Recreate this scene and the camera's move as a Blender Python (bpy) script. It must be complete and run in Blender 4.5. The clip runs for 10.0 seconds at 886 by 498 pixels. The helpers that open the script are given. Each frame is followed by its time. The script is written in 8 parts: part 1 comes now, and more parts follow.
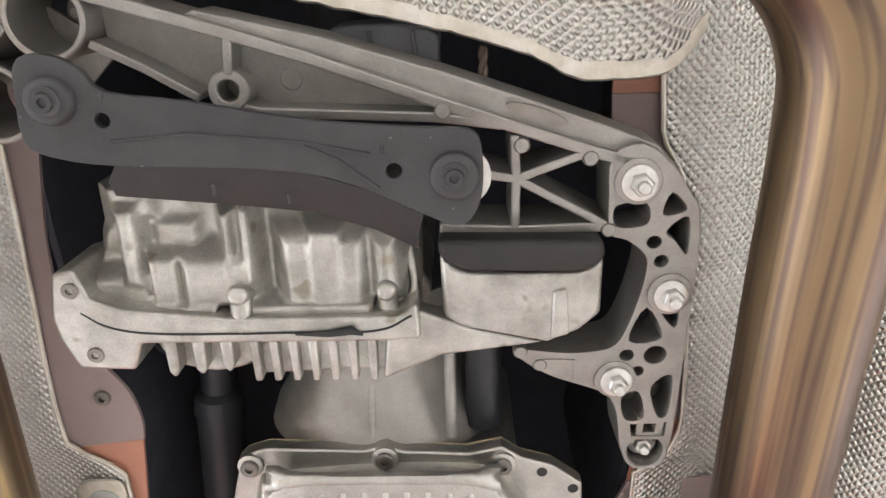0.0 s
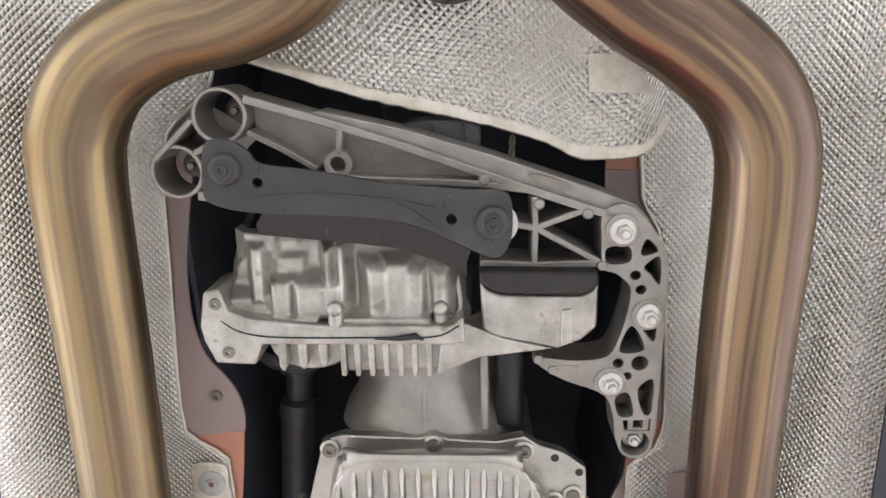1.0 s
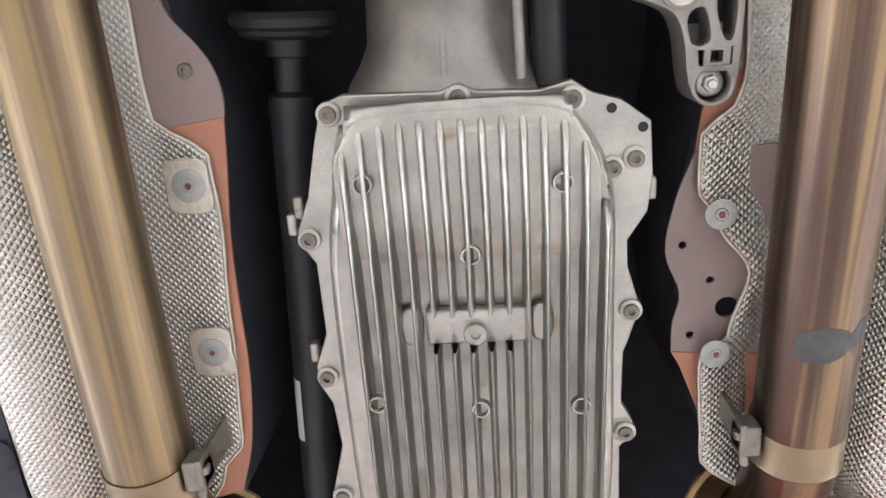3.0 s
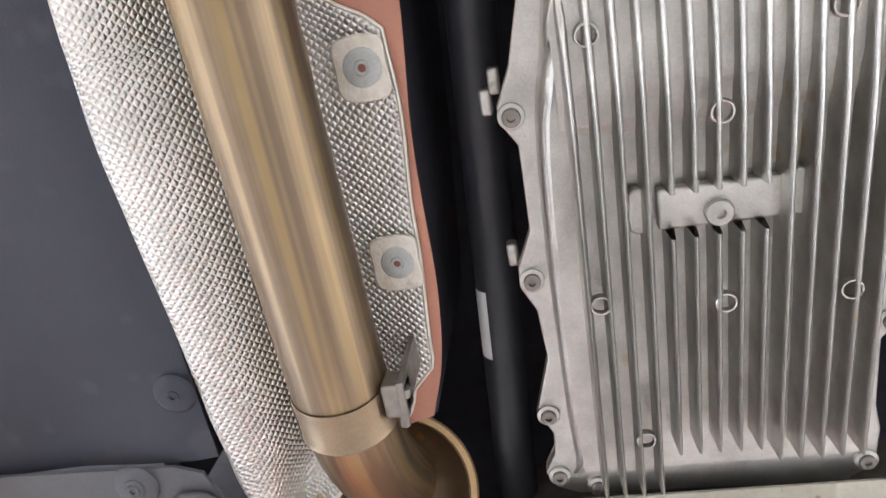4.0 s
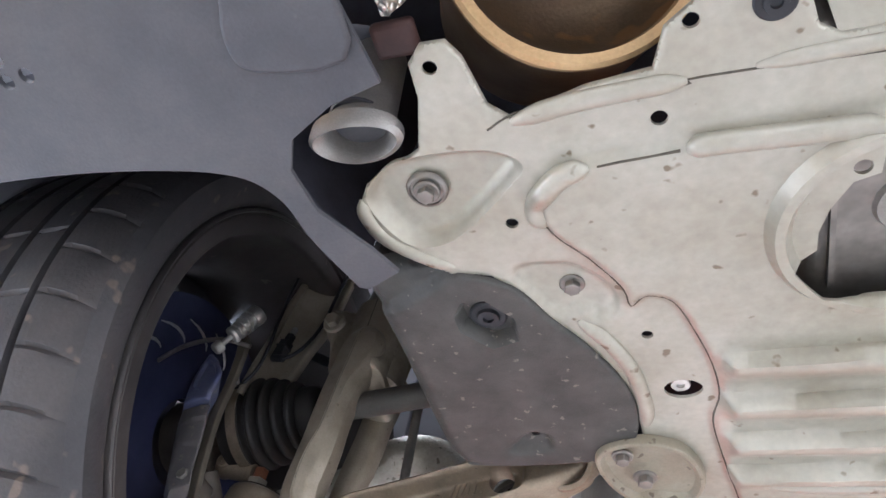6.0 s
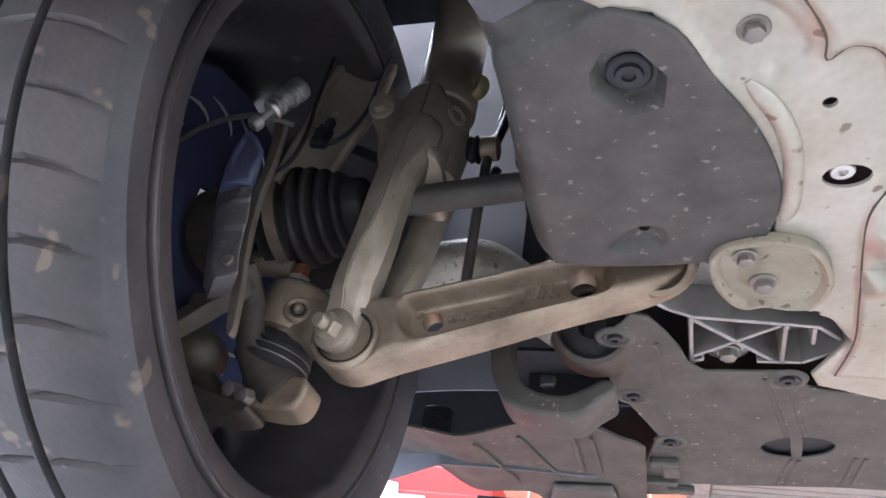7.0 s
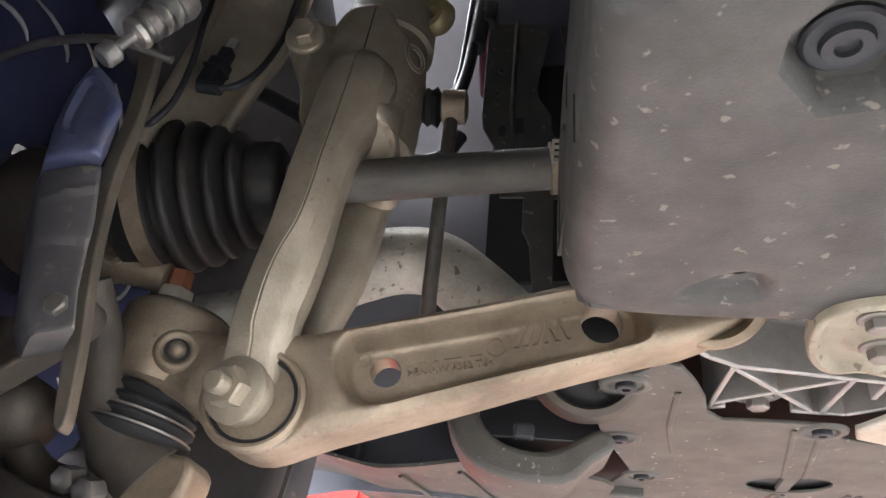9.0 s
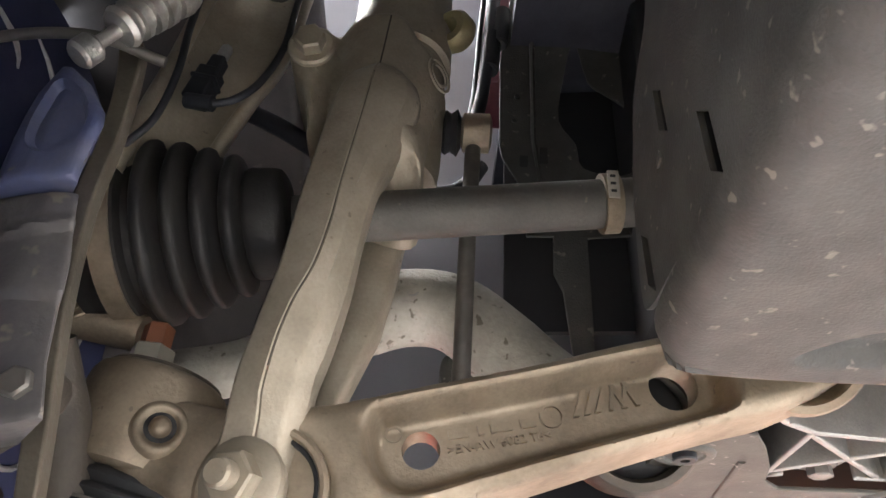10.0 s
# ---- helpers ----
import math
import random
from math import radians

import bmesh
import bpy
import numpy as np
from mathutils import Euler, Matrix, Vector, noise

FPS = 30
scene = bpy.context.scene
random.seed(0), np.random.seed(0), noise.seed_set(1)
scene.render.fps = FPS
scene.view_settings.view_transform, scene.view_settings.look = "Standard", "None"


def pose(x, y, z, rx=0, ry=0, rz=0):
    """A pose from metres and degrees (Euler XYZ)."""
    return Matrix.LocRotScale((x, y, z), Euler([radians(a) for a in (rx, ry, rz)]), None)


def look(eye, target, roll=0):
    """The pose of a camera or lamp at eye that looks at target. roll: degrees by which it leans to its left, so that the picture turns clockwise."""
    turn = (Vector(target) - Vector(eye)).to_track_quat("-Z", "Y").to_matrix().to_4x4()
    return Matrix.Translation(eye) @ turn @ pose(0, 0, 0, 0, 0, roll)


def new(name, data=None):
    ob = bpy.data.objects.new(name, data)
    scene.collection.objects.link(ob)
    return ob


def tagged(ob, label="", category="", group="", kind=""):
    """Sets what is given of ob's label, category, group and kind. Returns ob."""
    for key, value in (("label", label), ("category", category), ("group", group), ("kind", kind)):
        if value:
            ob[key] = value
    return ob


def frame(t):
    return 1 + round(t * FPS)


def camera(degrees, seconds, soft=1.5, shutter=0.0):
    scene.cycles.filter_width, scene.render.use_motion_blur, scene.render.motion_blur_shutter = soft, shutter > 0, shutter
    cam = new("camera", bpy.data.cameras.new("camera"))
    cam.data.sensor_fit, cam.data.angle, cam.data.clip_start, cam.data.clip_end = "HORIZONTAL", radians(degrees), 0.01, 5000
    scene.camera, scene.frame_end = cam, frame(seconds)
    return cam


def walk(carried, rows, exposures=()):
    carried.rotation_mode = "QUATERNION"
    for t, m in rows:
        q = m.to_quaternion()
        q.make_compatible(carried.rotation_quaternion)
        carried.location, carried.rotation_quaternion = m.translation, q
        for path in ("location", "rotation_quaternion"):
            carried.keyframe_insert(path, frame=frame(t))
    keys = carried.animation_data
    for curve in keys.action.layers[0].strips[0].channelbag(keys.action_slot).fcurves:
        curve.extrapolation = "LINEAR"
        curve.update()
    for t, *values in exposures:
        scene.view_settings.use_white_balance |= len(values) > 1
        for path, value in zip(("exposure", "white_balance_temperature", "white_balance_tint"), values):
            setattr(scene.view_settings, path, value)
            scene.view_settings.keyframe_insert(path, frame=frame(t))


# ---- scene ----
cam = camera(62.1, 10.0)
PATH = [
    (0, (0.065, 0.111, 1.118), (0.02, 0.829, 2.984), 2.5),
    (0.5, (0.059, 0.093, 0.973), (0.018, 0.743, 2.864), 3.5),
    (1, (0.047, 0.083, 0.908), (-0.043, 0.598, 2.838), 9.3),
    (1.5, (0.068, 0.165, 0.924), (-0.058, 0.682, 2.852), 12.4),
    (2, (0.097, 0.245, 0.934), (-0.01, 0.792, 2.854), 9.6),
    (2.5, (0.075, 0.345, 0.961), (-0.03, 0.96, 2.861), 7.9),
    (2.7, (0.06, 0.384, 0.966), (-0.051, 1.005, 2.864), 7.8),
    (3.8, (-0.097, 0.469, 1.055), (-0.383, 1.194, 2.897), 13.3),
    (4, (-0.121, 0.488, 1.059), (-0.448, 1.248, 2.88), 14.2),
    (4.5, (-0.21, 0.532, 1.034), (-0.63, 1.376, 2.798), 15.4),
    (5, (-0.264, 0.626, 1.018), (-0.745, 1.57, 2.715), 14.7),
    (5.5, (-0.189, 0.74, 1.082), (-0.758, 1.861, 2.637), 13.9),
    (6, (-0.301, 0.865, 1.19), (-0.878, 2.106, 2.648), 12.2),
    (6.2, (-0.355, 0.903, 1.187), (-0.952, 2.21, 2.578), 13.0),
    (7.3, (-0.453, 0.969, 1.244), (-0.97, 2.579, 2.311), 9.8),
    (7.5, (-0.468, 0.973, 1.265), (-0.959, 2.611, 2.302), 9.2),
    (8, (-0.547, 0.988, 1.301), (-0.933, 2.675, 2.304), 8.0),
    (8.5, (-0.595, 1.033, 1.361), (-0.853, 2.741, 2.368), 6.6),
    (9, (-0.575, 1.111, 1.406), (-0.761, 2.833, 2.408), 5.9),
    (9.5, (-0.619, 1.167, 1.437), (-0.717, 2.879, 2.466), 4.8),
    (10, (-0.649, 1.181, 1.453), (-0.664, 2.855, 2.547), 3.2),
]
walk(cam, [(t, look(eye, target, roll)) for t, eye, target, roll in PATH],
     exposures=[(0, -0.28, 6650, 10), (0.6, -0.29, 6450, 10), (1.0, -0.37, 6400, 10), (1.5, -0.41, 6350, 10), (2.7, -0.30, 6350, 10), (4.5, -0.26, 6050, 12), (5.0, -0.22, 5850, 12), (5.5, -0.15, 5850, 12), (7.5, 0.06, 5650, 13), (9, 0.52, 6250, 11), (10, 0.74, 6480, 11)])

from mathutils.geometry import delaunay_2d_cdt

# ---- light ----
world = bpy.data.worlds.new("sky")
scene.world = world
world.use_nodes = True
_bg = world.node_tree.nodes["Background"]
_sky = world.node_tree.nodes.new("ShaderNodeTexSky")
_sky.sky_type, _sky.sun_disc = "NISHITA", False
_sky.sun_elevation, _sky.sun_rotation = radians(72), radians(198)
world.node_tree.links.new(_sky.outputs[0], _bg.inputs[0])
_bg.inputs[1].default_value = 0.12


def lamp_area(name, m, sx, sy, watts, colour):
    data = bpy.data.lights.new(name, "AREA")
    data.shape, data.size, data.size_y, data.energy, data.color = "RECTANGLE", sx, sy, watts, colour
    ob = new(name, data)
    ob.matrix_world = m
    return ob


_sun = bpy.data.lights.new("sun", "SUN")
_sun.energy, _sun.angle, _sun.color = 4.0, radians(0.6), (1.0, 0.95, 0.88)
sun = new("sun", _sun)
sun.matrix_world = look((0, 0, 10), (1.0, 3.0, 0))
# Unseen area lamps, added left, right and behind to brighten the underside.
lamp_area("daylight_left_fill", look((-3.35, 0.9, 1.10), (0.0, 0.9, 1.45)), 5.0, 1.9, 165, (0.82, 0.89, 1.0))
lamp_area("right_fill", look((3.35, 0.6, 1.05), (0.0, 0.6, 1.5)), 4.4, 1.5, 62, (0.95, 0.95, 1.0))
lamp_area("back_fill", look((0.0, -3.9, 0.95), (0.0, 0.5, 1.5)), 4.0, 1.5, 50, (0.95, 0.95, 1.0))
# Unseen overhead fill, added so that the floor bounces light upwards.
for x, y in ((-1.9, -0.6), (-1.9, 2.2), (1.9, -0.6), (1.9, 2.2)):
    lamp_area("overhead_fill", look((x, y, 3.5), (x * 0.75, y, 0.0)), 0.5, 2.0, 195, (0.96, 0.97, 1.0))

# ---- materials ----


def mat(name, c1, c2=None, rough=0.5, metal=0.0, scale=30.0, grain=0.15, bump=0.0, bump_scale=400.0, rough2=None, spots=None, spec=0.5, streak=None):
    """Two colours mixed by a broad noise, a fine grain in roughness and relief, and specks of a third colour."""
    m = bpy.data.materials.new(name)
    m.use_nodes = True
    nt = m.node_tree
    bsdf = nt.nodes["Principled BSDF"]
    N, L = nt.nodes.new, nt.links.new
    co = N("ShaderNodeTexCoord")
    vec = co.outputs["Object"]
    if streak:
        mp = N("ShaderNodeMapping")
        mp.inputs["Scale"].default_value = streak
        L(vec, mp.inputs[0])
        svec = mp.outputs[0]
    else:
        svec = vec
    big = N("ShaderNodeTexNoise")
    big.inputs["Scale"].default_value, big.inputs["Detail"].default_value, big.inputs["Roughness"].default_value = scale, 6.0, 0.62
    L(svec, big.inputs["Vector"])
    ramp = N("ShaderNodeValToRGB")
    ramp.color_ramp.elements[0].position, ramp.color_ramp.elements[1].position = 0.32, 0.68
    c2 = c2 or tuple(v * 0.8 for v in c1)
    ramp.color_ramp.elements[0].color, ramp.color_ramp.elements[1].color = (*c1, 1), (*c2, 1)
    L(big.outputs[0], ramp.inputs[0])
    col = ramp.outputs[0]
    fine = N("ShaderNodeTexNoise")
    fine.inputs["Scale"].default_value, fine.inputs["Detail"].default_value = bump_scale, 3.0
    L(vec, fine.inputs["Vector"])
    mul = N("ShaderNodeMix")
    mul.data_type, mul.blend_type = "RGBA", "OVERLAY"
    mul.inputs[0].default_value = grain
    L(col, mul.inputs[6])
    L(fine.outputs[0], mul.inputs[7])
    col = mul.outputs[2]
    if spots:
        sc, sz, colour = spots
        vo = N("ShaderNodeTexNoise")
        vo.inputs["Scale"].default_value, vo.inputs["Detail"].default_value = sc, 2.0
        L(vec, vo.inputs["Vector"])
        st = N("ShaderNodeMapRange")
        st.inputs[1].default_value, st.inputs[2].default_value = sz, sz + 0.05
        L(vo.outputs[0], st.inputs[0])
        mx = N("ShaderNodeMix")
        mx.data_type = "RGBA"
        L(st.outputs[0], mx.inputs[0])
        L(col, mx.inputs[6])
        mx.inputs[7].default_value = (*colour, 1)
        col = mx.outputs[2]
    L(col, bsdf.inputs["Base Color"])
    mr = N("ShaderNodeMapRange")
    mr.inputs[3].default_value, mr.inputs[4].default_value = rough, rough2 if rough2 is not None else min(1, rough + 0.15)
    L(big.outputs[0], mr.inputs[0])
    L(mr.outputs[0], bsdf.inputs["Roughness"])
    bsdf.inputs["Metallic"].default_value = metal
    bsdf.inputs["Specular IOR Level"].default_value = spec
    if bump:
        bp = N("ShaderNodeBump")
        bp.inputs["Strength"].default_value, bp.inputs["Distance"].default_value = 0.7, bump
        L(fine.outputs[0], bp.inputs["Height"])
        L(bp.outputs[0], bsdf.inputs["Normal"])
    return m


def embossed(name, c1, c2, pitch, angle, depth=0.0015):
    """Thin aluminium sheet with a diamond field of pressed dots, laid along the sheet."""
    m = mat(name, c1, c2, rough=0.24, metal=0.92, scale=9.0, grain=0.1, rough2=0.40)
    nt = m.node_tree
    N, L = nt.nodes.new, nt.links.new
    bsdf = nt.nodes["Principled BSDF"]
    co = N("ShaderNodeTexCoord")
    uvn = N("ShaderNodeUVMap")
    warp = N("ShaderNodeTexNoise")
    warp.inputs["Scale"].default_value = 9.0
    L(co.outputs["Object"], warp.inputs["Vector"])
    wv = N("ShaderNodeVectorMath")
    wv.operation = "SCALE"
    wv.inputs[3].default_value = 0.010
    L(warp.outputs[1], wv.inputs[0])
    ad = N("ShaderNodeVectorMath")
    L(uvn.outputs[0], ad.inputs[0])
    L(wv.outputs[0], ad.inputs[1])
    mp = N("ShaderNodeMapping")
    mp.inputs["Rotation"].default_value = (0, 0, radians(angle))
    mp.inputs["Scale"].default_value = (math.pi / pitch,) * 3
    L(ad.outputs[0], mp.inputs[0])
    sp = N("ShaderNodeSeparateXYZ")
    L(mp.outputs[0], sp.inputs[0])
    out = []
    for k in (0, 1):
        si = N("ShaderNodeMath")
        si.operation = "SINE"
        L(sp.outputs[k], si.inputs[0])
        ab = N("ShaderNodeMath")
        ab.operation = "ABSOLUTE"
        L(si.outputs[0], ab.inputs[0])
        out.append(ab.outputs[0])
    pr = N("ShaderNodeMath")
    pr.operation = "MULTIPLY"
    L(out[0], pr.inputs[0])
    L(out[1], pr.inputs[1])
    sm = N("ShaderNodeMapRange")
    sm.interpolation_type = "SMOOTHSTEP"
    sm.inputs[1].default_value, sm.inputs[2].default_value = 0.02, 1.05
    L(pr.outputs[0], sm.inputs[0])
    bp = N("ShaderNodeBump")
    bp.inputs["Strength"].default_value, bp.inputs["Distance"].default_value = 1.0, depth
    L(sm.outputs[0], bp.inputs["Height"])
    L(bp.outputs[0], bsdf.inputs["Normal"])
    return m


def glint_streaked(name, dark, mid, gold, rough):
    """Heat-tinted steel, with lamp reflections put in as colour lines that run along the pipe."""
    m = mat(name, mid, dark, rough=rough, metal=1.0, scale=7.0, grain=0.05, rough2=rough + 0.14, bump=0.00012, bump_scale=260)
    nt = m.node_tree
    N, L = nt.nodes.new, nt.links.new
    bsdf = nt.nodes["Principled BSDF"]
    src = bsdf.inputs["Base Color"].links[0].from_socket
    uvn = N("ShaderNodeUVMap")
    mp = N("ShaderNodeMapping")
    mp.inputs["Scale"].default_value = (2.1, 0.11, 1.0)
    L(uvn.outputs[0], mp.inputs[0])
    no = N("ShaderNodeTexNoise")
    no.inputs["Scale"].default_value, no.inputs["Detail"].default_value, no.inputs["Roughness"].default_value = 9.0, 2.5, 0.55
    L(mp.outputs[0], no.inputs["Vector"])
    rp = N("ShaderNodeValToRGB")
    rp.color_ramp.elements[0].position, rp.color_ramp.elements[1].position = 0.42, 0.60
    rp.color_ramp.elements[0].color, rp.color_ramp.elements[1].color = (*dark, 1), (*gold, 1)
    rp.color_ramp.elements.new(0.5).color = (*mid, 1)
    L(no.outputs[0], rp.inputs[0])
    mx = N("ShaderNodeMix")
    mx.data_type = "RGBA"
    mx.inputs[0].default_value = 0.68
    L(src, mx.inputs[6])
    L(rp.outputs[0], mx.inputs[7])
    L(mx.outputs[2], bsdf.inputs["Base Color"])
    return m


ALU = mat("cast_aluminium", (0.58, 0.568, 0.53), (0.33, 0.318, 0.288), rough=0.30, metal=0.85, scale=30, bump=0.0006, bump_scale=520, rough2=0.55, spots=(34, 0.66, (0.30, 0.28, 0.23)))
ALU_GREY = mat("grey_cast_aluminium", (0.375, 0.36, 0.335), (0.285, 0.272, 0.252), rough=0.42, metal=0.7, scale=30, bump=0.0005, bump_scale=600)
ALU_DIRTY = mat("dusty_forged_aluminium", (0.37, 0.305, 0.222), (0.175, 0.138, 0.095), rough=0.36, rough2=0.66, metal=0.55, scale=15, bump=0.0005, bump_scale=380, spots=(150, 0.70, (0.2, 0.16, 0.12)))
ALU_PAN = mat("pan_aluminium", (0.56, 0.548, 0.51), (0.40, 0.39, 0.36), rough=0.30, metal=0.92, scale=22, bump=0.0005, bump_scale=480, spots=(20, 0.68, (0.42, 0.37, 0.28)))
SHIELD = embossed("embossed_aluminium", (0.70, 0.69, 0.65), (0.56, 0.55, 0.51), 0.0057, 45, 0.0015)
SHIELD_R = embossed("embossed_aluminium_rear", (0.74, 0.72, 0.68), (0.60, 0.58, 0.53), 0.0066, 42, 0.0017)
SHIELD_FLAT = mat("rolled_aluminium_edge", (0.74, 0.71, 0.65), (0.6, 0.55, 0.46), rough=0.4, metal=0.8, scale=60, bump=0.001, bump_scale=160)
# The gold of both pipes includes painted lamp reflections.
PIPE = glint_streaked("heat_tinted_steel_with_glints", (0.185, 0.138, 0.094), (0.27, 0.205, 0.135), (0.40, 0.295, 0.150), 0.40)
PIPE_R = glint_streaked("dark_heat_tinted_steel_with_glints", (0.115, 0.08, 0.066), (0.17, 0.12, 0.09), (0.36, 0.255, 0.145), 0.32)
PIPE_TAN = mat("tan_bell_steel", (0.56, 0.40, 0.21), (0.45, 0.30, 0.15), rough=0.5, metal=0.6, scale=14, grain=0.2, bump=0.0002)
BELL = mat("brown_bell_steel", (0.30, 0.215, 0.135), (0.19, 0.135, 0.09), rough=0.36, rough2=0.52, metal=0.9, scale=20, grain=0.2, bump=0.0003, spots=(28, 0.62, (0.42, 0.25, 0.12)))
BAND = mat("clamp_band_steel", (0.31, 0.24, 0.16), (0.24, 0.18, 0.12), rough=0.32, metal=0.95, scale=18)
MAUVE = mat("mauve_body_paint", (0.33, 0.255, 0.245), (0.29, 0.22, 0.215), rough=0.45, scale=8, grain=0.08)
SALMON = mat("salmon_body_primer", (0.52, 0.245, 0.165), (0.44, 0.20, 0.14), rough=0.5, scale=14, grain=0.1)
# Black that carries the engine bay's deep shade as colour.
BAY = mat("bay_shade_black", (0.010, 0.010, 0.012), (0.016, 0.015, 0.017), rough=0.6)
# Tunnel shade and a bluish veil are put into this near-black.
TUNNEL = mat("tunnel_shade_black", (0.046, 0.047, 0.062), (0.031, 0.032, 0.043), rough=0.75)
BLACK = mat("black_plastic", (0.022, 0.023, 0.027), (0.014, 0.015, 0.018), rough=0.45, bump=0.0003)
BLACK_TUBE = mat("black_painted_tube", (0.026, 0.027, 0.032), (0.018, 0.019, 0.023), rough=0.38)
CARRIER = mat("pale_dusty_casting", (0.42, 0.365, 0.28), (0.255, 0.22, 0.163), rough=0.38, rough2=0.60, metal=0.4, scale=13, bump=0.0005, bump_scale=420, spots=(150, 0.70, (0.24, 0.2, 0.15)))
BELLOWS = mat("dusty_bellows_rubber", (0.012, 0.0118, 0.0125), (0.030, 0.027, 0.023), rough=0.5, bump=0.0003, scale=34, spec=0.35)
RUBBER = mat("black_rubber", (0.012, 0.0125, 0.014), (0.021, 0.021, 0.021), rough=0.6, bump=0.0004, scale=40)
BRACKET = mat("dark_grey_coated_steel", (0.046, 0.046, 0.048), (0.027, 0.027, 0.030), rough=0.38, scale=26, bump=0.0003, rough2=0.6, spots=(150, 0.74, (0.2, 0.19, 0.17)))
RUBBERPAD = mat("dark_brown_rubber", (0.024, 0.022, 0.021), (0.017, 0.016, 0.0155), rough=0.55, bump=0.0003)
FELT = mat("dark_underfloor_plastic", (0.020, 0.0225, 0.033), (0.030, 0.033, 0.046), rough=0.6, scale=7, bump=0.0006, bump_scale=700, spots=(15, 0.60, (0.036, 0.038, 0.048)))
LINER = mat("grey_liner_plastic", (0.052, 0.054, 0.062), (0.095, 0.094, 0.10), rough=0.55, scale=8, bump=0.0004, spots=(26, 0.68, (0.16, 0.155, 0.15)))
FLAP = mat("dusty_grey_plastic", (0.067, 0.0655, 0.058), (0.037, 0.0365, 0.0325), rough=0.5, scale=26, bump=0.0005, bump_scale=600, spots=(110, 0.672, (0.15, 0.138, 0.115)))
TRAY = mat("dusty_undertray_plastic", (0.080, 0.076, 0.063), (0.046, 0.0435, 0.036), rough=0.5, scale=22, bump=0.0004, spots=(130, 0.69, (0.26, 0.24, 0.21)))
CREAM = mat("cream_coated_steel", (0.455, 0.442, 0.372), (0.315, 0.292, 0.225), rough=0.28, rough2=0.46, metal=0.35, scale=7, bump=0.0004, bump_scale=130, spots=(60, 0.685, (0.20, 0.165, 0.115)))
SEAM_BROWN = mat("brown_seam", (0.060, 0.054, 0.043), (0.11, 0.098, 0.075), rough=0.85, scale=120, bump=0.0006)
ZINC = mat("zinc_plated_steel", (0.70, 0.69, 0.66), (0.55, 0.54, 0.51), rough=0.3, metal=0.85, scale=90)
STEEL = mat("dull_steel", (0.30, 0.28, 0.25), (0.2, 0.185, 0.165), rough=0.42, metal=0.8, scale=50, bump=0.0003)
WASHER = mat("pale_washer", (0.45, 0.46, 0.44), (0.36, 0.37, 0.355), rough=0.42, metal=0.4, scale=70)
RUST = mat("red_brown_lacquer", (0.26, 0.09, 0.07), (0.17, 0.06, 0.05), rough=0.5, scale=90)
LABEL = mat("white_paper", (0.72, 0.72, 0.70), (0.62, 0.62, 0.6), rough=0.6)
# Black for print and sealant, and for shade coloured into hollows.
INK_SHADE = mat("black_print_and_shade", (0.02, 0.02, 0.02), rough=0.6)
PATCH = mat("grey_marking_paint", (0.085, 0.085, 0.088), (0.06, 0.06, 0.064), rough=0.6, scale=60)
IRON = mat("dirty_cast_iron", (0.088, 0.073, 0.056), (0.045, 0.037, 0.029), rough=0.55, metal=0.3, scale=22, bump=0.0006)
TYRE = mat("tyre_rubber", (0.030, 0.030, 0.033), (0.068, 0.064, 0.064), rough=0.55, scale=13, bump=0.0007, bump_scale=260, spots=(34, 0.66, (0.13, 0.105, 0.085)))
RIM = mat("dark_alloy_rim", (0.082, 0.074, 0.070), (0.055, 0.050, 0.048), rough=0.33, rough2=0.5, metal=0.35, scale=18, spots=(40, 0.7, (0.13, 0.115, 0.10)))
# Blue lens haze is put into the disc and caliper colours.
DISC = mat("brake_disc_blue_black", (0.05, 0.058, 0.125), (0.03, 0.036, 0.085), rough=0.38, metal=0.4, scale=24)
CALIPER = mat("hazy_blue_caliper_paint", (0.048, 0.062, 0.150), (0.095, 0.098, 0.135), rough=0.45, scale=26, bump=0.0008, bump_scale=180, spots=(70, 0.66, (0.14, 0.125, 0.115)))
BODYWHITE = mat("pale_grey_body_panel", (0.26, 0.262, 0.285), (0.225, 0.228, 0.25), rough=0.4, scale=6, grain=0.05)
DUCT = mat("grey_blue_liner", (0.12, 0.125, 0.14), (0.10, 0.105, 0.12), rough=0.4, scale=10)
YELLOW = mat("yellow_lift_paint", (0.72, 0.40, 0.03), (0.62, 0.33, 0.025), rough=0.45, scale=24, bump=0.0004, spots=(30, 0.66, (0.12, 0.11, 0.1)))
CONCRETE = mat("painted_concrete_floor", (0.62, 0.615, 0.60), (0.52, 0.515, 0.50), rough=0.55, scale=2.2, bump=0.001, bump_scale=120)
PLASTER = mat("white_wall_paint", (0.74, 0.72, 0.68), (0.68, 0.66, 0.62), rough=0.7, scale=3, bump=0.0006)
BRICK = mat("red_brick", (0.42, 0.185, 0.11), (0.33, 0.14, 0.085), rough=0.75, scale=18, bump=0.001, bump_scale=220)
MORTAR = mat("pale_mortar", (0.60, 0.55, 0.47), (0.52, 0.47, 0.40), rough=0.85, scale=30, bump=0.001)
RED = mat("red_cabinet_paint", (0.52, 0.022, 0.018), (0.46, 0.018, 0.016), rough=0.35, scale=6, grain=0.05)
TEAL = mat("teal_cloth", (0.20, 0.50, 0.46), (0.16, 0.42, 0.39), rough=0.85, scale=60, bump=0.001)
COOLER = mat("bare_cooler_aluminium", (0.46, 0.44, 0.40), (0.36, 0.34, 0.30), rough=0.38, metal=0.7, scale=40, streak=(1, 40, 40))
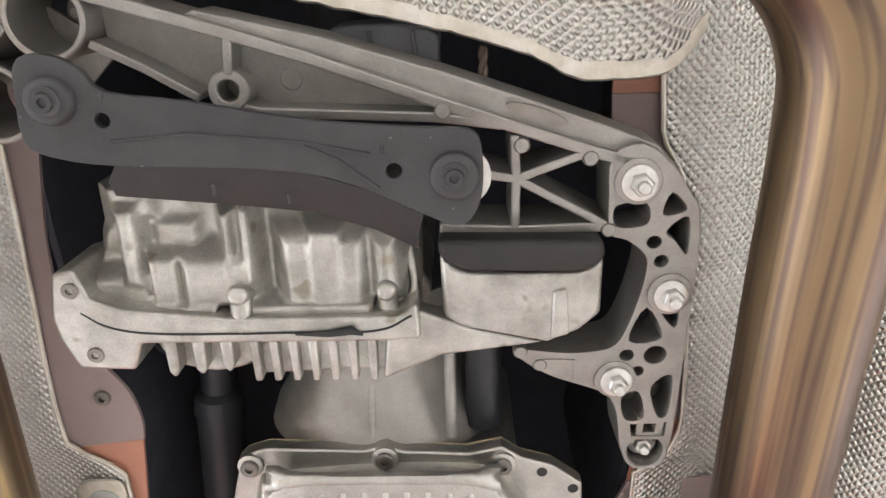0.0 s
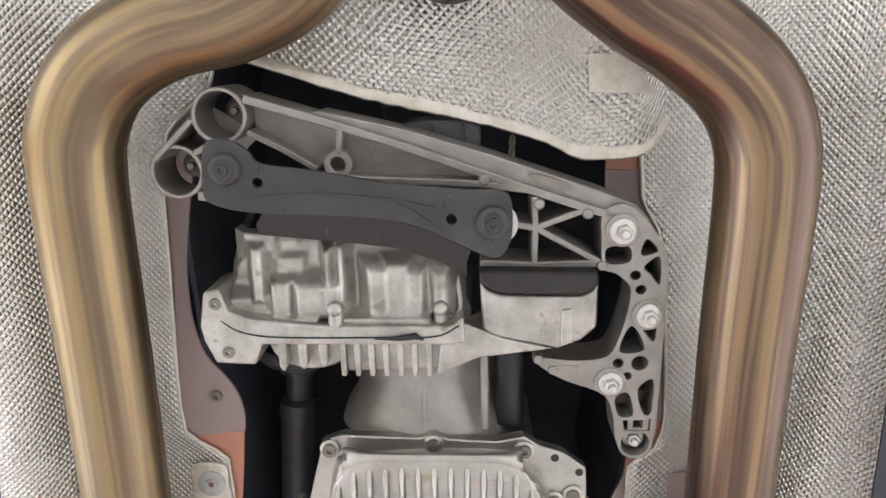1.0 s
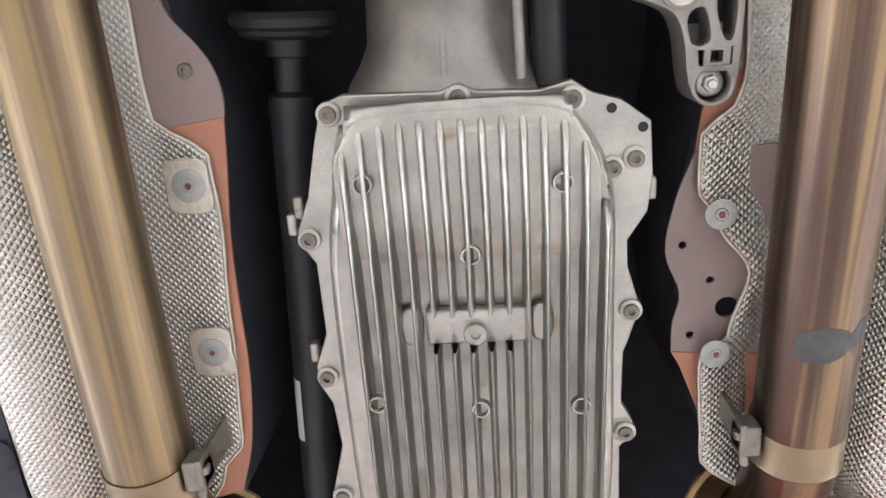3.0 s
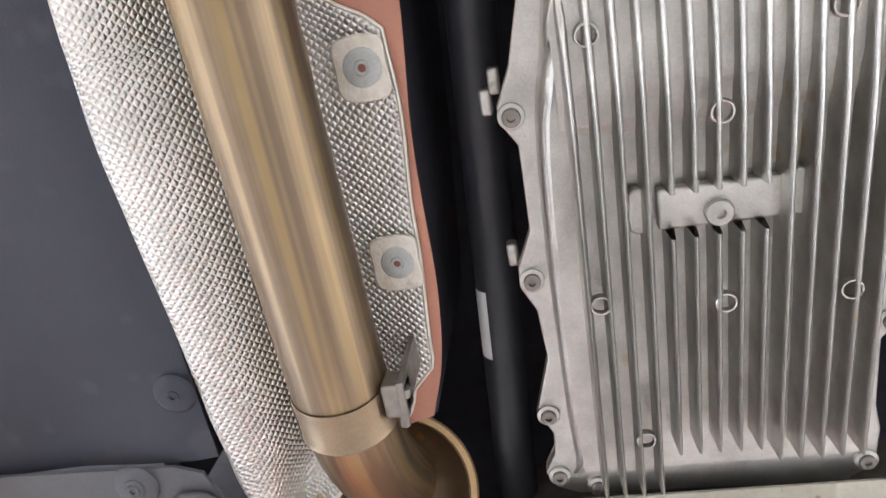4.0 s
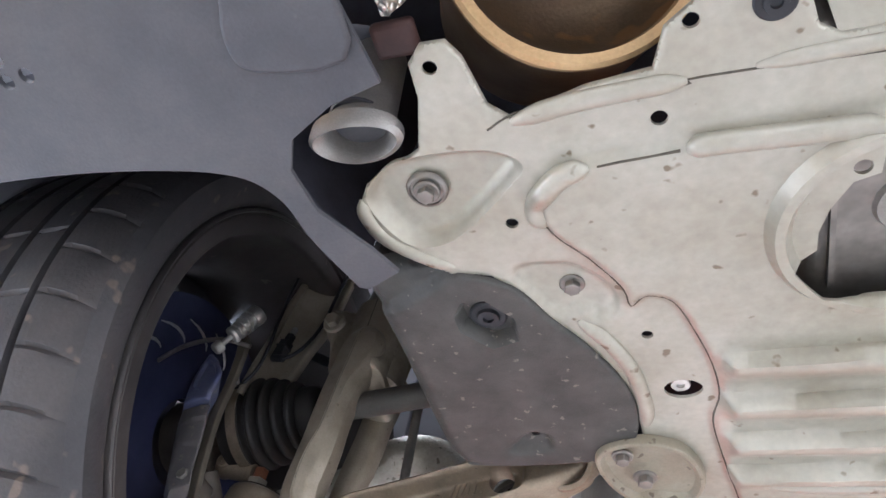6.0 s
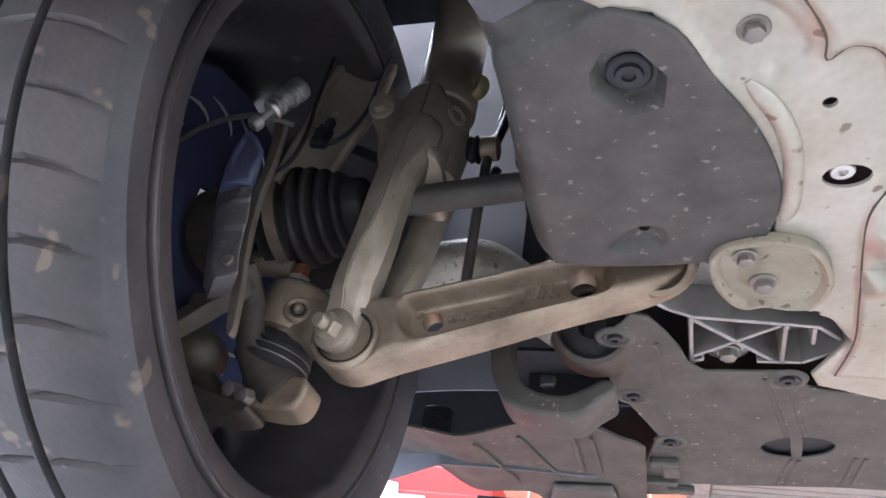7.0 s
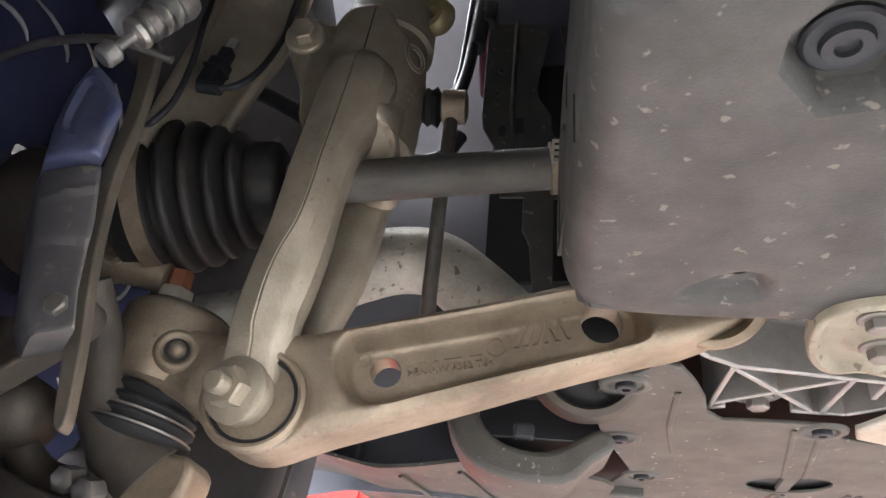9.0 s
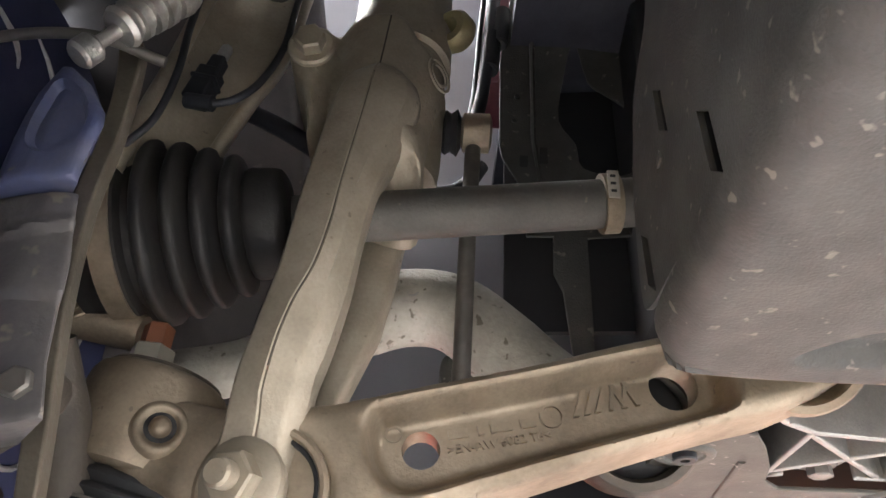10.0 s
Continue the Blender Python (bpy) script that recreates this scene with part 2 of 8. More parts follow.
AMBER = mat("amber_plastic", (0.20, 0.075, 0.035), (0.15, 0.055, 0.03), rough=0.45)


# ---- builders ----


def fz(v):
    return v if callable(v) else (lambda x, y: v)


def thing(name, base, label, category, group="", kind=""):
    e = new(name)
    e.empty_display_size = 0.05
    e.location = base
    return tagged(e, label, category, group, kind)


def part(name, bm, material, parent, label="", bevel=0.0, smooth=40):
    bmesh.ops.recalc_face_normals(bm, faces=bm.faces)
    me = bpy.data.meshes.new(name)
    bm.to_mesh(me)
    bm.free()
    if smooth:
        me.shade_smooth()
        me.set_sharp_from_angle(angle=radians(smooth))
    me.materials.append(material)
    ob = new(name, me)
    if parent is not None:
        ob.parent = parent
        ob.matrix_parent_inverse = world_of(parent).inverted()
    if bevel:
        b = ob.modifiers.new("bevel", "BEVEL")
        b.width, b.segments, b.limit_method, b.angle_limit = bevel, 3, "ANGLE", radians(40)
        b.use_clamp_overlap = True
    if label:
        tagged(ob, label)
    return ob


def world_of(ob):
    m = ob.matrix_basis.copy()
    if ob.parent is not None:
        m = world_of(ob.parent) @ ob.matrix_parent_inverse @ m
    return m


def prism(bm, pts, z0, z1):
    z0, z1 = fz(z0), fz(z1)
    lo = [bm.verts.new((x, y, z0(x, y))) for x, y in pts]
    hi = [bm.verts.new((x, y, z1(x, y))) for x, y in pts]
    bm.faces.new(lo)
    bm.faces.new(hi[::-1])
    n = len(pts)
    for i in range(n):
        bm.faces.new((lo[i], lo[(i + 1) % n], hi[(i + 1) % n], hi[i]))


def circle(x, y, r, n=20, a0=0.0):
    return [(x + r * math.cos(a0 + 2 * math.pi * i / n), y + r * math.sin(a0 + 2 * math.pi * i / n)) for i in range(n)]


def inside(x, y, loop):
    c, n = False, len(loop)
    for i in range(n):
        (xa, ya), (xb, yb) = loop[i], loop[i - 1]
        if (ya > y) != (yb > y) and x < (xb - xa) * (y - ya) / (yb - ya) + xa:
            c = not c
    return c


def fill(loops):
    """Triangles between an outline and the openings in it: points and corner numbers."""
    vs, es = [], []
    for loop in loops:
        k = len(vs)
        vs += [Vector(p) for p in loop]
        es += [(k + i, k + (i + 1) % len(loop)) for i in range(len(loop))]
    co, _, tri, *_ = delaunay_2d_cdt(vs, es, [], 0, 1e-6)
    keep = []
    for t in tri:
        x, y = sum(co[i].x for i in t) / 3, sum(co[i].y for i in t) / 3
        if sum(inside(x, y, loop) for loop in loops) % 2:
            keep.append(tuple(t))
    return [(c.x, c.y) for c in co], keep


def plate(bm, outer, holes, z0, thick):
    """A sheet with real openings; z0 may follow x, y."""
    z0 = fz(z0)
    co, tri = fill([outer, *holes])
    lo = [bm.verts.new((x, y, z0(x, y))) for x, y in co]
    hi = [bm.verts.new((x, y, z0(x, y) + thick)) for x, y in co]
    count = {}
    for t in tri:
        bm.faces.new([lo[i] for i in t])
        bm.faces.new([hi[i] for i in reversed(t)])
        for a, b in ((t[0], t[1]), (t[1], t[2]), (t[2], t[0])):
            key = (min(a, b), max(a, b))
            count[key] = count.get(key, 0) + 1
    for (a, b), n in count.items():
        if n == 1:
            bm.faces.new((lo[a], lo[b], hi[b], hi[a]))
    for v in lo + hi:
        if not v.link_faces:
            bm.verts.remove(v)


def curve(pts, n=6, closed=False):
    """Points along a smooth line through pts."""
    P = [Vector(p) for p in pts]
    out, m = [], len(P)
    for i in range(m if closed else m - 1):
        p1, p2 = P[i], P[(i + 1) % m]
        p0 = P[i - 1] if (i > 0 or closed) else p1 * 2 - p2
        p3 = P[(i + 2) % m] if (i + 2 < m or closed) else p2 * 2 - p1
        for k in range(n):
            t = k / n
            out.append(0.5 * ((2 * p1) + (p2 - p0) * t + (2 * p0 - 5 * p1 + 4 * p2 - p3) * t * t + (3 * p1 - p0 - 3 * p2 + p3) * t ** 3))
    if not closed:
        out.append(P[-1])
    return out


def curve2(pts, n=5, closed=True):
    return [(p.x, p.y) for p in curve([(x, y, 0) for x, y in pts], n, closed)]


def rib(bm, path, w, z0, z1):
    """An upright wall of width w along a line in plan."""
    z0, z1 = fz(z0), fz(z1)
    P = [Vector((x, y)) for x, y in path]
    L, R = [], []
    for i, p in enumerate(P):
        a = (P[i] - P[i - 1]).normalized() if i else (P[1] - P[0]).normalized()
        b = (P[i + 1] - P[i]).normalized() if i + 1 < len(P) else a
        na, nb = Vector((-a.y, a.x)), Vector((-b.y, b.x))
        m = (na + nb).normalized()
        m *= w / 2 / max(0.5, m.dot(na))
        L.append(p + m)
        R.append(p - m)
    ring = [[bm.verts.new((q.x, q.y, z(q.x, q.y))) for q in side] for side in (L, R) for z in (z0, z1)]
    l0, l1, r0, r1 = ring
    for i in range(len(P) - 1):
        for a, b in ((l0, r0), (r0, r1), (r1, l1), (l1, l0)):
            bm.faces.new((a[i], a[i + 1], b[i + 1], b[i]))
    for i in (0, -1):
        bm.faces.new((l0[i], r0[i], r1[i], l1[i]))


def tube(bm, path, r, seg=16, caps=True, flat=1.0, up=None):
    """A round bar or pipe along a line; r may change along it; flat squeezes it across."""
    P = [Vector(p) for p in path]
    rs = r if isinstance(r, (list, tuple)) else [r] * len(P)
    t0 = (P[1] - P[0]).normalized()
    n = Vector(up) if up else (Vector((0, 0, 1)) if abs(t0.z) < 0.9 else Vector((1, 0, 0)))
    rings = []
    for i, p in enumerate(P):
        t = (P[min(i + 1, len(P) - 1)] - P[max(i - 1, 0)]).normalized()
        n = (n - t * n.dot(t)).normalized()
        b = t.cross(n)
        rings.append([bm.verts.new(p + rs[i] * (math.cos(a) * b + math.sin(a) * n * flat)) for a in (2 * math.pi * k / seg for k in range(seg))])
    uv = bm.loops.layers.uv.verify()
    for i, (A, B) in enumerate(zip(rings, rings[1:])):
        for k in range(seg):
            f = bm.faces.new((A[k], A[(k + 1) % seg], B[(k + 1) % seg], B[k]))
            for loop, c in zip(f.loops, ((k, i), (k + 1, i), (k + 1, i + 1), (k, i + 1))):
                loop[uv].uv = (c[0] / seg, c[1] * 0.02)
    if caps:
        bm.faces.new(rings[0][::-1])
        bm.faces.new(rings[-1])


def lathe(bm, prof, origin, axis, seg=32, closed=False, a0=0.0):
    """Turn a profile of (along, radius) round an axis."""
    ax = Vector(axis).normalized()
    u = ax.orthogonal().normalized()
    v = ax.cross(u)
    o = Vector(origin)
    rings = []
    for s, r in prof:
        rings.append([bm.verts.new(o + ax * s + max(r, 1e-5) * (math.cos(a) * u + math.sin(a) * v)) for a in (a0 + 2 * math.pi * k / seg for k in range(seg))])
    pairs = list(zip(rings, rings[1:])) + ([(rings[-1], rings[0])] if closed else [])
    for A, B in pairs:
        for k in range(seg):
            bm.faces.new((A[k], A[(k + 1) % seg], B[(k + 1) % seg], B[k]))
    if not closed:
        bm.faces.new(rings[0][::-1])
        bm.faces.new(rings[-1])


def block(bm, lo, hi, m=None):
    vs = [bm.verts.new(Vector(c) if m is None else m @ Vector(c)) for c in ((x, y, z) for z in (lo[2], hi[2]) for y in (lo[1], hi[1]) for x in (lo[0], hi[0]))]
    for f in ((0, 2, 3, 1), (4, 5, 7, 6), (0, 1, 5, 4), (2, 6, 7, 3), (0, 4, 6, 2), (1, 3, 7, 5)):
        bm.faces.new([vs[i] for i in f])


def sheet(bm, rows, thick, drop=Vector((0, 0, 1)), anchor=0):
    """A bent sheet through rows of points, with thickness along drop; its pattern starts at the column anchor."""
    A = [[bm.verts.new(Vector(p)) for p in row] for row in rows]
    B = [[bm.verts.new(Vector(p) + drop * thick) for p in row] for row in rows]
    n, m = len(rows), len(rows[0])
    uv = bm.loops.layers.uv.verify()
    along = [0.0]
    for i in range(1, n):
        along.append(along[-1] + (A[i][m // 2].co - A[i - 1][m // 2].co).length)
    across = [[0.0] for _ in range(n)]
    for i in range(n):
        for j in range(1, m):
            across[i].append(across[i][-1] + (A[i][j].co - A[i][j - 1].co).length)
        across[i] = [v - across[i][anchor] for v in across[i]]
    for i in range(n - 1):
        for j in range(m - 1):
            f = bm.faces.new((A[i][j], A[i][j + 1], A[i + 1][j + 1], A[i + 1][j]))
            for loop, (a, b) in zip(f.loops, ((i, j), (i, j + 1), (i + 1, j + 1), (i + 1, j))):
                loop[uv].uv = (across[a][b], along[a])
            bm.faces.new((B[i][j], B[i + 1][j], B[i + 1][j + 1], B[i][j + 1]))
    for i in range(n - 1):
        for j in (0, m - 1):
            bm.faces.new((A[i][j], A[i + 1][j], B[i + 1][j], B[i][j]))
    for j in range(m - 1):
        for i in (0, n - 1):
            bm.faces.new((A[i][j], B[i][j], B[i][j + 1], A[i][j + 1]))


def prism_y(bm, pts, y0, y1):
    lo = [bm.verts.new((x, y0, z)) for x, z in pts]
    hi = [bm.verts.new((x, y1, z)) for x, z in pts]
    bm.faces.new(lo)
    bm.faces.new(hi[::-1])
    n = len(pts)
    for i in range(n):
        bm.faces.new((lo[i], lo[(i + 1) % n], hi[(i + 1) % n], hi[i]))


def loop_distance(U, V, loop):
    """Distance of points from a closed line, positive inside it."""
    d = np.full(U.shape, 1e9)
    inn = np.zeros(U.shape, bool)
    for (ax_, ay_), (bx_, by_) in zip(loop, loop[1:] + loop[:1]):
        ex, ey = bx_ - ax_, by_ - ay_
        t = np.clip(((U - ax_) * ex + (V - ay_) * ey) / max(ex * ex + ey * ey, 1e-12), 0, 1)
        d = np.minimum(d, np.hypot(U - ax_ - t * ex, V - ay_ - t * ey))
        if ay_ != by_:
            inn ^= ((ay_ > V) != (by_ > V)) & (U < (bx_ - ax_) * (V - ay_) / (by_ - ay_) + ax_)
    return np.where(inn, d, -d)


def line_distance(U, V, path):
    """Distance of points from an open line."""
    d = np.full(U.shape, 1e9)
    for (ax_, ay_), (bx_, by_) in zip(path, path[1:]):
        ex, ey = bx_ - ax_, by_ - ay_
        t = np.clip(((U - ax_) * ex + (V - ay_) * ey) / max(ex * ex + ey * ey, 1e-12), 0, 1)
        d = np.minimum(d, np.hypot(U - ax_ - t * ex, V - ay_ - t * ey))
    return d


def ease(v):
    v = np.clip(v, 0, 1)
    return v * v * (3 - 2 * v)


def rounded(d, r):
    """Set-back of a surface at distance d from its rounded edge of radius r."""
    q = np.clip(r - d, 0, r)
    return r - np.sqrt(r * r - q * q)


def inset(loop, d):
    """A closed line moved inwards by d, its points kept clear of its other parts."""
    n = len(loop)
    area = sum(loop[i - 1][0] * loop[i][1] - loop[i][0] * loop[i - 1][1] for i in range(n))
    out = []
    for i in range(n):
        a, b = Vector(loop[i - 1]), Vector(loop[(i + 1) % n])
        t = (b - a).normalized()
        nrm = Vector((-t.y, t.x)) * (1 if area > 0 else -1)
        q = Vector(loop[i]) + nrm * d
        out.append((q.x, q.y))
    U, V = np.array([p[0] for p in out]), np.array([p[1] for p in out])
    good = np.abs(loop_distance(U, V, loop)) > abs(d) * 0.92
    return [p for p, g in zip(out, good) if g]


def relief(bm, outline, holes, step, depth, back, place, edges=(), thin=0.0):
    """A formed piece: its face follows depth(u, v) inside an outline with openings, its back is flat, or follows the face where thin gives a gauge; place maps u, v, depth to the world.
    edges: loops with the distances from them at which the form bends."""
    loops = []
    for loop in [outline, *holes]:
        dense = []
        for a, b in zip(loop, loop[1:] + loop[:1]):
            n = max(1, int(math.dist(a, b) / step + 0.5))
            dense += [(a[0] + (b[0] - a[0]) * k / n, a[1] + (b[1] - a[1]) * k / n) for k in range(n)]
        loops.append(dense)
    us, vs = [p[0] for p in outline], [p[1] for p in outline]
    gu, gv = np.meshgrid(np.arange(min(us), max(us), step), np.arange(min(vs), max(vs), step))
    gu = gu + (np.arange(gu.shape[0]) % 2)[:, None] * step * 0.5
    gu, gv = gu.ravel(), gv.ravel()
    ok = loop_distance(gu, gv, outline) > step * 0.45
    for h in holes:
        ok &= loop_distance(gu, gv, h) < -step * 0.45
    pts, es = [], []
    for loop in loops:
        k = len(pts)
        pts += [Vector(p) for p in loop]
        es += [(k + i, k + (i + 1) % len(loop)) for i in range(len(loop))]
    extra = []
    for loop, dists in edges:
        dense = []
        for a, b in zip(loop, loop[1:] + loop[:1]):
            n = max(1, int(math.dist(a, b) / (step * 0.8) + 0.5))
            dense += [(a[0] + (b[0] - a[0]) * k / n, a[1] + (b[1] - a[1]) * k / n) for k in range(n)]
        for d in dists:
            extra += inset(dense, d)
        span = loop_distance(gu, gv, loop)
        ok &= (span < min(dists) - step * 0.4) | (span > max(dists) + step * 0.4)
    if extra:
        eu, ev = np.array([p[0] for p in extra]), np.array([p[1] for p in extra])
        fine_ = loop_distance(eu, ev, outline) > step * 0.1
        for h in holes:
            fine_ &= loop_distance(eu, ev, h) < -step * 0.1
        pts += [Vector(p) for p in zip(eu[fine_].tolist(), ev[fine_].tolist())]
    pts += [Vector(p) for p in zip(gu[ok].tolist(), gv[ok].tolist())]
    co, _, tri, *_ = delaunay_2d_cdt(pts, es, [], 0, 1e-7)
    U, V = np.array([c.x for c in co]), np.array([c.y for c in co])
    H = depth(U, V)
    T = np.array([tuple(t) for t in tri])
    cu, cv = U[T].mean(1), V[T].mean(1)
    keep = loop_distance(cu, cv, outline) > 0
    for h in holes:
        keep &= loop_distance(cu, cv, h) < 0
    lo = [bm.verts.new(place(u, v, h)) for u, v, h in zip(U, V, H)]
    hi = [bm.verts.new(place(u, v, h + thin if thin else back)) for u, v, h in zip(U, V, H)]
    count = {}
    for t in T[keep].tolist():
        bm.faces.new([lo[i] for i in t])
        bm.faces.new([hi[i] for i in reversed(t)])
        for a, b in ((t[0], t[1]), (t[1], t[2]), (t[2], t[0])):
            key = (min(a, b), max(a, b))
            count[key] = count.get(key, 0) + 1
    for (a, b), n in count.items():
        if n == 1:
            bm.faces.new((lo[a], lo[b], hi[b], hi[a]))
    for v in lo + hi:
        if not v.link_faces:
            bm.verts.remove(v)


_bolts = {}


def bolt_mesh(kind, r, material):
    key = (kind, round(r, 4), material.name)
    if key in _bolts:
        return _bolts[key]
    bm = bmesh.new()
    if kind == "stud":  # flange nut with a stud standing out of it
        lathe(bm, [(0, r), (0.25 * r, r), (0.35 * r, 0.85 * r)], (0, 0, 0), (0, 0, -1), 24)
        lathe(bm, [(0.3 * r, 0.62 * r), (0.85 * r, 0.62 * r), (0.92 * r, 0.55 * r)], (0, 0, 0), (0, 0, -1), 6)
        lathe(bm, [(0.8 * r, 0.34 * r), (1.35 * r, 0.34 * r), (1.42 * r, 0.27 * r)], (0, 0, 0), (0, 0, -1), 14)
    elif kind == "hex":
        lathe(bm, [(0, r), (0.18 * r, r), (0.28 * r, 0.9 * r)], (0, 0, 0), (0, 0, -1), 24)
        lathe(bm, [(0.2 * r, 0.66 * r), (0.8 * r, 0.66 * r), (0.88 * r, 0.58 * r)], (0, 0, 0), (0, 0, -1), 6)
    elif kind == "socket":  # round head with a recess
        lathe(bm, [(0, r), (0.45 * r, r), (0.58 * r, 0.9 * r), (0.58 * r, 0.42 * r), (0.2 * r, 0.4 * r), (0.2 * r, 0.0)], (0, 0, 0), (0, 0, -1), 24)
    elif kind == "washer":  # wide thin washer with a small core
        lathe(bm, [(0, r), (0.07 * r, r), (0.10 * r, 0.94 * r), (0.10 * r, 0.42 * r), (0.2 * r, 0.36 * r), (0.2 * r, 0.22 * r), (0.08 * r, 0.2 * r), (0.08 * r, 0)], (0, 0, 0), (0, 0, -1), 28)
    else:  # cap
        lathe(bm, [(0, r), (0.12 * r, r), (0.2 * r, 0.9 * r), (0.2 * r, 0.62 * r), (0.38 * r, 0.56 * r), (0.38 * r, 0.3 * r), (0.22 * r, 0.27 * r), (0.22 * r, 0)], (0, 0, 0), (0, 0, -1), 28)
    bmesh.ops.recalc_face_normals(bm, faces=bm.faces)
    me = bpy.data.meshes.new(kind)
    bm.to_mesh(me)
    bm.free()
    me.shade_smooth()
    me.set_sharp_from_angle(angle=radians(35))
    me.materials.append(material)
    _bolts[key] = me
    return me


def bolt(parent, at, r, kind="hex", material=None, axis=(0, 0, -1), name="bolt", label=""):
    ob = new(name, bolt_mesh(kind, r, material or ZINC))
    q = Vector((0, 0, -1)).rotation_difference(Vector(axis).normalized())
    ob.matrix_basis = Matrix.Translation(at) @ q.to_matrix().to_4x4()
    if parent is not None:
        ob.parent = parent
        ob.matrix_parent_inverse = world_of(parent).inverted()
    if label:
        tagged(ob, label)
    return ob


def hose(bm, pts, r, n=8, seg=10):
    tube(bm, curve(pts, n), r, seg)

# ---- workshop ----
bm = bmesh.new()
block(bm, (-60, -60, -0.2), (60, 60, 0.0))
tagged(part("ground", bm, CONCRETE, None), "pale worn concrete workshop floor", "floor", kind="structure")

# Side wall, back wall and ceiling: unseen, added to hold in the light.
for nm, lo, hi, lab in (
    ("wall_right", (3.6, -4.2, 0), (3.8, 4.5, 3.6), "unseen white side wall added to enclose the light"),
    ("wall_back", (-3.6, -4.4, 0), (3.6, -4.2, 3.6), "unseen white back wall added to enclose the light"),
):
    bm = bmesh.new()
    block(bm, lo, hi)
    tagged(part(nm, bm, PLASTER, None), lab, "wall", kind="structure")
bm = bmesh.new()
block(bm, (-3.6, -4.4, 3.6), (3.8, 2.5, 3.75))
tagged(part("ceiling", bm, PLASTER, None), "unseen white ceiling added to enclose the light", "ceiling", kind="structure")

# ---- car body over the drivetrain ----
BODY_Z = 1.679
body = thing("car_body", (0, 0.5, BODY_Z), "mauve and salmon painted underside of a raised car body", "car body")
bm = bmesh.new()
inner_l = curve2([(-0.19, 0.02), (-0.235, 0.12), (-0.260, 0.22), (-0.273, 0.301), (-0.2755, 0.341), (-0.2735, 0.378), (-0.263, 0.414), (-0.243, 0.440), (-0.230, 0.462), (-0.2245, 0.488), (-0.226, 0.509)], 5, False)
prism(bm, inner_l + [(-0.315, 0.52), (-0.325, 0.20), (-0.24, 0.02)], BODY_Z, BODY_Z + 0.004)
part("floor_panel", bm, MAUVE, body, "mauve painted floor panel")
bm = bmesh.new()
prism(bm, curve2([(-0.227, 0.5095), (-0.232, 0.56), (-0.240, 0.629), (-0.243, 0.70), (-0.245, 0.784), (-0.256, 0.868), (-0.275, 0.93)], 5, False) + [(-0.31, 0.94), (-0.315, 0.5205)], BODY_Z, BODY_Z + 0.004)
part("floor_flange", bm, SALMON, body, "salmon primer floor flange")
bm = bmesh.new()
RZ = lambda x, y: 1.694 + 0.05 * (y - 0.5)
hl = [circle(0.214, 0.671, 0.0042, 10), circle(0.2435, 0.711, 0.0042, 10), circle(0.226, 0.774, 0.0046, 10), circle(0.262, 0.743, 0.012, 16)]
plate(bm, curve2([(0.222, 0.575), (0.206, 0.62), (0.197, 0.678), (0.213, 0.724), (0.207, 0.76), (0.207, 0.793)], 5, False) + [(0.315, 0.80), (0.315, 0.57)], hl, RZ, 0.004)
part("floor_panel", bm, MAUVE, body, "mauve floor panel with punched holes")
bm = bmesh.new()
prism(bm, [(0.232, 0.50), (0.226, 0.54), (0.222, 0.574), (0.275, 0.569), (0.275, 0.50)], RZ, lambda x, y: RZ(x, y) + 0.004)
part("floor_flange", bm, SALMON, body, "salmon primer floor flange")
bm = bmesh.new()
prism(bm, [(0.207, 0.794), (0.216, 0.81), (0.232, 0.852), (0.25, 0.90), (0.315, 0.9), (0.315, 0.801)], RZ, lambda x, y: RZ(x, y) + 0.004)
part("floor_flange", bm, SALMON, body, "salmon primer floor flange")
bm = bmesh.new()
prism(bm, [(0.184, 0.2055), (0.185, 0.226), (0.205, 0.24), (0.232, 0.30), (0.236, 0.499), (0.268, 0.499), (0.262, 0.30), (0.245, 0.25), (0.235, 0.2055)], 1.690, 1.694)
part("floor_panel", bm, MAUVE, body, "mauve painted floor panel")
bm = bmesh.new()
prism(bm, [(0.184, 0.10), (0.235, 0.10), (0.235, 0.205), (0.184, 0.205)], 1.690, 1.694)
part("floor_flange", bm, SALMON, body, "salmon primer floor flange")
# tunnel: walls and roof, their shade put into the black colour
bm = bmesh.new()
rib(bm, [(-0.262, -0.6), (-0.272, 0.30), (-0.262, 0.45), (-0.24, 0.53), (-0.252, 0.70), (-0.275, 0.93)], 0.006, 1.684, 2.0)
part("tunnel_side", bm, TUNNEL, body, "tunnel side with deep shade in its black")
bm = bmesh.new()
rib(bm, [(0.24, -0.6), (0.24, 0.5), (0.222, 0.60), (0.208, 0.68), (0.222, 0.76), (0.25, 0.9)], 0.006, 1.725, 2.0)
part("tunnel_side", bm, TUNNEL, body, "tunnel side with deep shade in its black")
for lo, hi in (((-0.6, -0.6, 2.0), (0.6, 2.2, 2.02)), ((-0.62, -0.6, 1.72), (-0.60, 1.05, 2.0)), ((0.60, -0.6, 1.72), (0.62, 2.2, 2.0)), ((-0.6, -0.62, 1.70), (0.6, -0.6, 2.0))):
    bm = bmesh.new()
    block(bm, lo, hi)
    part("tunnel_wall", bm, TUNNEL, body, "tunnel wall with deep shade in its black")
bolt(body, (-0.255, 0.464, BODY_Z), 0.007, "socket", STEEL, name="plug")

# ---- heat shields ----


def shield_rows(ys, profile):
    return [[(x, y, z) for x, z in profile(y)] for y in ys]


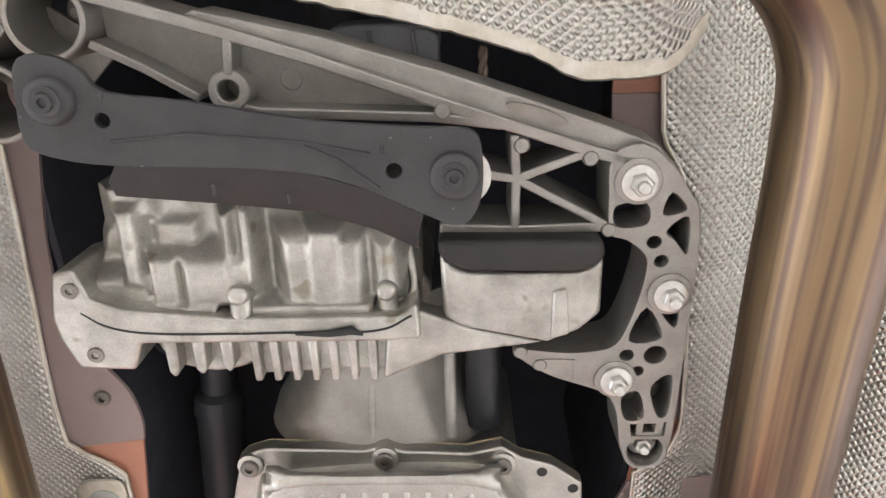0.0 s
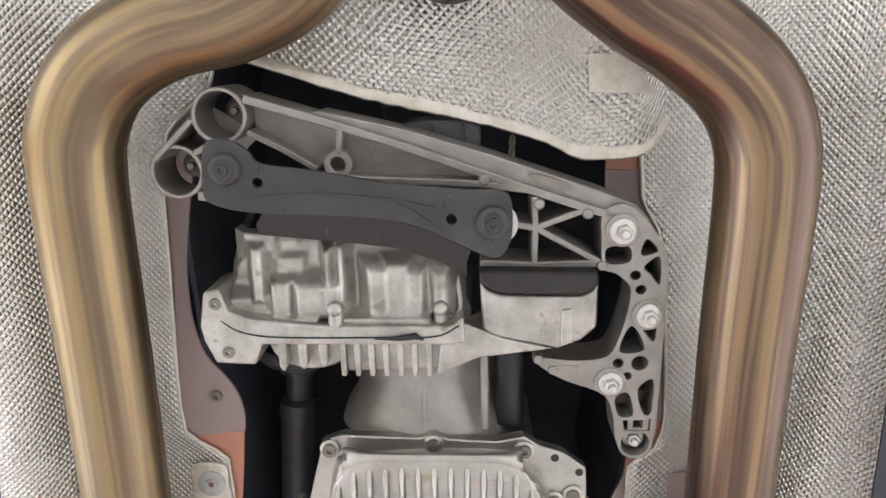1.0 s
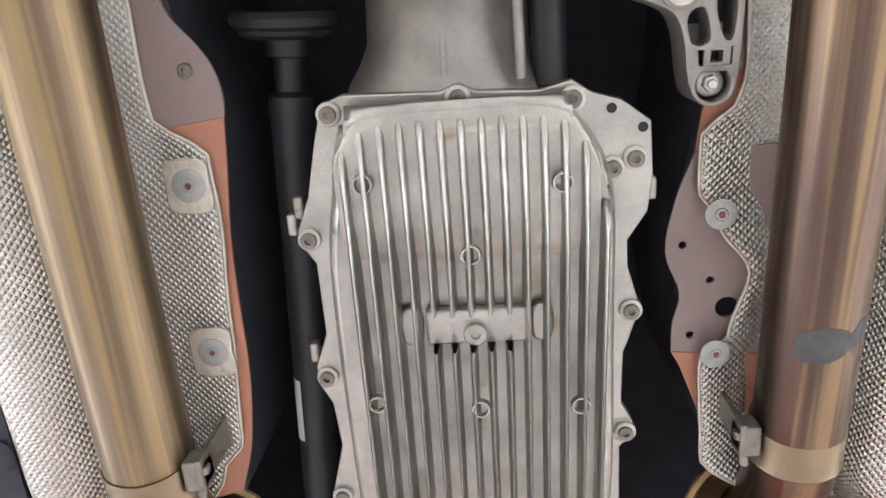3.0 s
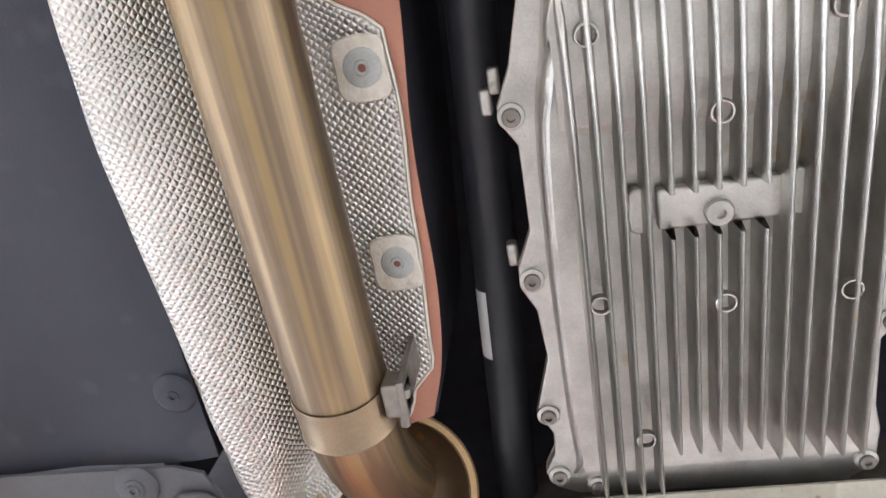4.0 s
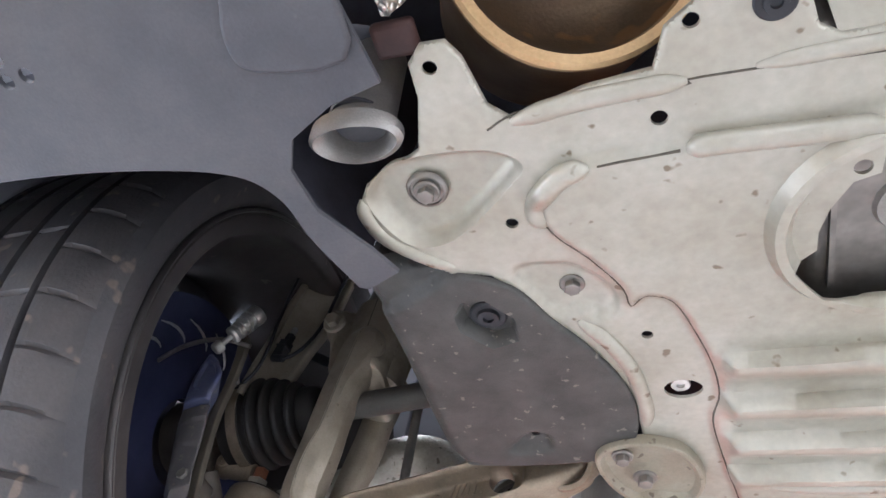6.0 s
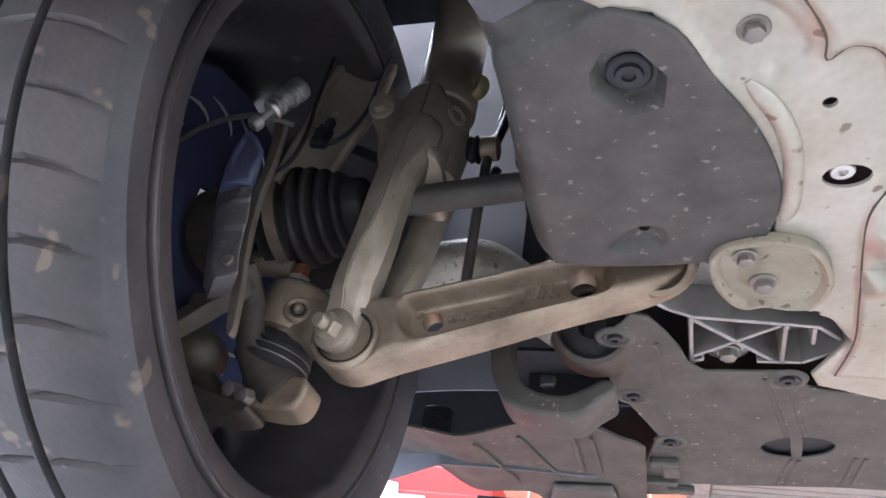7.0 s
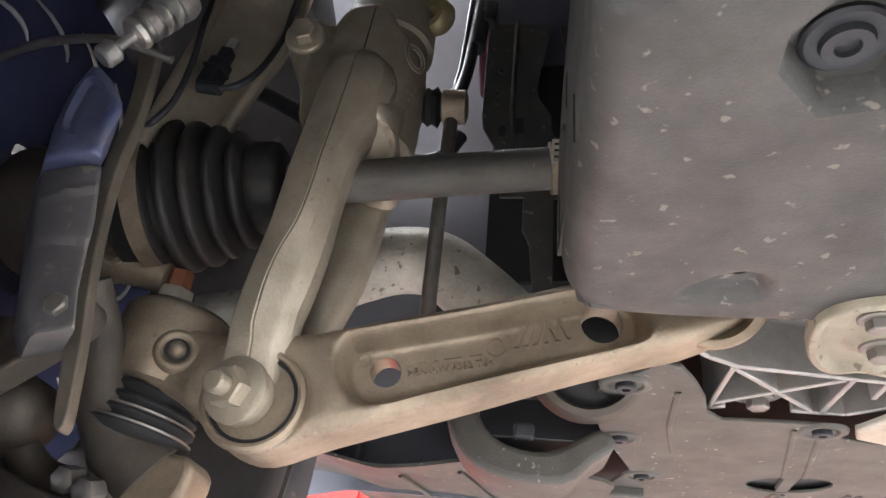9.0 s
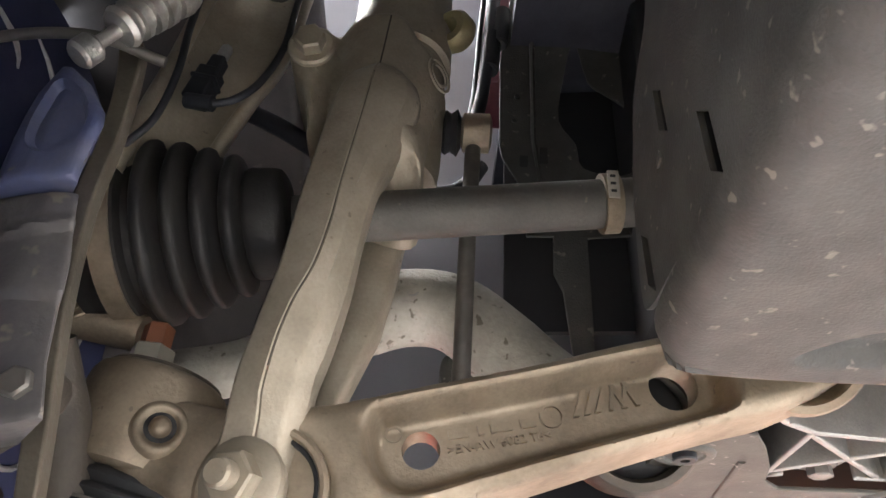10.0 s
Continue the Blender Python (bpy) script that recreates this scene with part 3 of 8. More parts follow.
def lerp(y, pts):
    for (a, va), (b, vb) in zip(pts, pts[1:]):
        if y <= b:
            t = max(0, (y - a) / (b - a))
            t = t * t * (3 - 2 * t)
            return va + (vb - va) * t
    return pts[-1][1]


def wave(x, y, a=0.0022):
    return a * (noise.noise((x * 9, y * 7, 3.1)) + 0.5 * noise.noise((x * 25, y * 19, 1.7)))


def prof_left(y):
    xi = lerp(y, [(-0.5, -0.20), (0.02, -0.20), (0.10, -0.222), (0.17, -0.279), (0.24, -0.289), (0.47, -0.297), (0.505, -0.295), (0.545, -0.246), (0.60, -0.244), (0.72, -0.253), (0.86, -0.262), (0.90, -0.29), (1.03, -0.40)])
    xo = lerp(y, [(-0.5, -0.50), (0.3, -0.488), (0.45, -0.482), (0.57, -0.486), (0.85, -0.473), (0.92, -0.468), (1.03, -0.452)])
    zt = lerp(y, [(-0.5, 1.672), (0.9, 1.674), (1.03, 1.66)])
    w = xi - xo
    pts = [(xo, 1.609), (xo + 0.006, 1.606), (xo + 0.13 * w, 1.612), (xo + 0.22 * w, 1.620), (xo + 0.30 * w, 1.640), (xo + 0.38 * w, 1.662), (xo + 0.46 * w, zt), (xo + 0.60 * w, zt + 0.004), (xo + 0.76 * w, zt + 0.002), (xi - 0.012, zt - 0.002), (xi - 0.003, zt - 0.003), (xi, zt - 0.001)]
    return [(x, z + wave(x, y)) for x, z in pts]


ys = [-0.5 + 0.012 * i for i in range(int(1.53 / 0.012) + 1)] + [1.03]
shield = thing("heat_shield", (-0.36, 0.3, 1.61), "dimpled bare aluminium heat shield beside the exhaust pipe", "heat shield", "heat shields")
bm = bmesh.new()
sheet(bm, shield_rows(ys, prof_left), 0.0012)
part("shield_sheet", bm, SHIELD, shield, smooth=60)
for (x, y), r in (((-0.267, 0.571), 0.0165), ((-0.274, 0.749), 0.0155)):
    bm = bmesh.new()
    prism(bm, curve2([(x - 0.020, y - 0.024), (x + 0.017, y - 0.024), (x + 0.020, y), (x + 0.018, y + 0.026), (x - 0.020, y + 0.026), (x - 0.024, y)], 4), 1.6655, 1.6695)
    part("fixing_pad", bm, SHIELD_FLAT, shield, "flat pressed pad of the shield", 0.0015)
    w = bolt(shield, (x, y, 1.6655), r, "washer", WASHER, name="washer", label="pale round sheet-metal washer")
    bolt(w, (x, y, 1.6637), 0.0034, "cap", RUST, name="pin")
# rolled inner edge
bm = bmesh.new()
tube(bm, [(prof_left(y)[-1][0], y, prof_left(y)[-1][1]) for y in ys[44:]], 0.0022, 8)
part("rolled_edge", bm, SHIELD_FLAT, shield)


def prof_right(y):
    xi = lerp(y, [(-0.5, 0.19), (0.10, 0.206), (0.185, 0.219), (0.23, 0.222), (0.28, 0.244), (0.34, 0.254), (0.50, 0.262), (0.525, 0.257), (0.558, 0.224), (0.61, 0.224), (0.645, 0.246), (0.70, 0.279), (0.77, 0.262), (0.80, 0.234), (0.92, 0.24), (1.03, 0.38)])
    xo = lerp(y, [(-0.5, 0.60), (0.2, 0.54), (0.5, 0.50), (0.74, 0.478), (0.85, 0.474), (1.03, 0.45)])
    zt = lerp(y, [(-0.5, 1.680), (0.3, 1.682), (1.03, 1.705)])
    w = xo - xi
    pts = [(xi, zt - 0.002), (xi + 0.003, zt - 0.004), (xi + 0.012, zt - 0.002), (xi + 0.24 * w, zt + 0.012), (xi + 0.40 * w, zt + 0.030), (xi + 0.54 * w, zt + 0.030), (xi + 0.62 * w, zt + 0.006), (xi + 0.70 * w, 1.668), (xi + 0.80 * w, 1.655), (xi + 0.92 * w, 1.645), (xo - 0.006, 1.628), (xo, 1.626)]
    return [(x, z + wave(x, y)) for x, z in pts]


shield = thing("heat_shield", (0.38, 0.3, 1.63), "dimpled bare aluminium heat shield behind the darker exhaust pipe", "heat shield", "heat shields")
bm = bmesh.new()
sheet(bm, shield_rows(ys, prof_right), 0.0012, anchor=-1)
part("shield_sheet", bm, SHIELD, shield, smooth=60)
bm = bmesh.new()
tube(bm, [(prof_right(y)[0][0], y, prof_right(y)[0][1]) for y in ys[52:]], 0.0022, 8)
part("rolled_edge", bm, SHIELD_FLAT, shield)
for x, y, z in ((0.2435, 0.633, 1.679), (0.246, 0.785, 1.684)):
    w = bolt(shield, (x, y, z), 0.0155, "washer", WASHER, name="washer", label="pale round sheet-metal washer")
    bolt(w, (x, y, z - 0.0018), 0.0034, "cap", RUST, name="pin")

# rear shield across the tunnel
EDGE = [(-0.235, 0.075), (-0.193, 0.083), (-0.087, 0.117), (-0.032, 0.131), (0.04, 0.147), (0.108, 0.166), (0.147, 0.184), (0.170, 0.186), (0.212, 0.181), (0.235, 0.155)]
edge = curve2(EDGE, 6, False)
rows = []
for k in range(40):
    s = k / 39
    rows.append([(x * (1 - 0.1 * s) + 0.004 * math.sin(9 * s + 20 * x), y - 0.62 * s, 1.6415 + 0.012 * math.sin(min(1, s * 3) * math.pi / 2) - 0.05 * s * s + 0.004 * noise.noise((x * 9, s * 8, 0))) for x, y in edge])
shield = thing("heat_shield", (0.0, -0.1, 1.64), "wrinkled dimpled aluminium heat shield across the tunnel", "heat shield", "heat shields")
bm = bmesh.new()
sheet(bm, rows, 0.0014)
part("shield_sheet", bm, SHIELD_R, shield, smooth=60)
bm = bmesh.new()
hem = curve2(EDGE, 14, False)
random.seed(11)
k = 0
while k < len(hem) - 4:
    n = random.randint(9, 16)
    cut = random.uniform(0.009, 0.012)
    rws = []
    for x, y in hem[k:k + n]:
        z = 1.6398 + 0.004 * noise.noise((x * 9, 0, 0))
        rag = 0.0016 * noise.noise((x * 90, 3.0, 0))
        rws.append([(x, y - cut + rag, z + 0.0012), (x, y - 0.006, z - 0.0004), (x, y + 0.0005 + rag, z), (x, y + 0.0022 + rag, z + 0.0022)])
    sheet(bm, rws, 0.0008)
    k += n - 1
part("folded_edge", bm, SHIELD_FLAT, shield, "crimped plain edge of the shield")
bm = bmesh.new()
prism(bm, [(0.155, 0.086), (0.157, 0.122), (0.224, 0.124), (0.190, 0.086)], 1.640, 1.6445)
part("smooth_patch", bm, SHIELD_FLAT, shield, "flattened pale patch of the shield")

hg = thing("exhaust_hanger", (0.024, -0.01, 1.60), "black rubber exhaust hanger under the shield", "hanger")
bm = bmesh.new()
lathe(bm, [(0, 0.03), (0.006, 0.050), (0.03, 0.052), (0.045, 0.048), (0.06, 0.03)], (0.024, -0.012, 1.592), (0, 0, 1), 36)
part("rubber_body", bm, RUBBER, hg, "", 0.003)

# ---- exhaust pipes ----


def exhaust(x0, label, material, path, bell_at, bell_axis, clamp, side, sticker=None):
    ex = thing("exhaust_pipe", (x0, 0.4, 1.55), label, "exhaust pipe", "exhaust pipes")
    R = 0.0448
    bm = bmesh.new()
    tube(bm, curve(path, 10), R, 40)
    p = part("pipe", bm, material, ex, smooth=60)
    a = Vector(bell_axis).normalized()
    o = Vector(bell_at)
    bm = bmesh.new()
    lathe(bm, [(-0.20, 0.05), (-0.15, 0.088), (-0.012, 0.088), (-0.002, 0.0865), (0.0, 0.083), (-0.004, 0.0790), (-0.012, 0.0755), (-0.022, 0.070), (-0.031, 0.062), (-0.037, 0.052), (-0.040, 0.040), (-0.040, 0.01)], o, a, 56)
    b = part("bell", bm, BELL, ex, "flared converter end", smooth=60)
    bm = bmesh.new()
    lathe(bm, [(-0.010, 0.0885), (0.0005, 0.0895), (0.004, 0.0865), (0.0035, 0.080), (-0.003, 0.0785)], o, a, 56, closed=True)
    part("bell_rim", bm, PIPE_TAN, b, "tan heat-coloured rim")
    c0, c1 = Vector(clamp[0]), Vector(clamp[1])
    d = (c1 - c0)
    bm = bmesh.new()
    lathe(bm, [(0, R), (0.0, R + 0.0012), (0.004, R + 0.0018), (d.length - 0.006, R + 0.0018), (d.length - 0.003, R + 0.003), (d.length, R + 0.001), (d.length, R)], c0, d, 48, closed=True)
    c = part("clamp_sleeve", bm, BAND, ex, "plain steel clamp sleeve")
    bm = bmesh.new()
    m = c0 + d * 0.45 + Vector((side * (R + 0.010), -0.010, -0.016))
    block(bm, (m.x - 0.011, m.y - 0.016, m.z - 0.012), (m.x + 0.011, m.y + 0.018, m.z + 0.016))
    part("clamp_lug", bm, STEEL, c, "dull steel lug", 0.003)
    bm = bmesh.new()
    lathe(bm, [(0, 0.0045), (0.03, 0.0045), (0.03, 0.008), (0.038, 0.008)], m + Vector((0.004 * side, 0.028, -0.008)), (0.1 * side, -1, 0.1), 12)
    part("clamp_bolt", bm, STEEL, c)
    bm = bmesh.new()
    block(bm, (m.x + side * 0.008 - 0.003, m.y - 0.02, m.z - 0.014), (m.x + side * 0.008 + 0.003, m.y + 0.012, m.z + 0.085))
    part("clamp_tab", bm, STEEL, c, "", 0.001)
    return ex, p


exhaust(-0.336, "straw-coloured heat-tinted steel exhaust pipe with a clamp and flared end", PIPE,
        [(-0.058, -0.55, 1.57), (-0.060, -0.20, 1.575), (-0.072, -0.06, 1.58), (-0.105, 0.010, 1.585), (-0.165, 0.043, 1.59), (-0.235, 0.059, 1.592), (-0.292, 0.090, 1.594), (-0.325, 0.137, 1.595), (-0.336, 0.20, 1.596), (-0.337, 0.40, 1.602), (-0.339, 0.60, 1.608), (-0.340, 0.80, 1.614), (-0.341, 0.88, 1.622), (-0.341, 0.93, 1.638), (-0.340, 0.975, 1.662), (-0.339, 1.010, 1.688), (-0.340, 1.032, 1.706)],
        (-0.334, 1.030, 1.682), (0.28, -0.60, -0.74), ((-0.340, 0.838, 1.6155), (-0.341, 0.886, 1.623)), 1)
ex, pipe_r = exhaust(0.316, "brown heat-tinted steel exhaust pipe with a grey marking patch", PIPE_R,
        [(0.058, -0.55, 1.56), (0.062, -0.25, 1.565), (0.080, -0.11, 1.568), (0.125, -0.012, 1.570), (0.182, 0.039, 1.572), (0.230, 0.070, 1.574), (0.277, 0.110, 1.575), (0.302, 0.155, 1.576), (0.309, 0.21, 1.578), (0.312, 0.35, 1.595), (0.317, 0.50, 1.615), (0.321, 0.65, 1.635), (0.324, 0.80, 1.652), (0.325, 0.90, 1.668), (0.324, 0.96, 1.69), (0.322, 1.005, 1.715), (0.322, 1.035, 1.738)],
        (0.316, 1.035, 1.712), (-0.28, -0.60, -0.74), ((0.324, 0.850, 1.660), (0.325, 0.895, 1.667)), -1)
# marking patch bent round the pipe
bm = bmesh.new()
rws = []
for i in range(15):
    u = i / 14
    ang = radians(-128 + 108 * u)
    row = []
    for j in range(5):
        v = j / 4 - 0.5
        half = 0.019 * (0.25 + 0.75 * math.sin(math.pi * min(1, u * 1.5 + 0.12)) ** 0.6 if u < 0.6 else 1.0)
        yy = 0.742 + 2 * v * half - 0.010 * u
        c = Vector((0.3222, yy, 1.6430 + (yy - 0.72) * 0.115))
        row.append(c + 0.0453 * Vector((math.cos(ang), 0, math.sin(ang))))
    rws.append(row)
sheet(bm, rws, 0.0004, Vector((0, 0, -1)))
part("marking_patch", bm, PATCH, pipe_r, "flat grey paint patch")

# ---- crossmember ----
ZC = lambda x, y: 1.598 + 0.16 * (y - 0.17)
ZC1 = lambda x, y: ZC(x, y) + 0.052
ZCD = lambda x, y: ZC(x, y) + 0.024
cross = thing("crossmember", (0.05, 0.25, 1.598), "grey cast aluminium gearbox crossmember with open ribs", "crossmember")
bm = bmesh.new()
rail = [(-0.168, 0.121), (-0.08, 0.148), (-0.028, 0.165), (0.051, 0.194), (0.105, 0.213), (0.160, 0.232), (0.190, 0.240)]
rib(bm, rail, 0.0085, ZC, ZC1)
prism(bm, [(-0.11, 0.137), (-0.028, 0.163), (0.051, 0.192), (0.105, 0.211), (0.160, 0.230), (0.197, 0.241), (0.214, 0.255), (0.219, 0.246), (0.202, 0.228), (0.167, 0.214), (0.111, 0.194), (0.056, 0.175), (-0.023, 0.151), (-0.10, 0.133)], lambda x, y: ZC(x, y) + 0.006, ZC1)
part("casting", bm, ALU_GREY, cross, "", 0.0016)


def cast_rib(path, w, z0, z1):
    bm = bmesh.new()
    rib(bm, path, w, z0, z1)
    part("rib", bm, ALU_GREY, cross, "", 0.0016)


cast_rib([(-0.168, 0.152), (-0.136, 0.169), (-0.104, 0.189)], 0.006, ZC, ZC1)
cast_rib([(-0.080, 0.150), (-0.083, 0.174)], 0.006, ZC, ZC1)
cast_rib([(-0.078, 0.196), (-0.066, 0.199), (0.049, 0.2045), (0.075, 0.208), (0.095, 0.211)], 0.007, ZC, ZC1)
cast_rib([(-0.219, 0.140), (-0.262, 0.178)], 0.006, ZC, ZC1)
cast_rib([(-0.199, 0.161), (-0.222, 0.172)], 0.006, ZC, ZC1)
cast_rib([(-0.225, 0.214), (-0.205, 0.2165)], 0.010, ZC, ZC1)
cast_rib([(0.051, 0.2875), (0.105, 0.290), (0.176, 0.288)], 0.008, ZC, ZC1)
for q in ([(0.103, 0.218), (0.105, 0.250), (0.105, 0.289)], [(0.060, 0.243), (0.082, 0.246), (0.105, 0.250), (0.152, 0.232)], [(0.105, 0.250), (0.170, 0.287)]):
    cast_rib(q, 0.0065, ZC, ZC1)
for nm, (x, y), ro, ri in (("tube", (-0.192, 0.136), 0.0265, 0.0225), ("tube", (-0.241, 0.190), 0.0265, 0.0225), ("boss", (-0.084, 0.184), 0.0135, 0.0072), ("end_ring", (0.2225, 0.506), 0.0195, 0.0155)):
    bm = bmesh.new()
    z = ZC(x, y)
    lathe(bm, [(-0.001, ro - 0.001), (0.0, ro), (0.055, ro), (0.055, ri), (0.0, ri), (-0.001, ri + 0.001)], (x, y, z), (0, 0, 1), 36, closed=True)
    part(nm, bm, ALU_GREY, cross)
ARM_R = curve2([(0.170, 0.234), (0.190, 0.2255), (0.211, 0.240), (0.227, 0.262), (0.236, 0.279), (0.240, 0.321), (0.241, 0.366), (0.2425, 0.415), (0.2435, 0.469), (0.243, 0.501), (0.236, 0.517), (0.2245, 0.5225), (0.212, 0.519), (0.201, 0.504), (0.195, 0.468), (0.187, 0.447), (0.173, 0.437), (0.142, 0.425), (0.119, 0.411), (0.107, 0.396), (0.147, 0.400), (0.174, 0.398), (0.187, 0.392), (0.194, 0.376), (0.200, 0.350), (0.203, 0.325), (0.200, 0.311), (0.186, 0.299), (0.173, 0.293), (0.170, 0.262)], 3)
pockets = [curve2(q, 4) for q in ([(0.210, 0.279), (0.214, 0.262), (0.226, 0.275)], [(0.214, 0.292), (0.228, 0.281), (0.231, 0.311), (0.221, 0.300)], [(0.207, 0.358), (0.222, 0.386), (0.197, 0.389)], [(0.218, 0.359), (0.231, 0.355), (0.231, 0.377)], [(0.197, 0.447), (0.210, 0.441), (0.217, 0.468), (0.202, 0.470)], [(0.220, 0.436), (0.235, 0.424), (0.2365, 0.464), (0.228, 0.466)],
                                  [(0.176, 0.272), (0.197, 0.270), (0.199, 0.286), (0.178, 0.288)])]
pockets += [circle(0.206, 0.301, 0.0052, 14), circle(0.213, 0.317, 0.0052, 14), circle(0.219, 0.403, 0.0088, 18), circle(0.1965, 0.403, 0.0056, 14), circle(0.207, 0.419, 0.0048, 14), circle(0.2225, 0.506, 0.0157, 28), [(0.207, 0.476), (0.237, 0.474), (0.237, 0.4895), (0.209, 0.4895)]]
bm = bmesh.new()
plate(bm, ARM_R, pockets, ZC, 0.050)
part("side_arm", bm, ALU_GREY, cross, "cast side arm with lightening holes", 0.0016)
# Black sheet gives the pockets their shade by colour.
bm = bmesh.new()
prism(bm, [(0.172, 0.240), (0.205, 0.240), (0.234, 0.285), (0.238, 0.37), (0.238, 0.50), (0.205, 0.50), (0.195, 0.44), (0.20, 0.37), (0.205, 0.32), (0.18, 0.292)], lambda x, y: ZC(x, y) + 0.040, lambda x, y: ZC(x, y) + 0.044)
part("web", bm, TUNNEL, cross, "black sheet for the shade in the pockets")
for (x, y), r in (((0.189, 0.252), 0.0165), ((0.222, 0.344), 0.0165), ((0.189, 0.425), 0.0165)):
    bm = bmesh.new()
    lathe(bm, [(-0.001, r - 0.002), (0.0, r), (0.05, r), (0.05, 0)], (x, y, ZC(x, y) - 0.0035), (0, 0, 1), 32)
    part("boss", bm, ALU_GREY, cross)
    bolt(cross, (x, y, ZC(x, y) - 0.0045), 0.0128, "stud", ZINC, label="bright zinc flange nut on a stud")
bolt(cross, (0.2225, 0.506, 1.668), 0.0125, "stud", ZINC, label="bright zinc flange nut on a stud")
for x, y in ((-0.192, 0.136), (-0.241, 0.190)):
    bolt(cross, (x + 0.002, y - 0.001, 1.648), 0.0125, "stud", STEEL)
bm = bmesh.new()
prism(bm, [(-0.165, 0.124), (-0.08, 0.150), (0.051, 0.196), (0.095, 0.211), (-0.07, 0.199), (-0.105, 0.188), (-0.166, 0.153)], ZCD, lambda x, y: ZCD(x, y) + 0.004)
part("web", bm, ALU_GREY, cross)
bm = bmesh.new()
prism(bm, [(0.204, 0.505), (0.237, 0.505), (0.238, 0.455), (0.195, 0.455)], lambda x, y: ZC(x, y) + 0.034, lambda x, y: ZC(x, y) + 0.038)
part("web", bm, ALU_GREY, cross)
bm = bmesh.new()
prism(bm, [(-0.215, 0.130), (-0.262, 0.180), (-0.230, 0.215), (-0.17, 0.16)], lambda x, y: ZC(x, y) + 0.049, lambda x, y: ZC(x, y) + 0.053)
part("web", bm, ALU_GREY, cross)
bm = bmesh.new()
plate(bm, [(0.213, 0.470), (0.236, 0.470), (0.236, 0.495), (0.213, 0.495)], [[(0.219, 0.477), (0.2295, 0.477), (0.2295, 0.487), (0.219, 0.487)]], lambda x, y: ZC(x, y) + 0.002, 0.016)
part("square_eye", bm, ALU_GREY, cross, "", 0.001)
bm = bmesh.new()
lathe(bm, [(-0.0012, 0.0068), (0, 0.008), (0.002, 0.008), (0.002, 0.0068), (-0.0012, 0.0056)], (-0.047, 0.180, ZCD(0, 0.18)), (0, 0, 1), 24, closed=True)
part("ejector_mark", bm, ALU_GREY, cross)
for x, y in ((0.108, 0.225), (0.172, 0.290), (0.055, 0.200), (0.155, 0.235), (0.112, 0.398), (0.128, 0.411)):
    bm = bmesh.new()
    lathe(bm, [(-0.002, 0.0045), (0, 0.0058), (0.01, 0.0058), (0.01, 0)], (x, y, ZC(x, y)), (0, 0, 1), 16)
    part("ejector_mark", bm, ALU_GREY, cross)
bm = bmesh.new()
rib(bm, [(0.131, 0.406), (0.155, 0.407), (0.156, 0.428)], 0.0012, lambda x, y: ZC(x, y) - 0.001, lambda x, y: ZC(x, y) + 0.002)
part("raised_line", bm, ALU_GREY, cross)
# Darker steel oval carries the shade of a recess.
bm = bmesh.new()
prism(bm, [(0.118 + 0.021 * math.cos(a) - 0.0018 * math.sin(a), 0.2045 + 0.0072 * math.cos(a) + 0.0046 * math.sin(a)) for a in (2 * math.pi * k / 20 for k in range(20))], lambda x, y: ZC(x, y) + 0.0034, lambda x, y: ZC(x, y) + 0.01)
part("oval_shade", bm, STEEL, cross, "oval recess in the flank, shade put in as darker steel")

# connector and cable behind the crossmember
wc = thing("wiring_connector", (0.02, 0.16, 1.67), "black plastic wiring connector with a metal clip", "connector")
bm = bmesh.new()
prism(bm, curve2([(-0.022, 0.150), (0.045, 0.150), (0.052, 0.172), (0.046, 0.190), (0.0, 0.186), (-0.026, 0.172)], 3), 1.652, 1.72)
body_ = part("connector_body", bm, LINER, wc, "", 0.003)
bm = bmesh.new()
tube(bm, [(-0.026, 0.178, 1.654), (0.01, 0.177, 1.651), (0.05, 0.179, 1.654)], 0.003, 10)
part("collar", bm, BLACK, body_)
bm = bmesh.new()
block(bm, (-0.006, 0.176, 1.646), (0.010, 0.184, 1.656))
part("metal_clip", bm, ZINC, body_, "bright metal clip", 0.002)
for x in (0.004, 0.034):
    bm = bmesh.new()
    rib(bm, [(x, 0.152), (x + 0.004, 0.180)], 0.003, 1.648, 1.656)
    part("rib", bm, BRACKET, body_, "", 0.001)
bm = bmesh.new()
for ph in (0.0, 3.1):
    tube(bm, [(0.084 + 0.0018 * math.sin(ph + 1.1 * i), 0.165 + 0.004 * i, 1.662 + 0.0018 * math.cos(ph + 1.1 * i)) for i in range(14)], 0.0022, 8)
tagged(part("twisted_cable", bm, mat("brown_cable", (0.16, 0.12, 0.085), (0.10, 0.078, 0.058), rough=0.5), None), "brown twisted cable pair behind the crossmember", "cable")

# ---- dark damper bracket bolted to the crossmember ----
brk = thing("damper_bracket", (-0.06, 0.21, 1.56), "dark grey coated steel bracket with two capped bolts", "bracket")
ZB = lambda x, y: 1.562 + 0.03 * (x + 0.06) + 0.05 * (y - 0.2)
bm = bmesh.new()
out = curve2([(-0.199, 0.175), (-0.196, 0.160), (-0.187, 0.154), (-0.170, 0.156), (-0.157, 0.165), (-0.146, 0.177), (-0.097, 0.184), (-0.026, 0.197), (0.041, 0.203), (0.071, 0.205), (0.0795, 0.216), (0.080, 0.247), (0.072, 0.265), (0.060, 0.268), (0.040, 0.259), (-0.016, 0.234), (-0.079, 0.226), (-0.147, 0.223), (-0.184, 0.217), (-0.201, 0.206)], 3)
plate(bm, out, [circle(-0.1505, 0.194, 0.0047, 14), circle(0.0245, 0.2305, 0.0052, 14)], ZB, 0.006)
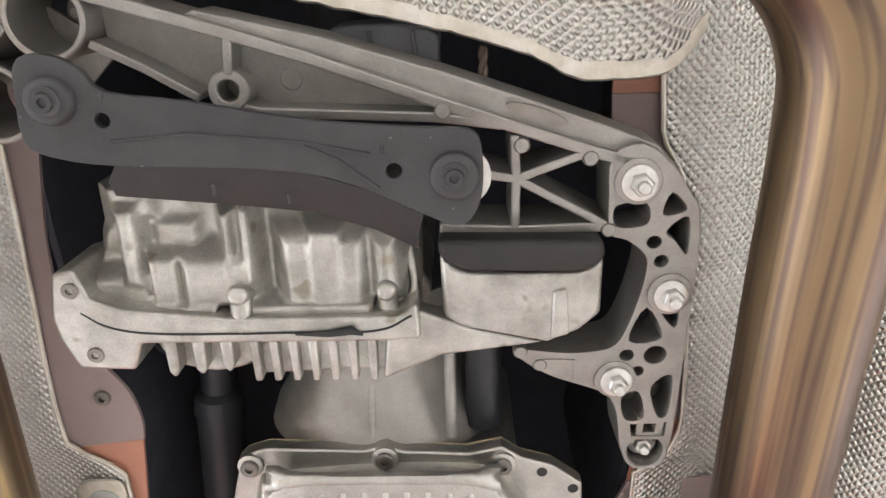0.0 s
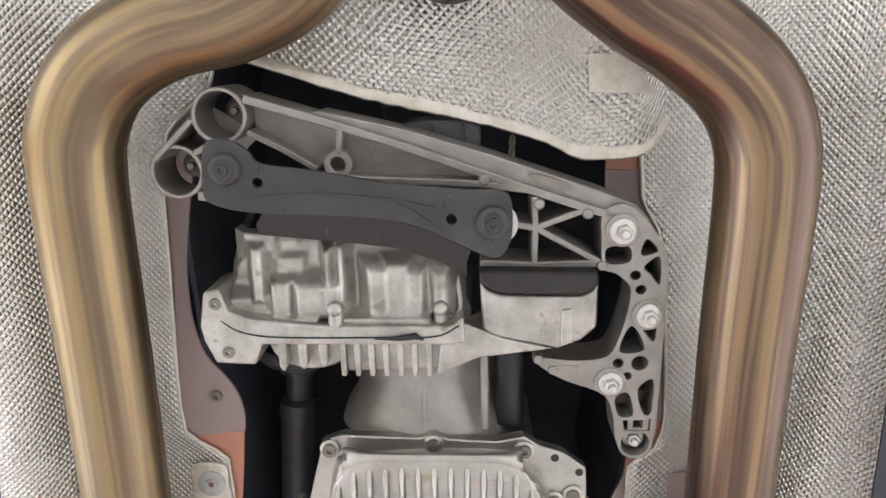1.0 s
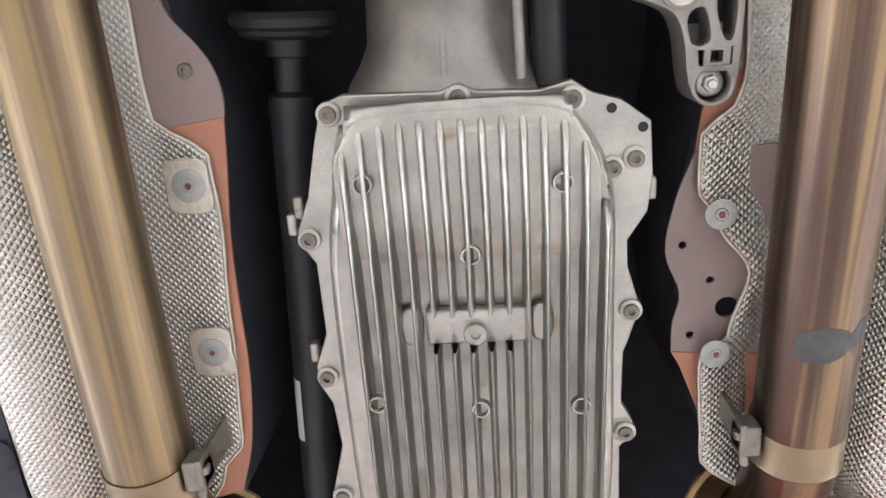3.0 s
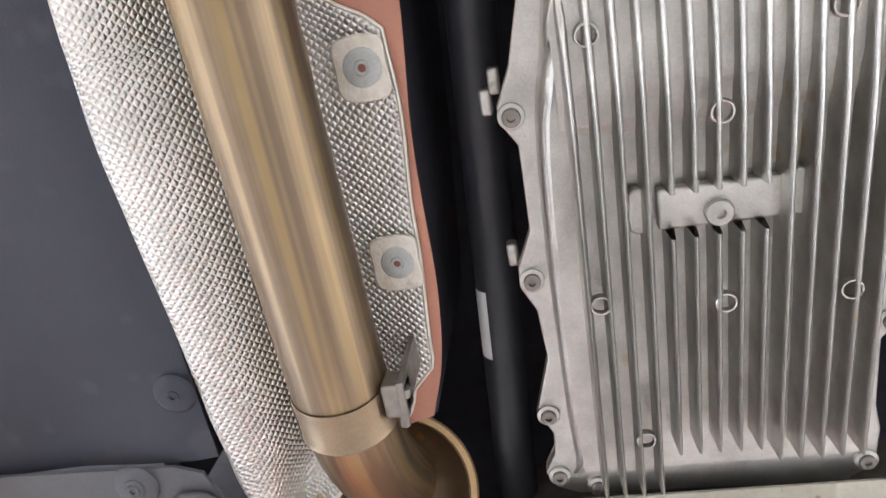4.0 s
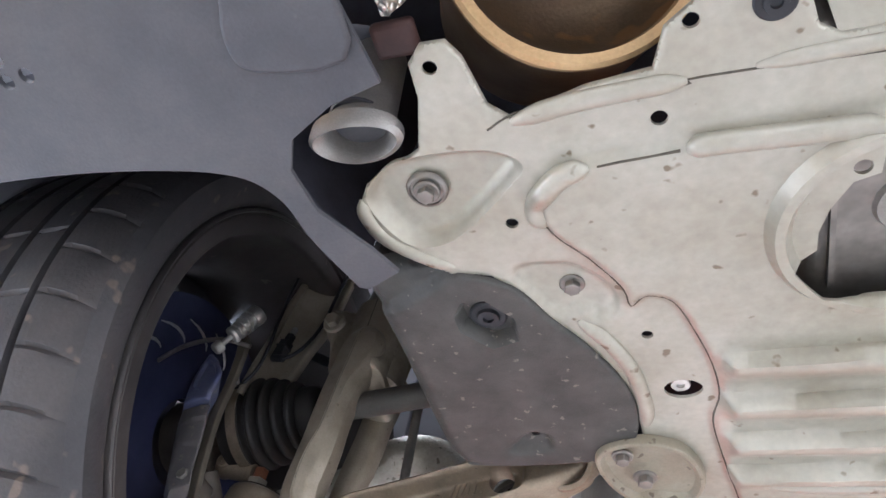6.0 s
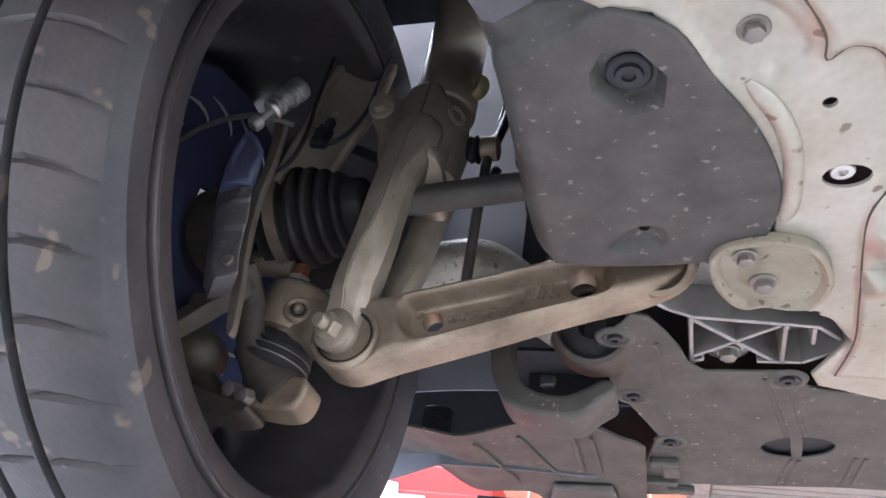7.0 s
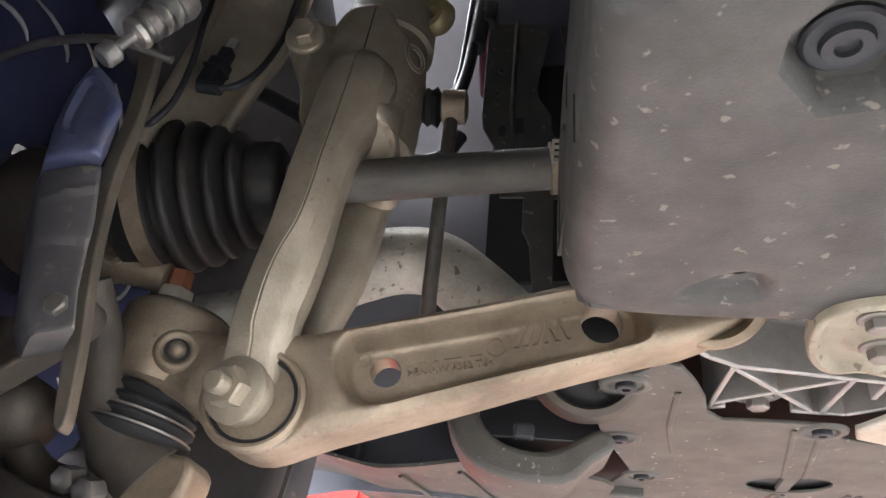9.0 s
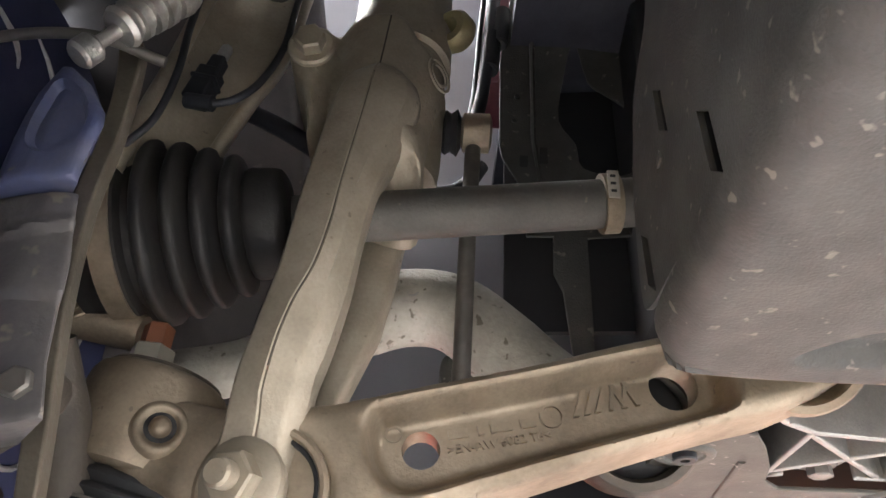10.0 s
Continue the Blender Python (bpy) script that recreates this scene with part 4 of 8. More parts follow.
part("bracket_plate", bm, BRACKET, brk, "", 0.0012)
bm = bmesh.new()
lip = [[(-0.149, 0.2225), (-0.079, 0.2255), (-0.030, 0.2305), (0.006, 0.2425), (0.042, 0.2605)], [(-0.1565, 0.2455), (-0.080, 0.2535), (-0.030, 0.2600), (0.010, 0.2735), (0.038, 0.2885)]]
rws = [[(x, y, ZB(x, y) + 0.001) for x, y in lip[0]], [(x, (y + lip[0][i][1]) / 2, ZB(x, y) + 0.003) for i, (x, y) in enumerate(lip[1])], [(x, y, ZB(x, y) + 0.010) for x, y in lip[1]], [(x, y + 0.003, ZB(x, y) + 0.024) for x, y in lip[1]]]
sheet(bm, rws, 0.004)
part("rubber_lip", bm, RUBBERPAD, brk, "dark brown folded rubber lip")
for x, y, r in ((-0.179, 0.181, 0.0155), (0.0625, 0.234, 0.0165)):
    bm = bmesh.new()
    lathe(bm, [(-0.006, r * 0.80), (-0.005, r * 0.9), (0.0, r), (0.004, r)], (x, y, ZB(x, y)), (0, 0, 1), 32)
    s = part("dished_seat", bm, BRACKET, brk)
    bolt(s, (x, y, ZB(x, y) - 0.006), 0.0098, "cap", BRACKET, name="bolt_cap", label="dark capped bolt head")
bm = bmesh.new()
for q in ([(-0.148, 0.207), (-0.10, 0.203), (-0.03, 0.2105), (0.010, 0.219)], [(-0.03, 0.213), (-0.01, 0.222), (0.015, 0.2415)], [(0.018, 0.2135), (0.018, 0.2195)], [(-0.147, 0.177), (-0.149, 0.183)], [(-0.09, 0.2365), (-0.0895, 0.244)], [(-0.043, 0.2435), (-0.0425, 0.2505)]):
    tube(bm, [(x, y, ZB(x, y) - 0.0002) for x, y in q], 0.0011, 6)
part("pressed_line", bm, BRACKET, brk)
bm = bmesh.new()
lathe(bm, [(0, 0.02), (0.003, 0.02), (0.003, 0.0)], (0.066, 0.237, ZB(0.06, 0.23) + 0.0065), (0, 0, 1), 28)
part("thrust_washer", bm, ZINC, brk, "bright washer edge")

# ---- transfer case ----
tc = thing("transfer_case", (-0.1, 0.34, 1.59), "bright cast aluminium transfer case with cooling ribs and bosses", "transfer case")
bm = bmesh.new()
prism(bm, curve2([(-0.205, 0.318), (-0.199, 0.285), (-0.190, 0.262), (-0.162, 0.253), (-0.10, 0.262), (-0.06, 0.278), (0.0, 0.276), (0.026, 0.285), (0.033, 0.32), (0.033, 0.358), (-0.10, 0.362), (-0.19, 0.352)], 4), 1.640, 1.80)
part("main_case", bm, ALU, tc, "", 0.004)
CAST = [(-0.181, -0.168, 0.268, 0.326, 0.034, 0.006), (-0.160, -0.130, 0.283, 0.301, 0.016, 0.004), (-0.190, -0.160, 0.256, 0.276, 0.020, 0.006), (-0.162, -0.141, 0.304, 0.352, 0.036, 0.005), (-0.138, -0.088, 0.306, 0.344, 0.037, 0.009), (-0.106, -0.099, 0.272, 0.320, 0.034, 0.006), (-0.092, -0.085, 0.266, 0.326, 0.036, 0.005), (-0.100, -0.090, 0.270, 0.320, 0.024, 0.005),
        (-0.064, -0.038, 0.290, 0.353, 0.034, 0.009), (-0.044, -0.020, 0.285, 0.353, 0.036, 0.006), (-0.024, -0.005, 0.292, 0.353, 0.034, 0.008), (0.002, 0.018, 0.294, 0.338, 0.031, 0.010), (-0.213, -0.165, 0.322, 0.348, 0.030, 0.006), (-0.165, -0.113, 0.340, 0.353, 0.040, 0.003), (-0.091, 0.0, 0.340, 0.354, 0.040, 0.003)]


def cast_height(x, y):
    """Depth of the case's under side below its rear wall, from rounded lumps."""
    h = 0.006 - 1.6 * max(0.0, lerp(y, [(0.256, -0.170), (0.275, -0.188), (0.30, -0.202), (0.325, -0.211)]) - x) - 0.8 * max(0.0, 0.268 - y) + 0.0008 * noise.noise((x * 60, y * 60, 0)) - 0.9 * max(0.0, x - 0.020)
    for x0, x1, y0, y1, d, r in CAST:
        r *= 1.5
        e = min(x - x0, x1 - x, y - y0, y1 - y) + r * 0.5
        if e > -r:
            s = min(1.0, max(0.0, (e + r) / (2 * r)))
            v = d * s * s * (3 - 2 * s)
            k = 0.009
            q = max(k - abs(h - v), 0.0) / k
            h = max(h, v) + q * q * k * 0.25
    return h


bm = bmesh.new()
sheet(bm, [[(x, y, 1.642 - cast_height(x, y)) for x in (-0.212 + 0.0018 * i for i in range(139))] for y in (0.256 + 0.0018 * j for j in range(57))], 0.02)
part("case_casting", bm, ALU, tc, "", smooth=70)
for k, r in enumerate((0.030, 0.036)):
    bm = bmesh.new()
    tube(bm, curve([(0.020 + 0.004 * k, 0.290, 1.640), (0.024 + 0.005 * k, 0.315, 1.634 - 0.004 * k), (0.024 + 0.006 * k, 0.340, 1.628 - 0.004 * k), (0.012 + 0.005 * k, 0.354, 1.620)], 6), 0.003, 10)
    part("rim_ridge", bm, ALU, tc)
bm = bmesh.new()
prism(bm, [(-0.232, 0.345), (-0.226, 0.310), (-0.210, 0.306), (-0.202, 0.330), (-0.18, 0.338), (-0.10, 0.346), (0.02, 0.346), (0.034, 0.336), (0.036, 0.364), (0.01, 0.366), (-0.17, 0.366), (-0.178, 0.388), (-0.219, 0.386), (-0.229, 0.362)], 1.594, 1.66)
part("split_flange", bm, ALU, tc, "", 0.003)
bm = bmesh.new()
tube(bm, curve([(-0.210, 0.340, 1.5945), (-0.190, 0.352, 1.594), (-0.15, 0.3575, 1.5935), (-0.05, 0.3575, 1.5935), (0.005, 0.3565, 1.5935), (0.03, 0.345, 1.594)], 6), 0.0009, 6)
part("sealing_line", bm, INK_SHADE, tc, "black sealant line")
bm = bmesh.new()
tube(bm, [(-0.055, 0.3585, 1.593), (-0.03, 0.358, 1.5925), (-0.014, 0.3555, 1.5925), (-0.006, 0.3595, 1.593)], [0.001, 0.0028, 0.0036, 0.001], 8)
part("sealant_blob", bm, INK_SHADE, tc, "smeared black sealant")
bm = bmesh.new()
prism(bm, curve2([(-0.165, 0.366), (-0.09, 0.366), (-0.092, 0.392), (-0.125, 0.402), (-0.158, 0.392)], 3), 1.616, 1.72)
prism(bm, [(-0.092, 0.366), (0.0, 0.366), (0.024, 0.372), (0.02, 0.40), (-0.088, 0.404)], 1.615, 1.72)
part("rear_cover", bm, ALU, tc, "", 0.003)
for i, x in enumerate((-0.152, -0.131, -0.110)):
    bm = bmesh.new()
    prism(bm, [(x - 0.0045, 0.364), (x + 0.005, 0.364), (x + 0.0045, 0.393 - 0.002 * i), (x + 0.001, 0.398 - 0.002 * i), (x - 0.0035, 0.393 - 0.002 * i)], 1.599, 1.64)
    part("rib", bm, ALU, tc, "", 0.0025)
for i in range(7):
    x = -0.0905 + 0.0148 * i
    bm = bmesh.new()
    prism(bm, [(x - 0.0032, 0.365), (x + 0.0036, 0.365), (x + 0.003, 0.406), (x - 0.0025, 0.406)], lambda a, b: 1.602 + 0.12 * (b - 0.365), 1.64)
    part("rib", bm, ALU, tc, "", 0.0018)
for (x, y), z, h in (((-0.095, 0.331), 1.589, 0.030), ((0.011, 0.334), 1.600, 0.026)):
    bm = bmesh.new()
    lathe(bm, [(0, 0.004), (0.0012, 0.0064), (0.004, 0.0078), (0.05, 0.009), (0.05, 0)], (x, y - 0.004, z + 0.004), (0, 0.35, 1), 24)
    part("screw_boss", bm, ALU, tc)
    bm = bmesh.new()
    tube(bm, [(x, y - 0.002, z + 0.016), (x, y + 0.03, z + 0.012)], 0.0082, 16)
    part("screw_boss", bm, ALU, tc)
for x, y in ((-0.214, 0.322), (-0.205, 0.374)):
    bolt(tc, (x, y, 1.5955), 0.0062, "socket", STEEL, name="screw")
bm = bmesh.new()
prism(bm, [(0.034, 0.346), (0.072, 0.362), (0.126, 0.374), (0.05, 0.384), (0.006, 0.404), (0.01, 0.366)], 1.604, 1.625)
part("mount_arm", bm, ALU, tc, "", 0.003)

# ---- gearbox mount ----
mnt = thing("gearbox_mount", (0.105, 0.33, 1.60), "black rubber gearbox mount in an aluminium block", "rubber mount")
bm = bmesh.new()
prism(bm, [(0.050, 0.290), (0.166, 0.292), (0.168, 0.305), (0.160, 0.312), (0.150, 0.316), (0.072, 0.3145), (0.060, 0.310), (0.050, 0.302)], 1.600, 1.66)
part("rubber_block", bm, RUBBERPAD, mnt, "dark rubber block", 0.004)
bm = bmesh.new()
prism(bm, [(0.0505, 0.304), (0.060, 0.3115), (0.072, 0.316), (0.107, 0.317), (0.150, 0.3175), (0.160, 0.3135), (0.168, 0.307), (0.168, 0.352), (0.152, 0.365), (0.129, 0.3735), (0.066, 0.360), (0.0525, 0.354)], lambda x, y: 1.603 + 0.35 * max(0, 0.066 - x) + 0.10 * max(0, x - 0.131), 1.67)
mb = part("mount_block", bm, ALU, mnt, "bright aluminium block", 0.004)
bm = bmesh.new()
prism(bm, [(0.132, 0.332), (0.142, 0.330), (0.145, 0.366), (0.131, 0.370)], 1.6015, 1.61)
part("raised_face", bm, ALU, mb, "", 0.002)

# ---- gearbox tail and oil pan ----
gb = thing("gearbox", (0, 0.45, 1.64), "grey cast aluminium gearbox tail housing", "gearbox")
bm = bmesh.new()
rws = []
for y, hw, zb in ((0.37, 0.076, 1.668), (0.40, 0.077, 1.664), (0.455, 0.080, 1.658), (0.475, 0.089, 1.654), (0.492, 0.100, 1.648), (0.51, 0.106, 1.645)):
    rws.append([(-0.011 + hw * math.cos(a), y, zb + 0.085 - 0.085 * math.sin(a)) for a in (math.pi * k / 18 for k in range(19))])
sheet(bm, rws, 0.004)
part("tail_housing", bm, ALU_GREY, gb, smooth=50)
bm = bmesh.new()
tube(bm, [(0.055, 0.37, 1.665), (0.056, 0.49, 1.655)], 0.005, 10)
part("cast_rib", bm, ALU_GREY, gb)
bm = bmesh.new()
tube(bm, [(-0.012, 0.37, 1.6695), (-0.012, 0.44, 1.6632), (-0.012, 0.49, 1.652)], 0.0035, 12)
part("cast_rib", bm, ALU_GREY, gb)
bm = bmesh.new()
tube(bm, [(0.085, 0.30, 1.70), (0.084, 0.50, 1.69)], 0.016, 16)
part("side_tube", bm, BLACK_TUBE, gb, "dark side tube")
bm = bmesh.new()
block(bm, (-0.11, 0.56, 1.69), (0.12, 1.08, 1.90))
part("gear_case", bm, ALU_GREY, gb, "", 0.01)
bm = bmesh.new()
lathe(bm, [(0, 0.07), (0.020, 0.074), (0.022, 0.082), (0.034, 0.082), (0.036, 0.076), (0.050, 0.076), (0.052, 0.086), (0.066, 0.087), (0.068, 0.080), (0.078, 0.080), (0.080, 0.086), (0.092, 0.085), (0.094, 0.05), (0.12, 0.05)], (0.01, 0.155, 1.78), (0, -1, 0), 40)
fo = part("output_flange", bm, RUBBER, gb, "black ribbed shaft coupling")
for k in range(12):
    a = 2 * math.pi * k / 12
    bm = bmesh.new()
    block(bm, (-0.006, -0.01, 0.08), (0.006, 0.03, 0.09), Matrix.Translation((0.01, 0.09, 1.78)) @ Matrix.Rotation(a, 4, "Y"))
    part("coupling_rib", bm, RUBBER, fo)

ZP = lambda x, y: 1.640 + 0.065 * (y - 0.5)
pan = thing("gearbox_oil_pan", (0.0, 0.75, 1.60), "finned bare aluminium gearbox oil pan with flange bolts", "oil pan")
left_side = [(-0.124, 0.499), (-0.134, 0.532), (-0.148, 0.586), (-0.162, 0.618), (-0.160, 0.634), (-0.149, 0.652), (-0.150, 0.73), (-0.165, 0.766), (-0.166, 0.786), (-0.154, 0.812), (-0.151, 0.866), (-0.165, 0.915), (-0.169, 0.930), (-0.156, 0.958), (-0.158, 0.985), (-0.170, 1.010), (-0.160, 1.030), (-0.138, 1.041)]
right_side = [(0.12, 1.05), (0.150, 1.03), (0.152, 0.985), (0.146, 0.955), (0.145, 0.88), (0.160, 0.863), (0.158, 0.848), (0.146, 0.825), (0.147, 0.765), (0.152, 0.752), (0.163, 0.715), (0.158, 0.700), (0.150, 0.672), (0.149, 0.645), (0.167, 0.617), (0.171, 0.584), (0.168, 0.532), (0.142, 0.512), (0.116, 0.504), (0.099, 0.492), (0.07, 0.499), (0.015, 0.496), (-0.001, 0.489), (-0.018, 0.495), (-0.104, 0.492)]
flange = left_side + right_side
bm = bmesh.new()
prism(bm, flange, ZP, lambda x, y: ZP(x, y) + 0.014)
part("flange", bm, ALU_PAN, pan, "", 0.002)
bm = bmesh.new()
prism(bm, [(0.995 * x, y + (0.003 if y < 0.6 else 0)) for x, y in flange], lambda x, y: ZP(x, y) + 0.0145, lambda x, y: ZP(x, y) + 0.019)
part("gasket", bm, mat("cream_gasket", (0.55, 0.48, 0.30), rough=0.7), pan, "pale cream gasket line")
tub = curve2([(-0.113, 0.525), (-0.095, 0.515), (0.0, 0.507), (0.080, 0.509), (0.105, 0.522), (0.128, 0.56), (0.137, 0.60), (0.138, 0.70), (0.136, 0.97), (0.10, 1.0), (-0.12, 1.01), (-0.138, 0.99), (-0.140, 0.80), (-0.135, 0.65), (-0.124, 0.58)], 4)
FIN0 = lambda x: lerp(abs(x), [(0.0, 0.515), (0.06, 0.5152), (0.075, 0.5165), (0.088, 0.521), (0.099, 0.530), (0.108, 0.543), (0.115, 0.558), (0.12, 0.574), (0.125, 0.60)])
OFF = lambda x, y: lerp(y - FIN0(x) + 0.515, [(0.494, 0.018), (0.498, 0.026), (0.502, 0.0295), (0.507, 0.0300), (0.513, 0.0235), (0.60, 0.0215), (0.65, 0.017), (0.72, 0.0125), (1.02, 0.0125)])
TIP = lambda y: lerp(y, [(0.5, 0.0345), (0.52, 0.0375), (0.53, 0.0395), (0.60, 0.0430), (0.645, 0.0465), (1.02, 0.0475)])
ZT = lambda x, y: ZP(x, y) - OFF(x, y)
bm = bmesh.new()
cx, cy = 0.0, 0.76
rings = []
for s, dz in ((1.0, 0.0), (0.985, 0.55), (0.96, 0.92), (0.92, 1.0)):
    rings.append([bm.verts.new((cx + (x - cx) * s, cy + (y - cy) * s, ZP(x, y) + 0.004 + (ZT(x, y) - ZP(x, y) - 0.004) * dz)) for x, y in tub])
for A, B in zip(rings, rings[1:]):
    for k in range(len(A)):
        bm.faces.new((A[k], A[(k + 1) % len(A)], B[(k + 1) % len(A)], B[k]))
ys2 = [0.545 + 0.0125 * i for i in range(36)]
part_pan = bmesh.new()
rr = []
for y in [0.500 + 0.0032 * i for i in range(14)] + ys2 + [1.0]:
    x0 = lerp(y, [(0.52, -0.100), (0.56, -0.114), (0.65, -0.128), (0.80, -0.132), (1.0, -0.13)])
    x1 = lerp(y, [(0.52, 0.096), (0.56, 0.122), (0.62, 0.131), (1.0, 0.130)])
    rr.append([(x0 + (x1 - x0) * j / 20, y, ZT(x0 + (x1 - x0) * j / 20, y)) for j in range(21)])
sheet(part_pan, rr, 0.006)
part("pan_floor", part_pan, ALU_PAN, pan, smooth=60)
part("pan_wall", bm, ALU_PAN, pan, smooth=60)
random.seed(5)
for i in range(14):
    x = -0.105 + 0.01765 * i
    y0 = FIN0(x) - 0.003
    y1 = 1.006 if x < -0.045 else (0.958 if x < 0.045 else 0.974)
    for a, b in ([(y0, y1)] if not (-0.035 < x < 0.05) else [(y0, 0.697), (0.735, y1)]):
        n = 30
        bm = bmesh.new()
        rws = []
        for k in range(n + 1):
            y = a + (b - a) * k / n
            d = max(0.001, (TIP(y) - OFF(x, y)) * min(1.0, 0.25 + (y - a) / 0.012 if a < 0.6 else 1.0))
            w = lerp(y, [(0.5, 0.0030), (0.58, 0.0030), (0.64, 0.0027), (1.02, 0.0022)])
            xx = x - 0.016 * max(0.0, (y - 0.62))
            z = ZT(x, y)
            rws.append([(xx - 1.7 * w, y, z + 0.002), (xx - 1.15 * w, y, z - 0.55 * d), (xx - 0.7 * w, y, z - 0.93 * d), (xx, y, z - d), (xx + 0.7 * w, y, z - 0.93 * d), (xx + 1.15 * w, y, z - 0.55 * d), (xx + 1.7 * w, y, z + 0.002)])
        sheet(bm, rws, 0.001)
        part("fin", bm, ALU_PAN, pan, smooth=50)
bm = bmesh.new()
rws = []
for k in range(28):
    v = k / 27
    row = []
    for i in range(61):
        x = -0.114 + 0.234 * i / 60
        a = FIN0(x) - 0.009
        y = a + (0.655 - a) * v
        top = lerp(y, [(0.50, 0.0304), (0.512, 0.0304), (0.535, 0.0290), (0.585, 0.0290), (0.605, 0.0285), (0.63, 0.0235), (0.655, 0.0160)])
        row.append((x - 0.016 * max(0.0, y - 0.62), y, ZP(x, y) - top + 0.002 * max(0.0, 1 - v * 20) ** 2))
    rws.append(row)
sheet(bm, rws, 0.001)
part("raised_land", bm, ALU_PAN, pan, "smooth raised shoulder", smooth=60)
bm = bmesh.new()
prism(bm, [(-0.045, 0.698), (0.052, 0.698), (0.052, 0.735), (-0.045, 0.735)], lambda x, y: ZT(x, y) - 0.013, ZT)
part("drain_pad", bm, ALU_PAN, pan, "machined pad round the drain plug", 0.003)
bolt(pan, (0.002, 0.7225, 1.6285), 0.0115, "socket", ALU_PAN, name="drain_plug")
for x0, x1 in ((-0.068, -0.050), (0.057, 0.075)):
    bm = bmesh.new()
    prism(bm, curve2([(x0, 0.699), (x1, 0.699), (x1, 0.733), (x0, 0.733)], 3), lambda x, y: ZT(x, y) - 0.011, ZT)
    part("side_pad", bm, ALU_PAN, pan, "", 0.003)
for x, y in ((-0.088, 0.567), (0.086, 0.575), (0.003, 0.637), (-0.098, 0.79), (0.100, 0.80), (0.003, 0.80), (-0.07, 0.94)):
    bm = bmesh.new()
    z = ZP(x, y) - TIP(y) + 0.0030
    lathe(bm, [(0, 0.0088), (-0.0006, 0.0080), (0.0, 0.0072), (0.006, 0.0068), (0.006, 0.0096)], (x, y, z), (0, 0, 1), 24, closed=True)
    part("ring_boss", bm, ALU_PAN, pan)
for x, y in ((-0.117, 0.508), (-0.001, 0.501), (0.099, 0.508), (0.154, 0.565), (0.134, 0.573), (0.153, 0.717), (0.150, 0.859), (-0.151, 0.626), (-0.154, 0.778), (-0.158, 0.932), (-0.156, 1.012), (-0.118, 1.030), (0.14, 1.02)):
    bm = bmesh.new()
    lathe(bm, [(-0.001, 0.0098), (0.0, 0.0112), (0.012, 0.0118), (0.012, 0)], (x, y, ZP(x, y) - 0.004), (0, 0, 1), 24)
    b = part("bolt_boss", bm, ALU_PAN, pan)
    bolt(b, (x, y, ZP(x, y) - 0.0045), 0.0078, "socket", STEEL)
# Holes are black discs: their shade is colour, not depth.
for x, y in ((0.1605, 0.5375), (0.133, 0.519)):
    bm = bmesh.new()
    lathe(bm, [(0, 0.0046), (0.001, 0.0046), (0.001, 0)], (x, y, ZP(x, y) - 0.0006), (0, 0, 1), 16)
    part("hole", bm, INK_SHADE, pan, "black disc for the shade of a drilled hole")
for x, y in ((-0.163, 0.60), (-0.172, 0.617), (-0.17, 0.76), (0.172, 0.60)):
    bm = bmesh.new()
    block(bm, (x - 0.004, y - 0.012, ZP(x, y) + 0.014), (x + 0.006, y + 0.010, ZP(x, y) + 0.03))
    part("side_lug", bm, ALU, pan, "", 0.003)

# ---- front propeller shaft ----
ps = thing("propeller_shaft", (-0.19, 0.8, 1.71), "black painted front propeller shaft with a paper label", "propeller shaft")
SX = lambda y: -0.170 - 0.062 * (y - 0.42)
SZ = lambda y: 1.742 + 0.02 * (y - 0.42)
bm = bmesh.new()
lathe(bm, [(0, 0.052), (0.006, 0.055), (0.014, 0.053), (0.018, 0.045), (0.022, 0.046), (0.026, 0.038)], (SX(0.417), 0.417, SZ(0.417) - 0.004), (-0.06, 1, 0.02), 40)
part("rubber_flange", bm, BLACK, ps, "black ribbed coupling flange")
bm = bmesh.new()
lathe(bm, [(0, 0.023), (0.04, 0.023), (0.042, 0.016), (0.075, 0.016), (0.08, 0.0235), (0.10, 0.0255), (0.105, 0.0235), (0.72, 0.0235), (0.73, 0.03), (0.9, 0.03)], (SX(0.42), 0.42, SZ(0.42)), (-0.062, 1, 0.02), 36)
part("tube", bm, BLACK_TUBE, ps)
bm = bmesh.new()
rws = []
for i in range(9):
    ang = radians(-175 + 55 * i / 8)
    rws.append([(SX(y) + 0.0239 * math.cos(ang), y, SZ(y) + 0.0239 * math.sin(ang)) for y in (0.822, 0.903)])
sheet(bm, rws, 0.0003, Vector((0, 0, -1)))
part("paper_label", bm, LABEL, ps, "narrow white paper label")

# ---- plastic underfloor panels ----
uf = thing("underfloor_panel", (-0.75, 0.3, 1.60), "dark felted plastic underfloor panel with push clips", "underbody panel", "underbody panels")
bm = bmesh.new()
rws = []
for i in range(31):
    y = -0.7 + (0.906 + 0.7) * i / 30
    rws.append([(x, y, 1.606 + 0.004 * noise.noise((x * 5, y * 4, 2)) + 0.006 * math.exp(-((x + 0.62) / 0.05) ** 2) + (0.004 if x > -0.495 else 0)) for x in (-1.05, -1.0, -0.9, -0.8, -0.74, -0.69, -0.66, -0.63, -0.60, -0.56, -0.52, -0.50, -0.478)])
sheet(bm, rws, 0.003)
part("panel", bm, FELT, uf, smooth=60)
